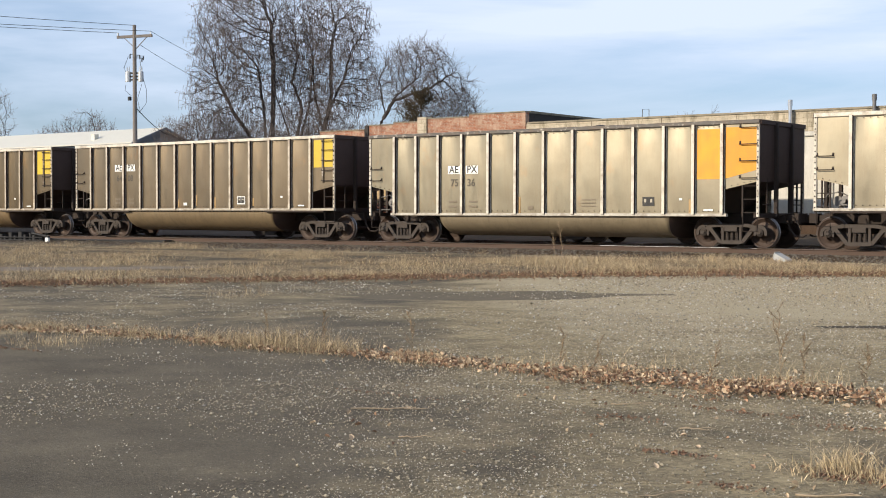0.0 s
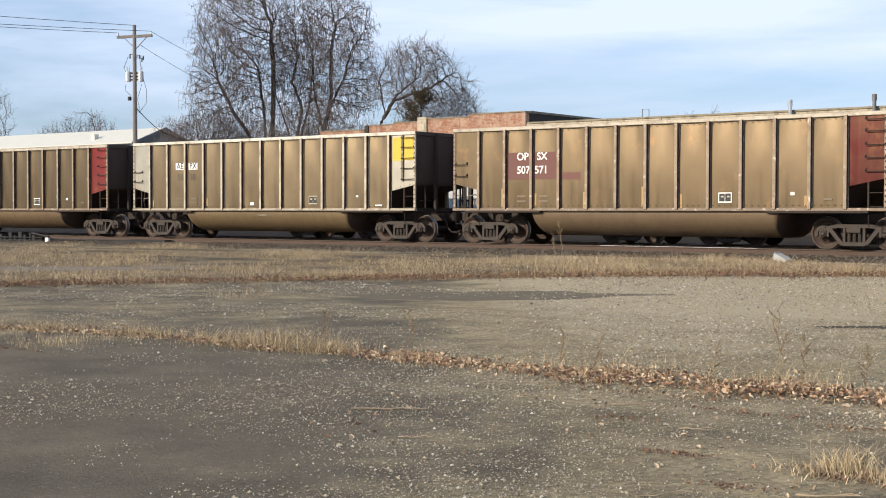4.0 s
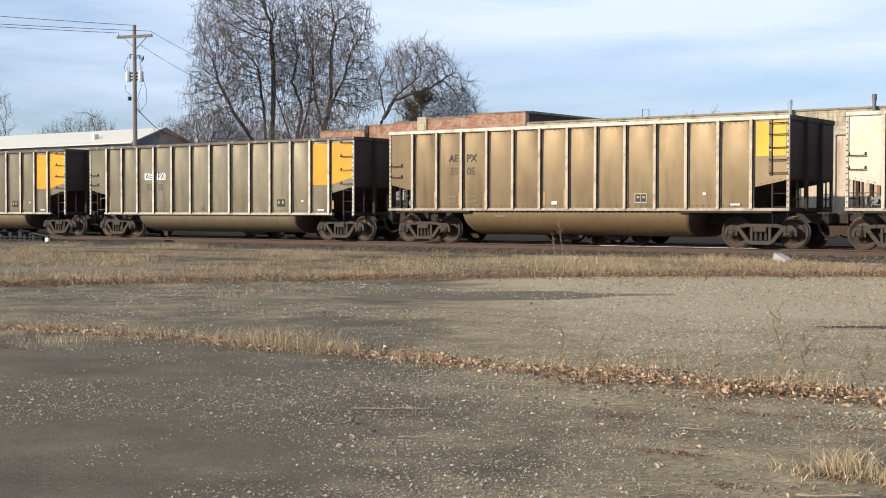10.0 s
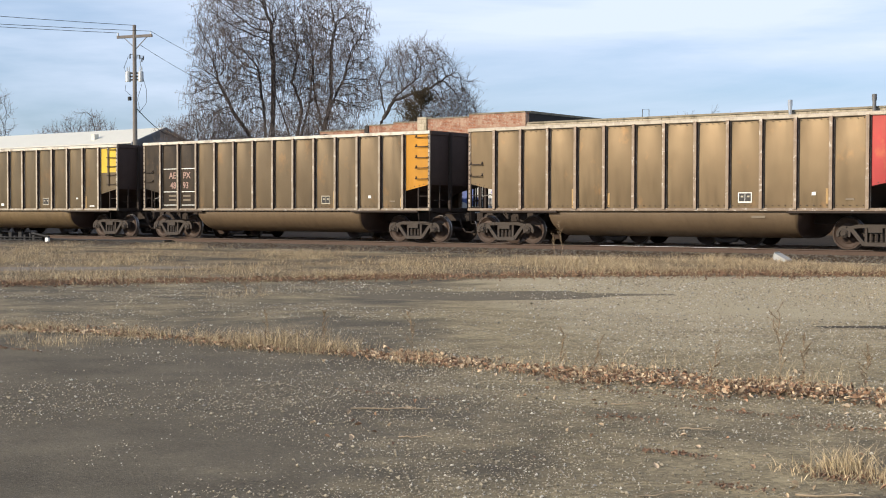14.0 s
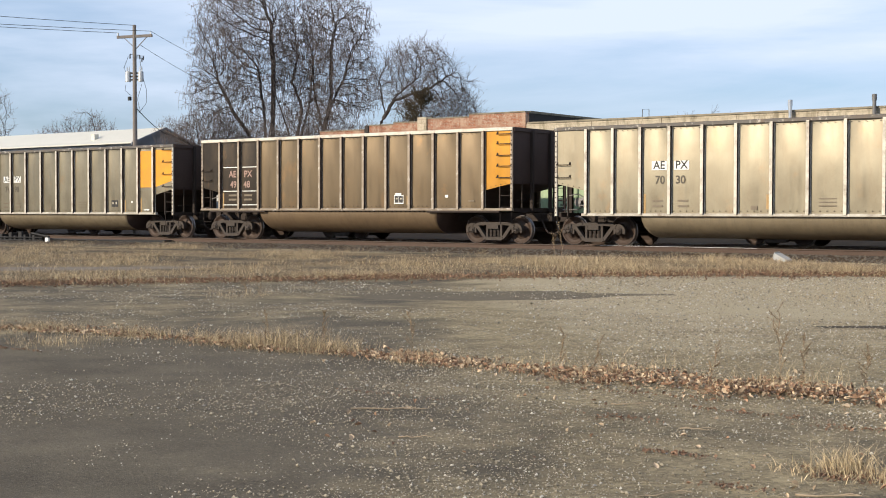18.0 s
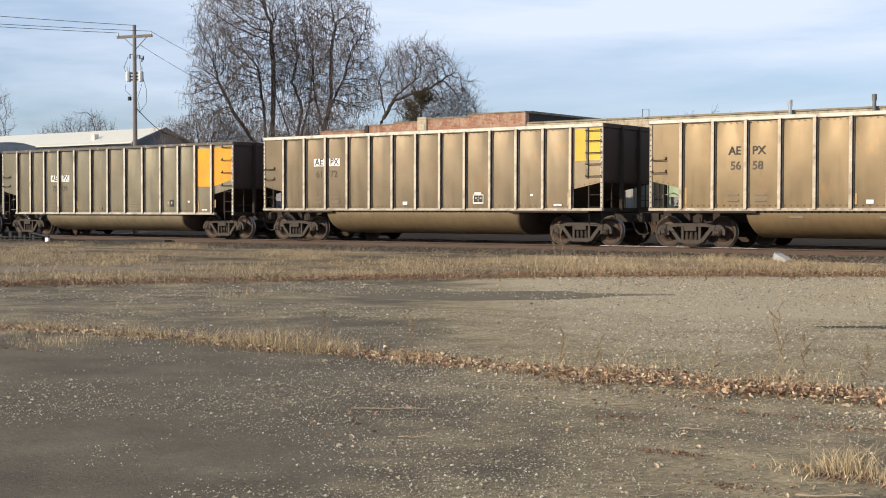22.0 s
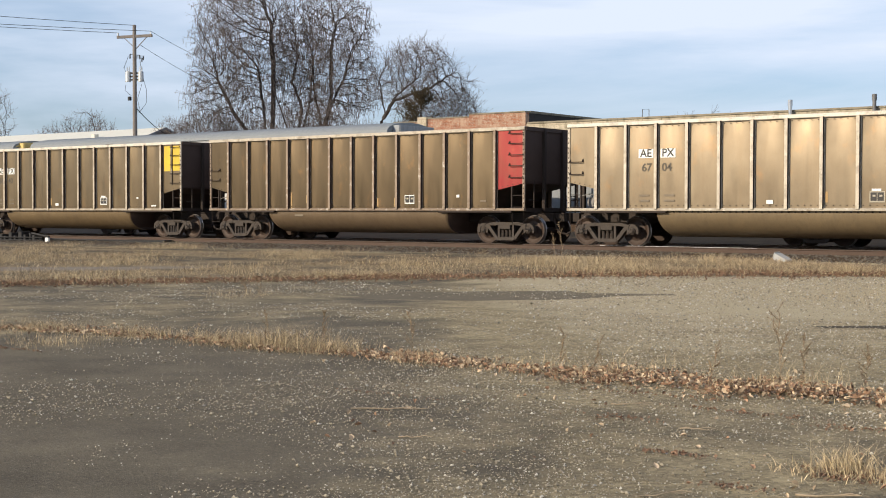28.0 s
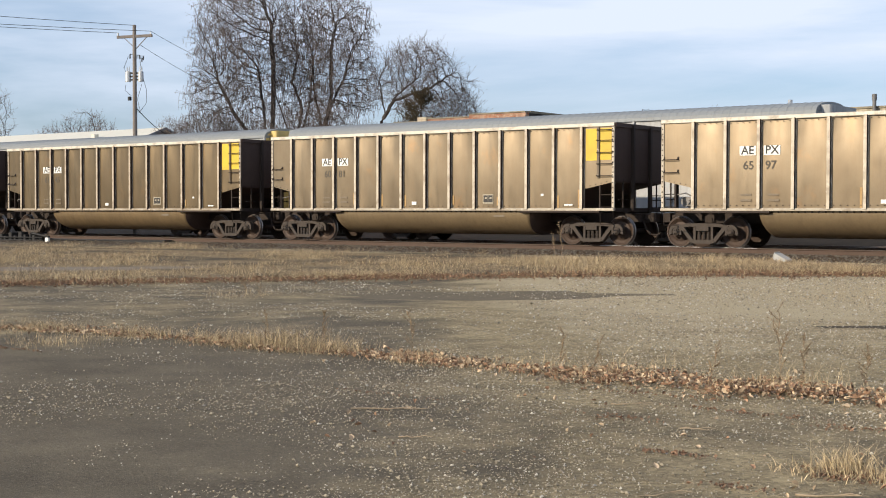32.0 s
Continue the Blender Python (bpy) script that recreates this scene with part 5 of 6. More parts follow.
for s in (-0.36, 0.36):
    m = Mesh()
    p_ = AX * s
    m.rod(p_ + Vector((0, 0, 7.95)), p_ + Vector((0, 0, 8.45)), 0.145, 0.145, 12)
    m.rod(p_ + Vector((0, 0, 8.45)), p_ + Vector((0, 0, 8.52)), 0.145, 0.08, 12)
    for d in (-0.08, 0.08):
        m.rod(p_ + Vector((d, 0, 8.5)), p_ + Vector((d, 0, 8.75)), 0.03, 0.02, 6)
    part("transformer", m, [M_TRANS], pole, "pale grey transformer can")
    m = Mesh()
    for z_ in (8.05, 8.22, 8.40):
        m.box(min(0, p_.x) + 0.06, max(0, p_.x) - 0.06, p_.y * 0.5 - 0.05, p_.y * 0.5 + 0.05, z_ - 0.04, z_ + 0.04)
    part("hanger_bracket", m, [M_WIRE], pole)
m = Mesh()
m.rod(AX * -0.2 + Vector((0, -0.1, 6.95)), AX * -0.2 + Vector((0, -0.1, 7.15)), 0.10, 0.10, 8)
for s, z in ((0.3, 9.35), (0.5, 9.3), (0.42, 9.2), (-0.25, 9.4)):
    m.rod(AX * s + Vector((0, 0, z)), AX * s + Vector((0, 0, z - 0.22)), 0.035, 0.035, 6)
    m.rod(Vector((0, 0, z)), AX * s + Vector((0, 0, z)), 0.015, 0.015, 4)
part("cutouts", m, [M_WIRE], pole, "dark fuse cutouts")
m = Mesh()
for pts in ([(0.35, 9.1), (0.42, 8.6), (0.36, 8.3)], [(0.5, 8.2), (0.72, 7.5), (0.7, 6.8), (0.3, 6.3), (0.1, 6.5)], [(-0.3, 9.3), (-0.55, 8.7), (-0.42, 8.4)], [(-0.45, 7.8), (-0.5, 7.5), (-0.15, 7.2)], [(0.45, 7.8), (0.2, 7.0), (0.35, 6.4)]):
    m.path([AX * s + Vector((0, -0.05, z)) for s, z in pts], 0.014, 4)
part("jumper_wires", m, [M_WIRE], pole)


def wire(p0, p1, sag, r, label):
    m = Mesh()
    p0, p1 = Vector(p0), Vector(p1)
    pts = [p0.lerp(p1, k / 16) - Vector((0, 0, sag * 4 * (k / 16) * (1 - k / 16))) for k in range(17)]
    m.path(pts, r, 4)
    thing("overhead_wire", m, [M_WIRE], label, "wire", "overhead wires")


P0 = Vector((PX, PY, 0))
for s, z, dz in ((0.0, 10.93, 0.3), (-0.92, 10.55, -0.1), (0.92, 10.6, -0.5)):
    wire(P0 + AX * s + Vector((0, 0, z)), (PX - 9.0 + s, PY - 44.0, z + dz), 0.5, 0.013, "dark overhead line strung from the utility pole")
for s, z, e in ((0.92, 10.6, (-73.8, 76.6, 10.9)), (0.3, 9.9, (-76.0, 78.0, 9.3))):
    wire(P0 + AX * s + Vector((0, 0, z)), e, 0.5, 0.013, "dark overhead line strung from the utility pole")
wire(P0 + Vector((0.2, 0, 6.5)), (-78.72, 69.8, 6.75), 0.25, 0.03, "thick dark service cable from the utility pole")

# ---------------------------------------------------------------- trees
M_BARK = simple("grey_brown_bark", (0.048, 0.039, 0.034), 0.35, 4.0, 0.95, 0, 0.5, 0.03)
M_TWIG = simple("brown_twigs", (0.150, 0.122, 0.106), 0.3, 4.0, 0.95, 0, 0.0)
M_POD = simple("dry_brown_pods", (0.27, 0.215, 0.185), 0.35, 4.0, 0.9, 0, 0.0, island=True)
M_NEEDLE = simple("dark_olive_needles", (0.100, 0.074, 0.038), 0.35, 3.0, 0.9, 0, 0.0, island=True)


def grow(rnd, out, p, d, ln, r, level, spec):
    """Adds one stalk as tapered segments to out[level] and lets smaller ones leave it along its way."""
    kids, ratio, tilt, lift, wob = spec[level]
    nseg = (9, 7, 5, 3, 2)[level]
    seg, r1 = ln / nseg, r * (0.35 if level else 0.30)
    for i in range(nseg):
        t0, t1 = i / nseg, (i + 1) / nseg
        d = (d + Vector((rnd.gauss(0, 1), rnd.gauss(0, 1), rnd.gauss(0, 0.5))) * wob + Vector((0, 0, lift)) / nseg).normalized()
        q = p + d * seg
        out[level].append((p.copy(), q.copy(), r + (r1 - r) * t0, r + (r1 - r) * t1))
        p = q
        if level + 1 < len(spec) and t1 > (0.22 if level == 0 else 0.18):
            share = kids / (nseg * (0.75 if level == 0 else 0.85))
            n = int(share) + (rnd.random() < share - int(share))
            for _ in range(n):
                side = Matrix.Rotation(rnd.uniform(0, 2 * math.pi), 3, d) @ d.cross((0.31, 0.17, 1)).normalized()
                a = tilt * rnd.uniform(0.7, 1.25)
                nd = (d * math.cos(a) + side * math.sin(a)).normalized()
                taper = (1.0 - 0.45 * t1) if level == 0 else (1.05 - 0.5 * t1)
                grow(rnd, out, p.copy(), nd, ln * ratio * taper * rnd.uniform(0.7, 1.2), max(0.006, (r + (r1 - r) * t1) * rnd.uniform(0.42, 0.66)), level + 1, spec)


def sticks(segs, n, rmin=0.0):
    """Tapered prisms for many segments, as one mesh."""
    a = np.array([s[0] for s in segs], float)
    b = np.array([s[1] for s in segs], float)
    ra = np.maximum(np.array([s[2] for s in segs]), rmin)[:, None, None]
    rb = np.maximum(np.array([s[3] for s in segs]), rmin)[:, None, None]
    d = b - a
    d /= np.linalg.norm(d, axis=1)[:, None] + 1e-9
    u = np.cross(d, np.where(np.abs(d[:, 2:3]) < 0.9, [[0, 0, 1.0]], [[1.0, 0, 0]]))
    u /= np.linalg.norm(u, axis=1)[:, None] + 1e-9
    w = np.cross(d, u)
    ang = 2 * np.pi * np.arange(n) / n
    ring = u[:, None] * np.cos(ang)[None, :, None] + w[:, None] * np.sin(ang)[None, :, None]
    v = np.concatenate([a[:, None] + ring * ra, b[:, None] + ring * rb], 1).reshape(-1, 3)
    i = np.arange(n)
    f = np.stack([i, (i + 1) % n, n + (i + 1) % n, n + i], 1)
    faces = (f[None] + 2 * n * np.arange(len(segs))[:, None, None]).reshape(-1, 4)
    return v.tolist(), faces.tolist()


def stick_mesh(name, segs, n, mat, rmin=0.0):
    v, f = sticks(segs, n, rmin)
    me = bpy.data.meshes.new(name)
    me.from_pydata(v, [], f)
    me.materials.append(mat)
    return me


def branch_out(rs, stems, crown, count, step=0.30, reach=3.2, gap=0.40, wander=0.30, lift=0.10):
    """Branches that grow from the stems into the crown's ellipsoids, each towards the free room nearest to it.
    Gives the nodes, the parent of each, and how thick each is."""
    vol = np.array([c[2] * c[3] * c[4] for c in crown])
    aim = []
    for c, k in zip(crown, np.round(count * vol / vol.sum()).astype(int)):
        q = rs.normal(size=(k, 3))
        q *= (rs.rand(k, 1) ** 0.36) / np.linalg.norm(q, axis=1)[:, None]
        aim.append(q * np.array([c[2], c[4], c[3]]) + np.array([c[0], 0.0, c[1]]))
    aim = np.concatenate(aim)
    pos, up = [], []
    for stem in stems:
        last = -1
        for a, b in zip(stem, stem[1:]):
            a, b = np.array(a, float), np.array(b, float)
            k = max(1, int(np.linalg.norm(b - a) / step))
            lead = last < 0
            for i in range(k + 1 if lead else k):
                f = i / k if lead else (i + 1) / k
                pos.append(a + (b - a) * min(1.0, f) + (rs.normal(size=3) * 0.028 if pos else 0))
                if last < 0 and len(pos) > 1 and a[2] > 0.5:
                    last = int(np.argmin([np.linalg.norm(q - a) for q in pos[:-1]]))
                up.append(last)
                last = len(pos) - 1
    kids = [0] * len(pos)
    for i, q in enumerate(up):
        if q >= 0:
            kids[q] += 1
    dist = np.full(len(aim), 1e9)
    near = np.zeros(len(aim), int)
    fresh = list(range(len(pos)))
    for _ in range(90):
        if len(aim) == 0 or not fresh:
            break
        new_p = np.array([pos[i] for i in fresh])
        dd = np.linalg.norm(aim[:, None] - new_p[None], axis=2)
        best = dd.argmin(1)
        bd = dd[np.arange(len(aim)), best]
        closer = bd < dist
        dist[closer] = bd[closer]
        near[closer] = np.array(fresh)[best[closer]]
        keep = dist > gap
        aim, dist, near = aim[keep], dist[keep], near[keep]
        pull = dist < reach
        fresh = []
        stuck = np.zeros(len(aim), bool)
        for i in np.unique(near[pull]):
            mine = pull & (near == i)
            if kids[i] >= 3:
                stuck |= mine
                continue
            d = ((aim[mine] - pos[i]) / dist[mine][:, None]).sum(0)
            d = d / (np.linalg.norm(d) + 1e-9)
            if up[i] >= 0:
                ahead = pos[i] - pos[up[i]]
                d = d + 0.55 * ahead / (np.linalg.norm(ahead) + 1e-9)
            d = d + rs.normal(size=3) * wander + np.array([0, 0, lift])
            q = pos[i] + step * d / np.linalg.norm(d)
            pos.append(q)
            up.append(int(i))
            kids.append(0)
            kids[i] += 1
            fresh.append(len(pos) - 1)
        if stuck.any():
            aim, dist, near = aim[~stuck], dist[~stuck], near[~stuck]
    load = np.zeros(len(pos))
    for i in range(len(pos) - 1, -1, -1):
        if kids[i] == 0:
            load[i] = 1.0
        if up[i] >= 0:
            load[up[i]] += load[i]
    return pos, up, load


FAR = "distant bare trees"
ROW = math.atan2(0.605, 0.796)      # the line of trees runs askew to the tracks


def bare_tree(base, stems, crown, count, label, seed, pods=0, group="", twig_r=0.007, tip=0.013, twig=(3, 0.74, -0.07), **how):
    """A leafless tree. stems: trunk lines; crown: ellipsoids (across, height, half width, half height, half depth)."""
    rs, rnd = np.random.RandomState(seed), random.Random(seed)
    pos, up, load = branch_out(rs, stems, crown, count, **how)
    rad = tip * load ** 0.445
    t = empty("bare_tree", label, "tree", group, at=base)
    t.rotation_euler.z = ROW
    child = {}
    for i, q in enumerate(up):
        child.setdefault(q, []).append(i)
    thin, pool = [], []
    todo = [(i, -1) for i in child.get(-1, [])]
    first = set(i for i, _ in todo)
    limb_r = 0.055 if group != FAR else 9.0
    while todo:
        i, root = todo.pop()
        chain = [i]
        while child.get(chain[-1]):
            ks = sorted(child[chain[-1]], key=lambda k: -load[k])
            todo += [(k, chain[-1]) for k in ks[1:]]
            chain.append(ks[0])
        line = ([root] if root >= 0 else []) + chain
        rr = [rad[k] for k in line]
        if root >= 0:
            rr[0] = rr[1]
        if i in first or rr[0] > limb_r:
            m = Mesh()
            m.tube([pos[k] for k in line], rr, 9 if i in first else 6)
            part("trunk" if i in first else "limb", m, [M_BARK], t, smooth=True)
        else:
            thin += [(pos[a], pos[b], rr[j], rr[j + 1]) for j, (a, b) in enumerate(zip(line, line[1:]))]
    fine = []
    num, length, droop = twig
    for i, q in enumerate(up):
        if q < 0 or rad[i] > 0.042:
            continue
        ahead = Vector(pos[i] - pos[q]).normalized()
        for _ in range(num if child.get(i) else num + 1):
            p = Vector(pos[i])
            d = (ahead + Vector((rnd.gauss(0, 0.6), rnd.gauss(0, 0.6), rnd.gauss(0, 0.5)))).normalized()
            seg, r = length * rnd.uniform(0.4, 1.15) / 3, twig_r * 1.3
            for k in range(3):
                d = (d + Vector((rnd.gauss(0, 0.2), rnd.gauss(0, 0.2), rnd.gauss(0, 0.2) + droop))).normalized()
                e = p + d * seg
                fine.append((p, e, r, r * 0.85))
                if k == 1 and rnd.random() < 0.55:
                    s = (d + Vector((rnd.gauss(0, 0.6), rnd.gauss(0, 0.6), rnd.gauss(0, 0.5)))).normalized()
                    fine.append((e, e + s * seg * 1.3, r * 0.8, r * 0.6))
                p, r = e, r * 0.85
            pool.append(p)
    part("branchwork", stick_mesh("branchwork", thin, 4, M_BARK), None, t)["kind"] = "stuff"
    part("crown", stick_mesh("crown", fine, 3, M_TWIG), None, t)
    if pods:
        segs = []
        for _ in range(pods):
            p = rnd.choice(pool)
            q = p + Vector((rnd.gauss(0, 0.05), rnd.gauss(0, 0.05), -rnd.uniform(0.22, 0.48)))
            segs.append((p, q, 0.0125, 0.008))
        part("hanging_podwork", stick_mesh("hanging_podwork", segs, 3, M_POD), None, t, "long dry brown seed pods")
    return t


TREES = "bare trees behind the warehouse"
GZ = -0.3
PODDED = "tall bare tree hung with long seed pods"
bare_tree((-68.0, 68.8, GZ), [[(0, 0, 0), (0.1, 0, 5.0), (-0.1, 0, 8.5), (-0.5, 0.2, 11.5)], [(0.45, 0.2, 0), (0.5, 0.2, 6.5), (0.6, 0, 11.0), (0.4, 0, 14.5)], [(-0.2, 0, 0), (-0.6, 0.1, 6.0), (-2.2, 0, 8.3), (-3.2, 0, 10.3)]],
          [(-1.5, 13.6, 3.6, 6.4, 3.0), (-2.9, 9.6, 2.9, 2.6, 2.3)], 3400, PODDED, 12, 4200, TREES)
bare_tree((-67.4, 71.2, GZ), [[(0, 0, 0), (0.1, 0, 6.4), (0.5, 0, 8.6), (-0.2, 0, 10.6), (0.2, 0, 12.4)], [(0.1, 0, 5.8), (1.0, 0, 8.8), (1.3, 0, 12.2)], [(-0.1, 0, 6.0), (-1.1, 0, 8.9), (-1.6, 0, 10.2)]],
          [(0.1, 12.4, 1.9, 4.6, 1.9), (0.0, 9.0, 2.3, 1.8, 1.8)], 1300, "slender bare tree hung with seed pods", 33, 1500, TREES)
bare_tree((-64.75, 71.3, GZ), [[(0, 0, 0), (-0.1, 0, 6.6), (0.5, 0, 9.0), (0.5, 0, 12.5), (0.8, 0, 14.5)], [(0.35, 0, 8.6), (1.4, 0, 10.6), (2.0, 0, 12.8)], [(0.2, 0, 6.5), (-0.6, 0, 9.3), (-0.8, 0, 12.0)]],
          [(0.8, 12.4, 2.9, 5.2, 2.6), (2.3, 10.0, 1.9, 2.0, 1.7), (-0.4, 9.0, 1.6, 2.0, 1.6)], 2700, PODDED, 28, 3300, TREES)
bare_tree((-61.9, 71.0, GZ), [[(0, 0, 0), (0.6, 0, 3.6), (1.6, 0, 6.7), (3.1, 0, 9.4), (4.6, 0, 10.6)], [(2.3, 0, 8.0), (1.9, 0, 10.3)], [(2.9, 0, 9.0), (5.4, 0, 9.9), (7.0, 0, 10.9)]],
          [(4.5, 10.4, 2.9, 2.7, 2.2), (6.4, 10.0, 1.8, 1.5, 1.5), (2.2, 9.9, 1.2, 1.7, 1.3), (7.0, 8.6, 1.5, 1.0, 1.2)], 1700, "round-headed bare tree with a leaning trunk", 5, 0, TREES, 0.006, 0.0125, (5, 0.95, 0.04), wander=0.2)
bare_tree((-57.7, 77.9, GZ), [[(0, 0, 0), (0.1, 0, 5.5)], [(-0.3, 0, 0), (-0.6, 0, 5.5)]],
          [(0.0, 8.0, 1.6, 2.1, 1.5), (-1.6, 7.6, 1.4, 1.5, 1.2)], 620, "low bare tree with thin branches", 8, 0, TREES, 0.006, 0.011, (5, 0.9, 0.06))
bare_tree((-70.3, 65.9, GZ), [[(0, 0, 0), (0.3, 0, 5.0)], [(-0.2, 0, 0), (-0.9, 0, 5.2)]],
          [(-0.2, 6.7, 2.3, 1.9, 1.7), (1.4, 6.6, 1.8, 1.6, 1.4)], 800, "low bare tree hung with seed pods", 21, 1100, TREES, twig=(3, 0.7, -0.12))
bare_tree((-64.6, 67.5, GZ), [[(0, 0, 0), (-0.6, 0, 4.8)], [(0.3, 0, 0), (0.9, 0, 5.2)], [(1.6, 0, 0), (2.4, 0, 5.0)]],
          [(0.2, 6.6, 2.6, 1.7, 1.4), (2.4, 6.7, 2.0, 1.9, 1.4)], 800, "low tangle of bare saplings", 23, 0, TREES, 0.006, 0.011, (5, 0.85, 0.08), lift=0.3)
for x, y, s, rx_, zc, rz_ in ((-155.5, 121.8, 1, 4.4, 11.9, 3.5), (-161.9, 121.5, 2, 4.2, 10.6, 2.9), (-150.6, 120.3, 3, 2.6, 11.6, 3.0), (-167.4, 115.9, 4, 2.6, 13.6, 5.6)):
    bare_tree((x, y, GZ), [[(0, 0, 0), (0.2, 0, zc - 3)], [(0.2, 0, zc - 5), (1.2, 0, zc - 1.5)], [(0, 0, zc - 6), (-1.4, 0, zc - 1.8)]],
              [(0, zc, rx_, rz_, rx_ * 0.8)], 380, "distant bare tree with a rounded crown", 40 + s, 0, FAR, 0.012, 0.022, (3, 1.2, 0.05), step=0.5, gap=0.9, reach=5.0)
for x, s, h in ((-62.0, 6, 9.8), (-60.6, 7, 10.2), (-57.6, 9, 10.3), (-56.0, 12, 9.9)):
    bare_tree((x, 118, GZ), [[(0, 0, 0), (0.2, 0, h - 2.6)]], [(0.1, h - 1.2, 1.2, 1.7, 0.8)], 60, "thin bare tree showing above a flat roof", 40 + s, 0, FAR, 0.010, 0.016, (2, 0.9, 0.10), lift=0.4)

rnd = random.Random(77)
cedar = empty("evergreen_tree", "dark olive evergreen between bare trees", "tree", at=(-54.6, 69.3, GZ))
m = Mesh()
m.rod((0, 0, 0), (0.1, 0, 9.2), 0.14, 0.03, 8)
part("trunk", m, [M_BARK], cedar)
segs = []
for k in range(60):
    z0 = rnd.uniform(5.2, 9.2)
    a = rnd.uniform(0, 6.283)
    out_ = max(0.25, (10.0 - z0) * 0.50) * rnd.uniform(0.55, 1.2)
    tip_ = Vector((out_ * math.cos(a), out_ * math.sin(a), z0 + rnd.uniform(0.1, 0.7)))
    root = Vector((0.05, 0, z0 - 0.5))
    for _ in range(62):
        f = rnd.uniform(0.25, 1.0)
        p = root.lerp(tip_, f) + Vector((rnd.gauss(0, 0.13), rnd.gauss(0, 0.13), rnd.gauss(0, 0.10)))
        q = p + Vector((math.cos(a) * 0.08 + rnd.gauss(0, 0.07), math.sin(a) * 0.08 + rnd.gauss(0, 0.07), rnd.uniform(0.06, 0.26)))
        segs.append((p, q, 0.020, 0.006))
part("crown", stick_mesh("crown", segs, 3, M_NEEDLE), None, cedar)
bush = []
for _ in range(15000):
    f = rnd.random()
    p = Vector((-73.5 + 13.5 * f, 64.5 + 10.0 * f + rnd.uniform(-1.2, 1.2), 0))
    p.z = rnd.random() ** 0.6 * (7.1 + 1.3 * noise.noise((f * 9.0, 0, 0)) + 0.6 * noise.noise((f * 31.0, 4, 0)))
    bush.append((p, p + Vector((rnd.gauss(0, 0.22), rnd.gauss(0, 0.2), rnd.uniform(0.1, 0.6))), 0.010, 0.006))
thing("undergrowth", stick_mesh("undergrowth", bush, 3, M_TWIG), None, "tangled bare undergrowth beneath the trees", "brush", kind="stuff", at=(0, 0, GZ))

# ---------------------------------------------------------------- plants and litter on the lot
M_STRAW = simple("dry_straw_grass", (0.84, 0.635, 0.385), 0.3, 3.0, 0.9, 0, 0.0, island=True)
M_DUN = simple("dun_winter_grass", (0.42, 0.305, 0.185), 0.3, 3.0, 0.9, 0, 0.0, island=True)
M_LEAF = simple("curled_brown_leaves", (0.52, 0.315, 0.19), 0.4, 8.0, 0.85, 0, 0.2, 0.004, island=True)
M_TANLEAF = simple("pale_tan_leaves", (0.80, 0.60, 0.40), 0.3, 8.0, 0.85, 0, 0.2, 0.004, island=True)
M_MULCH = simple("red_brown_mulch", (0.20, 0.122, 0.078), 0.4, 8.0, 0.95, 0, 0.6, 0.02)


def blades(name, mat, roots, label, category="grass", lean=0.35):
    """Grass: one bent narrow blade at each root (x, y, z, height, width)."""
    r = np.array(roots)
    n = len(r)
    a = np.random.rand(n) * 6.283
    wv = np.stack([np.cos(a), np.sin(a), np.zeros(n)], 1) * r[:, 4:5] * 0.5
    b = np.random.rand(n) * 6.283
    k = np.random.rand(n) * lean * r[:, 3]
    tip = np.stack([np.cos(b) * k, np.sin(b) * k, r[:, 3]], 1)
    midp = tip * np.array([0.35, 0.35, 0.55])
    p = r[:, :3]
    v = np.stack([p - wv, p + wv, p + midp + wv * 0.7, p + midp - wv * 0.7, p + tip], 1).reshape(-1, 3)
    base = 5 * np.arange(n)
    faces = [(int(i), int(i) + 1, int(i) + 2, int(i) + 3) for i in base] + [(int(i) + 3, int(i) + 2, int(i) + 4) for i in base]
    me = bpy.data.meshes.new(name)
    me.from_pydata(v.tolist(), [], faces)
    me.materials.append(mat)
    return thing(name, me, None, label, category, kind="stuff")


UPX, UPY = [-60, -38.8, -30.0, -23.1, -16.5, -11.3, 2], [27.0, 27.0, 28.7, 30.4, 31.7, 32.3, 33.5]
LOX, LOY = [-60, -24.7, -22.3, -20.2, -17.3, -14.2, -10.3, 2], [-8.0, 17.2, 19.7, 22.8, 25.2, 27.4, 29.5, 36.0]


def lot_z(x, y):
    return ground_z(x, y) if y < 35.0 else bed_z(y)


def thatch_mesh():
    m = Mesh()
    xs = [-58 + 0.4 * i for i in range(133)]
    for x in xs:
        lo = float(np.interp(x, LOX, LOY)) + 0.9 * noise.noise((x * 0.45, 2.0, 0.3)) + 0.3 * noise.noise((x * 3.1, 5.0, 0.3))
        hi = 34.4 + 0.5 * noise.noise((x * 0.5, 8.0, 0.3))
        for k in range(25):
            y = lo + (hi - lo) * k / 24
            m.v.append((x, y, lot_z(x, y) + (-0.02 if k in (0, 24) else 0.006 + 0.012 * abs(noise.noise((x * 2, y * 2, 1.0))))))
    for i in range(len(xs) - 1):
        for k in range(24):
            a = i * 25 + k
            m.f.append((a, a + 25, a + 26, a + 1))
    m.m = [0] * len(m.f)
    return m


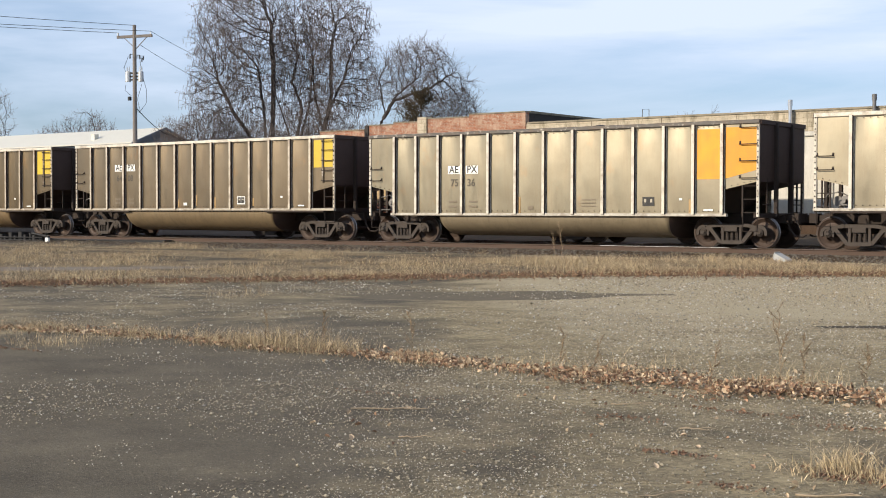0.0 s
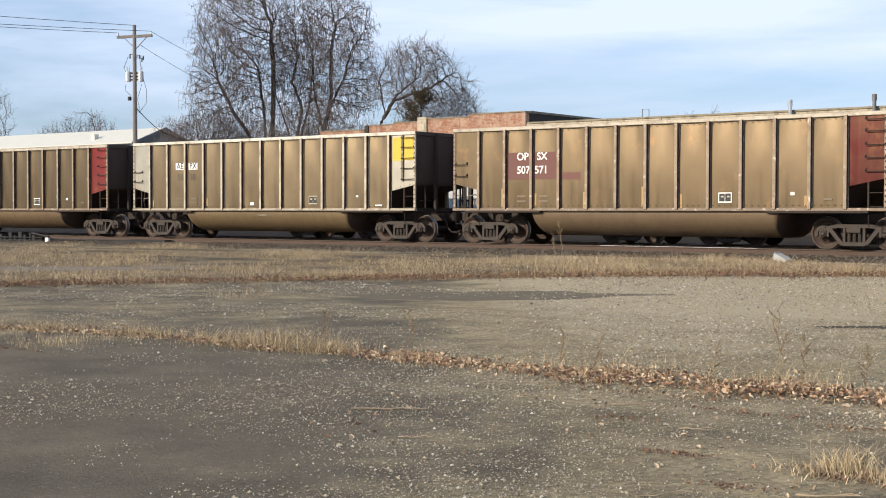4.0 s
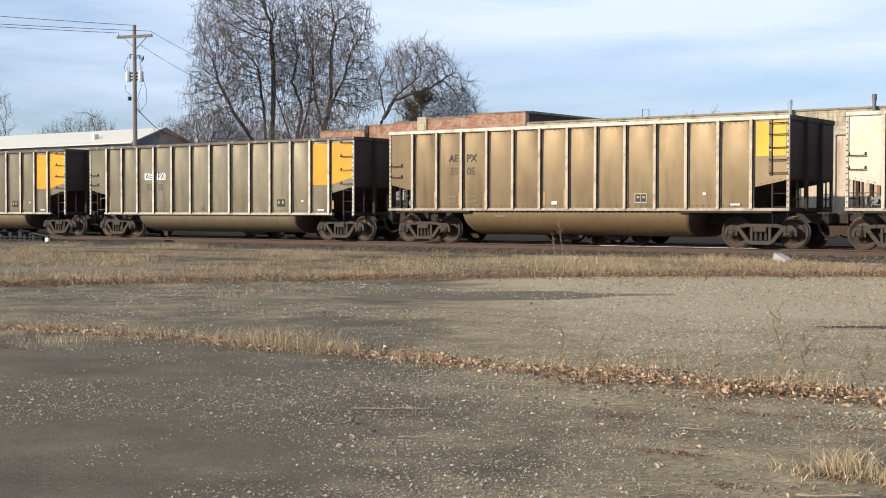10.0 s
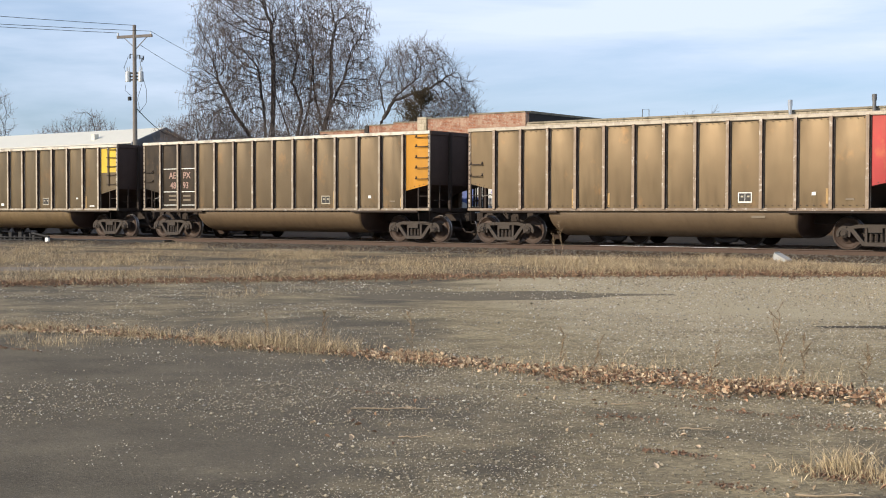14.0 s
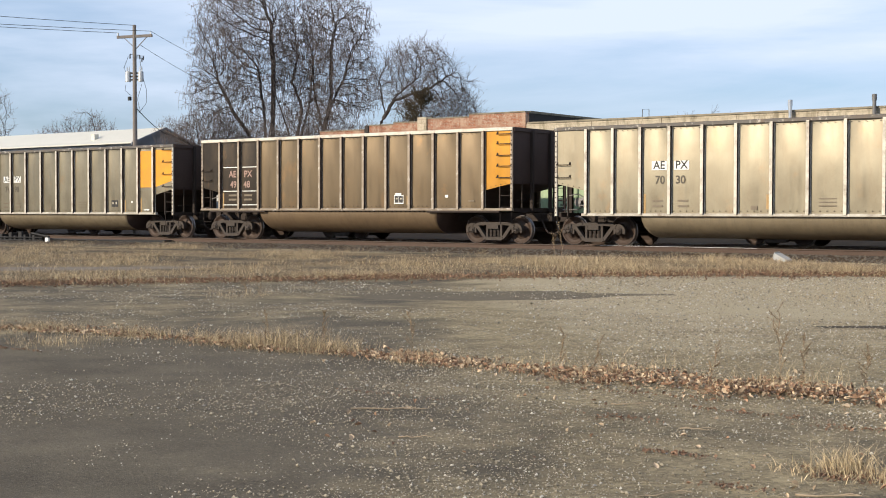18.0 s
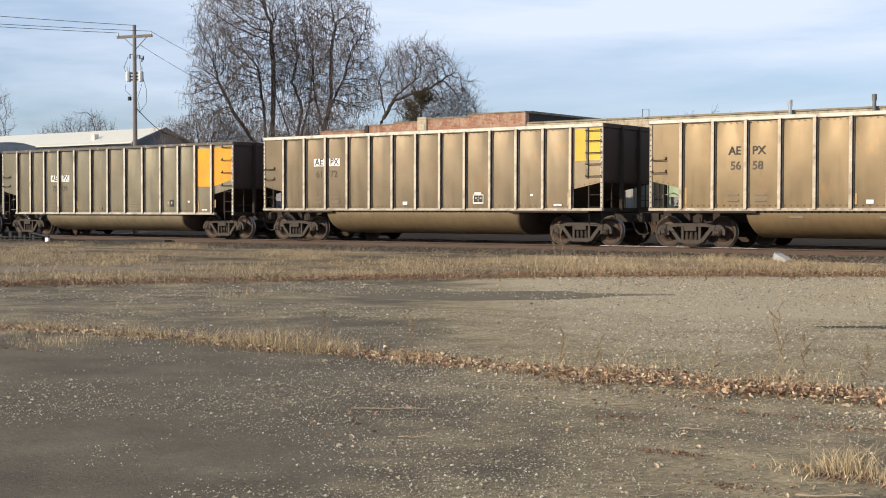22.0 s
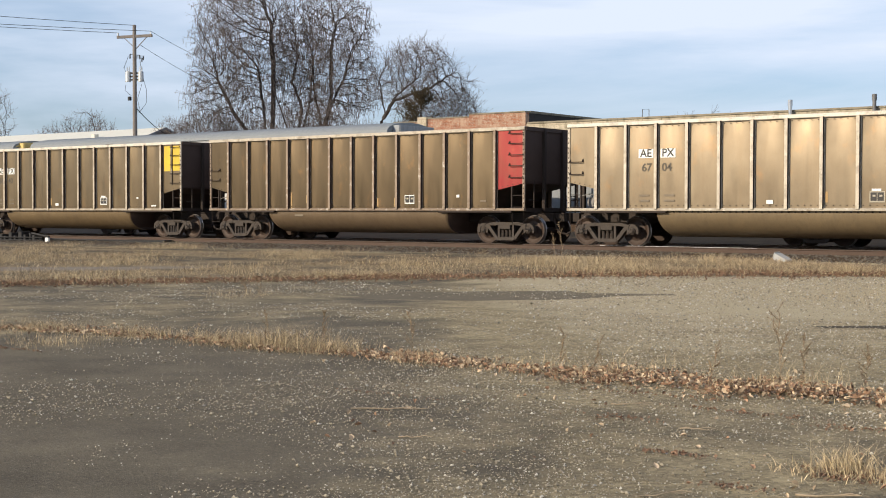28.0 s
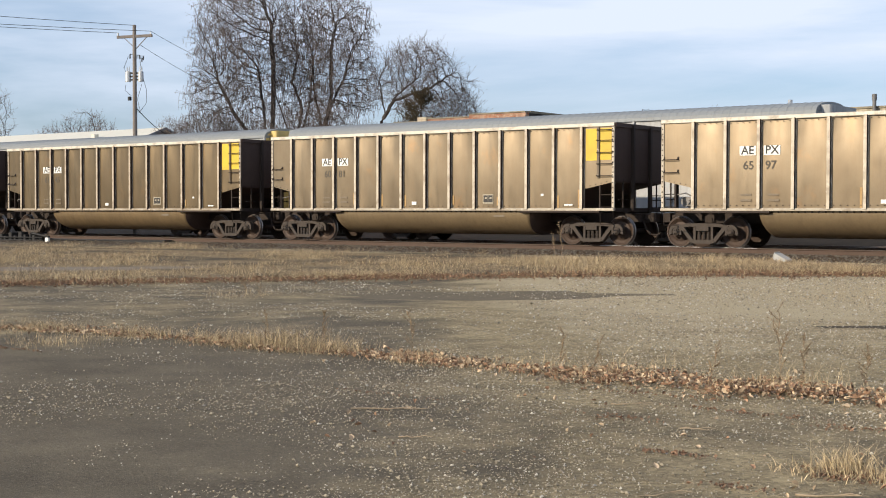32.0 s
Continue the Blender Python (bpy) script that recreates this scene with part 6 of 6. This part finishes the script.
def thatch_material():
    m, nt, b = nodes_of("matted_dead_grass", 0.95, 0, 0.1)
    big = noise_node(nt, 0.55, 5.0, 0.62, (0.6, 1, 1))
    fine = noise_node(nt, 16.0, 5.0, 0.75)
    c = mix(nt, ramp(nt, fine.outputs["Fac"], 0.35, 0.65), (0.13, 0.095, 0.06), (0.40, 0.315, 0.19))
    c = mix(nt, ramp(nt, big.outputs["Fac"], 0.46, 0.58, (0, 0, 0), (0.9, 0.9, 0.9)), c, (0.105, 0.088, 0.066))
    nt.links.new(c, b.inputs["Base Color"])
    bump(nt, b, fine.outputs["Fac"], 0.9, 0.05)
    return m


thing("dead_grass_mat", thatch_mesh(), thatch_material(), "matted dead grass between the lot and the track bed", "grass", kind="structure", smooth=True)
straw, dun = [], []
for _ in range(270000):
    x = random.uniform(-52, -6)
    lo, hi = float(np.interp(x, LOX, LOY)), 35.2
    if hi <= lo:
        continue
    y = random.uniform(lo, hi)
    q = noise.noise((x * 0.30, y * 0.30, 1.7)) + 0.5 * noise.noise((x * 1.1, y * 1.1, 5.2))
    edge = min(1.0, (y - lo) / 2.0)
    u, v = (x + 30.0) * 0.796 + (y - 22.5) * 0.605, (y - 22.5) * 0.796 - (x + 30.0) * 0.605
    bare = (u / 5.0) ** 2 + ((v - 0.2 * math.sin(u)) / 0.9) ** 2
    if bare < 1.0 and random.random() > 0.12:
        continue
    dens = 0.42 + 1.3 * q + (0.35 if y - lo < 2.2 else 0.0) - (0.45 if y > float(np.interp(x, UPX, UPY)) + 2.0 else 0.0)
    if random.random() > dens:
        continue
    hgt = (0.05 + 0.13 * random.random() ** 1.5) * (1.0 + 0.8 * max(0, q)) * (1.35 if y - lo < 2.5 else 1.0)
    (straw if random.random() < 0.5 + 0.5 * q else dun).append((x, y, lot_z(x, y) - 0.005, hgt, random.uniform(0.005, 0.012)))
STRIP = [(-18.0, 11.0), (-15.98, 11.1), (-14.38, 11.26), (-12.93, 11.41), (-11.35, 11.3), (-10.47, 11.41), (-9.38, 11.49), (-8.47, 11.3), (-7.73, 11.24), (-6.74, 11.23), (-5.82, 11.18), (-5.24, 11.14), (-4.8, 11.35), (-4.28, 11.3), (-3.6, 11.26)]
SX, SY = [p[0] for p in STRIP], [p[1] for p in STRIP]


def strip_point(x, wid):
    return x, float(np.interp(x, SX, SY)) + random.gauss(0, wid)


crack, crack_dun = [], []
for _ in range(21000):
    x = random.uniform(-17.8, -3.6)
    dens = (1.15 if x < -9.6 else 0.30) * (0.5 + 1.5 * noise.noise((x * 1.3, 0.0, 9.0)))
    if random.random() > dens:
        continue
    x, y = strip_point(x, 0.17)
    (crack if random.random() < 0.74 else crack_dun).append((x, y, lot_z(x, y) - 0.004, 0.02 + 0.15 * random.random() ** 1.8, random.uniform(0.003, 0.0065)))
for cx, cy, num, rad, hh in ((-13.4, 10.0, 300, 0.30, 0.13), (-18.4, 18.0, 240, 0.5, 0.16), (-8.9, 24.0, 500, 1.1, 0.12), (-11.0, 11.5, 800, 0.26, 0.21), (-11.7, 11.5, 700, 0.3, 0.16), (-10.4, 11.5, 400, 0.25, 0.16), (-13.4, 11.4, 400, 0.4, 0.10), (-9.1, 11.3, 160, 0.25, 0.12), (-4.9, 11.6, 240, 0.35, 0.22), (-15.6, 11.2, 300, 0.5, 0.14), (-7.6, 11.6, 200, 0.4, 0.14), (-6.6, 11.9, 110, 0.4, 0.2)):
    for _ in range(int(num * 1.25)):
        x, y = random.gauss(cx, rad), random.gauss(cy, rad)
        (crack if random.random() < 0.76 else crack_dun).append((x, y, lot_z(x, y) - 0.004, (0.25 + 1.25 * random.random() ** 1.6) * hh, random.uniform(0.0028, 0.0058)))
tuft = []
for cx, cy, num, rad, hh in ((-3.05, 8.05, 260, 0.10, 0.19), (-3.1, 8.0, 420, 0.16, 0.08), (-2.7, 7.95, 220, 0.12, 0.13)):
    for _ in range(num):
        x, y = random.gauss(cx, rad), random.gauss(cy, rad)
        tuft.append((x, y, lot_z(x, y) - 0.004, random.uniform(0.4, 1.1) * hh, random.uniform(0.003, 0.006)))
blades("grass_tuft", M_STRAW, tuft, "sprawling tuft of pale dry grass", lean=1.9)
blades("straw_grass", M_STRAW, straw, "dry straw-coloured grass beside the track bed", lean=1.9)
blades("dun_grass", M_DUN, dun, "dun winter grass beside the track bed", lean=1.9)
blades("crack_grass", M_DUN, crack_dun, "dun grass along a pavement crack", lean=1.5)
blades("crack_grass", M_STRAW, crack, "tufts of dry grass along a pavement crack", lean=1.5)


def weed(x, y, h, seed):
    rnd_ = random.Random(seed)
    out = [[] for _ in range(5)]
    grow(rnd_, out, Vector((0, 0, 0)), Vector((rnd_.gauss(0, 0.08), rnd_.gauss(0, 0.08), 1)).normalized(), h * 0.9, 0.0028 if y < 20 else 0.007, 0, [(8, 0.35, 0.6, 0.2, 0.06), (4, 0.4, 0.6, 0.1, 0.1), (0, 0, 0, 0, 0.1)])
    t = empty("dry_weed", "thin dry weed standing in a pavement crack", "weed", "dry weeds", at=(x, y, lot_z(x, y)))
    part("stem", stick_mesh("stem", out[0], 4, M_DUN), None, t)
    part("side_growth", stick_mesh("side_growth", out[1] + out[2], 3, M_DUN, 0.0009 if y < 20 else 0.003), None, t)


for i, (x, y, h) in enumerate(((-9.14, 11.5, 0.55), (-5.0, 11.6, 0.75), (-4.75, 11.5, 0.5), (-10.6, 11.6, 0.45), (-7.3, 11.5, 0.42), (-6.9, 11.5, 0.36), (-22.0, 34.8, 1.0), (-22.3, 34.9, 0.7), (-5.6, 11.4, 0.4), (-48.5, 27.0, 0.7), (-11.3, 11.5, 0.4), (-4.2, 11.5, 0.45), (-18.5, 18.2, 0.4), (-17.9, 18.0, 0.35))):
    weed(x, y, h, 300 + i)


def leaves(name, mat, spots, label):
    """Curled leaves: each two bent halves; spots: x, y, z, size."""
    m = Mesh()
    for x, y, z, s in spots:
        e = Euler((random.gauss(0, 0.5), random.gauss(0, 0.5), random.uniform(0, 6.28))).to_matrix()
        c = random.uniform(0.1, 0.5)
        pts = [(-0.5, 0, 0.0), (-0.1, -0.32, c), (0.32, -0.24, c * 0.8), (0.5, 0, 0.05), (0.3, 0.26, c), (-0.12, 0.3, c * 0.9), (0, 0, -0.05)]
        m.add([Vector((x, y, z + 0.012)) + e @ (Vector(p) * s) for p in pts], [(0, 1, 6), (1, 2, 6), (2, 3, 6), (3, 4, 6), (4, 5, 6), (5, 0, 6)])
    me = bpy.data.meshes.new(name)
    me.from_pydata(m.v, [], m.f)
    me.materials.append(mat)
    return thing(name, me, None, label, "leaves", kind="stuff")


la, lb, edge_litter = [], [], []
for _ in range(9500):
    t = random.random() ** 1.05
    x = -9.5 + 5.9 * t if random.random() < 0.80 else random.uniform(-17.5, -9)
    q = noise.noise((x * 1.6, 3.0, 0.5)) + 0.5 * noise.noise((x * 5.0, 8.0, 0.5))
    if random.random() > 0.55 + 0.9 * q:
        continue
    x, y = strip_point(x, (0.14 + 0.19 * t) * (1.0 + 0.9 * max(-0.5, q)))
    y += 0.16 * noise.noise((x * 0.9, 1.0, 4.0))
    (la if random.random() < 0.50 else lb).append((x, y, lot_z(x, y) + random.uniform(0, 0.02 + 0.05 * t), 0.018 + 0.044 * random.random() ** 1.6))
for _ in range(700):
    x, y = random.gauss(-4.7, 0.5), random.gauss(11.15, 0.20)
    (la if random.random() < 0.6 else lb).append((x, y, lot_z(x, y) + random.uniform(0, 0.05), random.uniform(0.025, 0.06)))
for _ in range(1300):
    x, y = strip_point(random.uniform(-17.6, -9.4), 0.13)
    y -= 0.12
    (la if random.random() < 0.5 else lb).append((x, y, lot_z(x, y) + random.uniform(0, 0.03), random.uniform(0.02, 0.05)))
for _ in range(90):
    x, y = random.uniform(-7.0, -2.6), random.uniform(7.0, 11.0)
    (la if random.random() < 0.55 else lb).append((x, y, lot_z(x, y), random.uniform(0.03, 0.06)))
for _ in range(9000):
    x = random.uniform(-34, -8)
    y = float(np.interp(x, LOX, LOY)) + random.gauss(0.35, 0.7) + 0.9 * noise.noise((x * 0.45, 2.0, 0.3))
    (la if random.random() < 0.32 else edge_litter).append((x, y, lot_z(x, y) + random.uniform(0.01, 0.09), random.uniform(0.03, 0.07)))
mulch = edge_litter
for cx, cy, rx_, ry_, num in ((-3.0, 8.0, 0.16, 0.10, 160), (-5.2, 9.1, 0.20, 0.07, 70), (-4.15, 7.95, 0.12, 0.04, 90), (-3.4, 7.2, 0.10, 0.04, 60), (-7.6, 9.0, 0.5, 0.03, 50), (-3.5, 9.6, 0.25, 0.06, 80), (-4.6, 9.9, 0.3, 0.05, 80), (-2.95, 7.8, 0.12, 0.06, 90), (-5.8, 10.4, 0.3, 0.06, 60), (-13.2, 9.35, 0.3, 0.04, 80)):
    for _ in range(num):
        x, y = random.gauss(cx, rx_), random.gauss(cy, ry_)
        mulch.append((x, y, lot_z(x, y), random.uniform(0.012, 0.032)))
leaves("leaf_mulch", M_MULCH, mulch, "small heaps of red-brown leaf mulch")
leaves("brown_leaves", M_LEAF, la, "curled brown leaves drifted along a pavement crack")
leaves("tan_leaves", M_TANLEAF, lb, "pale tan leaves drifted along a pavement crack")

M_PATCHDARK = simple("dark_lot_patch", (0.066, 0.054, 0.038), 0.3, 3.0, 0.9, 0, 0.4, 0.01, 0.1)
M_WORNTAR = simple("worn_dark_asphalt", (0.135, 0.112, 0.078), 0.35, 2.0, 0.95, 0, 0.6, 0.012, 0.1)


def tar_patch(cx, cy, rx_, ry_, turn, seed, mat=None, label="dark patch on the worn asphalt", up=0.006):
    """A thin irregular patch, dark unless given another material, that follows the ground."""
    rnd_ = random.Random(seed)
    m = Mesh()
    ca, sa = math.cos(turn), math.sin(turn)
    rings, n = 5, 22
    wob = [rnd_.uniform(0.75, 1.15) for _ in range(n)]
    m.v.append((cx, cy, lot_z(cx, cy) + up))
    for k in range(1, rings + 1):
        for i in range(n):
            a = 2 * math.pi * i / n
            u, s = rx_ * wob[i] * k / rings * math.cos(a), ry_ * wob[i] * k / rings * math.sin(a)
            x, y = cx + u * ca - s * sa, cy + u * sa + s * ca
            m.v.append((x, y, lot_z(x, y) + (up if k < rings else -0.004)))
    for i in range(n):
        m.f.append((0, 1 + i, 1 + (i + 1) % n))
        for k in range(rings - 1):
            a = 1 + k * n
            m.f.append((a + i, a + n + i, a + n + (i + 1) % n, a + (i + 1) % n))
    m.m = [0] * len(m.f)
    thing("gravel_patch" if up > 0.01 else "tar_patch", m, [mat or M_PATCHDARK], label, "pavement", "patches of the lot", kind="structure")


tar_patch(-5.5, 19.3, 2.4, 0.50, 0.58, 1)
tar_patch(-14.9, 21.0, 3.4, 1.3, 0.45, 2, M_WORNTAR, "worn dark strip of bare asphalt")
tar_patch(-33.2, 25.4, 2.4, 0.7, 0.3, 3)
tar_patch(-30.0, 22.5, 5.2, 0.85, ROW, 4, simple("grey_bare_gravel", (0.185, 0.150, 0.108), 0.4, 9.0, 0.95, 0, 0.6, 0.02), "bare grey gravel streak in the dead grass", 0.03)
M_GRAIN = simple("brownish_gravel", (0.56, 0.475, 0.335), 0.35, 12.0, 0.95, 0, 0.2, 0.005, island=True)
grain, pale = [], []
for _ in range(265000):
    dist = 4.5 + 27 * random.random() ** 1.25
    ang = random.uniform(-0.36, 0.36) + 0.6503
    x, y = -math.sin(ang) * dist, math.cos(ang) * dist
    if y > float(np.interp(x, LOX, LOY)) and x > -30:
        continue
    q = noise.noise((x * 0.30, y * 0.30, 2.2)) + 0.6 * noise.noise((x * 1.2, y * 1.2, 4.2)) + 0.55 * smoothstep(-4.0, 0.2, x + 0.6 * y) - 0.22 + 0.22 * smoothstep(8.0, 13.0, 0.796 * y - 0.605 * x)
    q -= 0.14 * smoothstep(13.0, 17.0, dist) * (1.0 - smoothstep(-1.0, 3.5, x + 0.6 * y))
    if random.random() > (0.32 if y < 11 else 0.24) + 0.65 * q:
        continue
    s = (random.uniform(0.006, 0.016) if random.random() < 0.94 else random.uniform(0.016, 0.034)) * (0.62 + dist * 0.040)
    (pale if random.random() < 0.19 + 0.10 * smoothstep(11, 18, dist) else grain).append((x, y, lot_z(x, y) + s * 0.28, s))
scatter_stones("gravel_grains", M_GRAIN, grain, "brownish gravel strewn over the worn asphalt", "gravel")
scatter_stones("loose_pebbles", M_PEBBLE, pale, "pale pebbles strewn over the worn asphalt", "gravel")

M_STICK = simple("weathered_dry_stick", (0.34, 0.26, 0.17), 0.35, 9.0, 0.9, 0, 0.3)


def stick(x, y, ln, turn, r, seed):
    """A crooked fallen stick with a short side twig."""
    rnd_ = random.Random(seed)
    m = Mesh()
    pts = []
    for k in range(7):
        u = ln * (k / 6 - 0.5)
        px, py = x + u * math.cos(turn), y + u * math.sin(turn)
        pts.append(Vector((px + rnd_.gauss(0, 0.008), py + rnd_.gauss(0, 0.008), lot_z(px, py) + r + 0.006 + rnd_.uniform(0, 0.012))))
    m.tube(pts, [r * (1.0 - 0.09 * k) for k in range(7)], 6)
    m.tube([pts[4], pts[4] + Vector((0.05, 0.04, 0.01)), pts[4] + Vector((0.11, 0.06, 0.004))], [r * 0.6, r * 0.5, r * 0.3], 5)
    thing("fallen_stick", m, [M_STICK], "dry crooked stick lying on the asphalt", "stick", "fallen sticks", smooth=True)


for i, (x, y, ln, turn, r) in enumerate(((-6.85, 8.30, 0.58, 0.68, 0.007), (-5.9, 7.4, 0.16, 0.5, 0.006), (-2.85, 7.25, 0.34, 0.55, 0.008), (-3.6, 6.75, 0.30, 0.95, 0.005), (-5.5, 9.75, 0.30, 0.62, 0.005), (-4.5, 8.9, 0.22, 0.4, 0.005))):
    stick(x, y, ln, turn, r, 500 + i)

# ---------------------------------------------------------------- trackside boxes
M_CASE = simple("pale_grey_case", (0.40, 0.40, 0.39), 0.12, 8.0, 0.6)
m = Mesh()
m.slab(-0.23, 0.20, -0.11, 0.11, 0.0, 0.15, 0.008)
m.slab(-0.25, 0.22, -0.13, 0.13, 0.152, 0.175, 0.006)
m.slab(-0.25, -0.232, -0.12, 0.12, 0.02, 0.20, 0.004)
jb = thing("junction_box", m, [M_CASE], "tilted pale grey junction box on the ballast", "junction box", at=(-15.0, 34.75, -0.30))
jb.rotation_euler = (radians(3), radians(24), radians(-12))
m = Mesh()
m.rod((0.28, 0.0, 0.12), (0.46, 0.05, 0.02), 0.05, 0.04, 8)
part("conduit", m, [M_DARK], jb)
M_GREASE = simple("greasy_black_iron", (0.014, 0.013, 0.012), 0.5, 6.0, 0.7)
sw = empty("switch_stand", "dark low switch machine beside the rails", "switch machine", at=(-49.0, 36.0, -0.25))
m = Mesh()
for dx, w, zt in ((-2.5, 0.22, 0.30), (-2.15, 0.16, 0.22), (-1.85, 0.24, 0.38), (-1.45, 0.14, 0.25), (-1.15, 0.26, 0.42), (-0.75, 0.16, 0.30), (-0.45, 0.14, 0.36), (-0.1, 0.22, 0.28), (0.25, 0.14, 0.2)):
    m.slab(dx - w / 2, dx + w / 2, -0.2 + 0.05 * math.sin(9 * dx), 0.2, 0.0, zt, 0.03)
for z_ in (0.05, 0.17):
    m.rod((-2.7, -0.22, z_), (0.5, -0.22, z_ + 0.02), 0.03, 0.03, 6)
m.rod((-0.4, -0.1, 0.36), (0.8, -0.1, 0.22), 0.05, 0.05, 8)
m.path([(0.4, 0, 0.12), (3.2, 0.4, 0.10), (7.5, 0.6, 0.12)], 0.05, 6)
m.slab(5.2, 7.6, 0.3, 0.8, 0.02, 0.16, 0.03)
part("machine_case", m, [M_GREASE], sw)
m = Mesh()
m.slab(-0.11, 0.11, -0.05, 0.05, 0.0, 0.17, 0.02)
part("white_marker", m, [M_WHITE], sw, "small white marker plate", (0.95, -0.3, 0.02))


# ---------------------------------------------------------------- movement
RUN = [(0.0, 0.0), (3.0, 39.14), (6.0, 78.26), (9.0, 117.28), (13.0, 169.20), (16.0, 208.1), (19.0, 247.02), (23.0, 298.90), (28.0, 363.88), (32.0, 415.68)]


def run_at(t):
    return float(np.interp(t, [r[0] for r in RUN], [r[1] for r in RUN]))


def turn_rows(wheel, shift, centre, left, right, step):
    """Rows for a wheel that turns while its car crosses the view."""
    base = wheel.location
    hit = [round(k * step, 4) for k in range(int(32.0 / step) + 1) if left < centre + shift(k * step) < right]
    if not hit:
        return []
    rows, s0 = [], shift(hit[0])
    for t in hit:
        rows.append((t, pose(base.x, base.y, base.z, 0, math.degrees((shift(t) - s0) / WHEEL_R), 0)))
    if rows[0][0] > 0.0:
        rows.insert(0, (0.0, rows[0][1]))
    if rows[-1][0] < 32.0:
        rows.append((32.0, rows[-1][1]))
    return rows


def motions():
    for car, centre, wheels, train in CARS:
        if train == 1:
            shift = run_at
            walk(car, [(t, pose(centre + s, DC, 0)) for t, s in RUN])
        else:
            shift = lambda t: V2 * (t - 32.0)
            walk(car, [(t, pose(centre + shift(t), D2, Z2)) for t in (0.0, 8.0, 16.0, 24.0, 32.0)])
        for w in wheels:
            if train == 1:
                rows = turn_rows(w, shift, centre, -62.0, 0.0, 1.0 / 30.0)
            else:
                rows = turn_rows(w, shift, centre, -66.0, 0.0, 0.1)
            if rows:
                walk(w, rows)


motions()
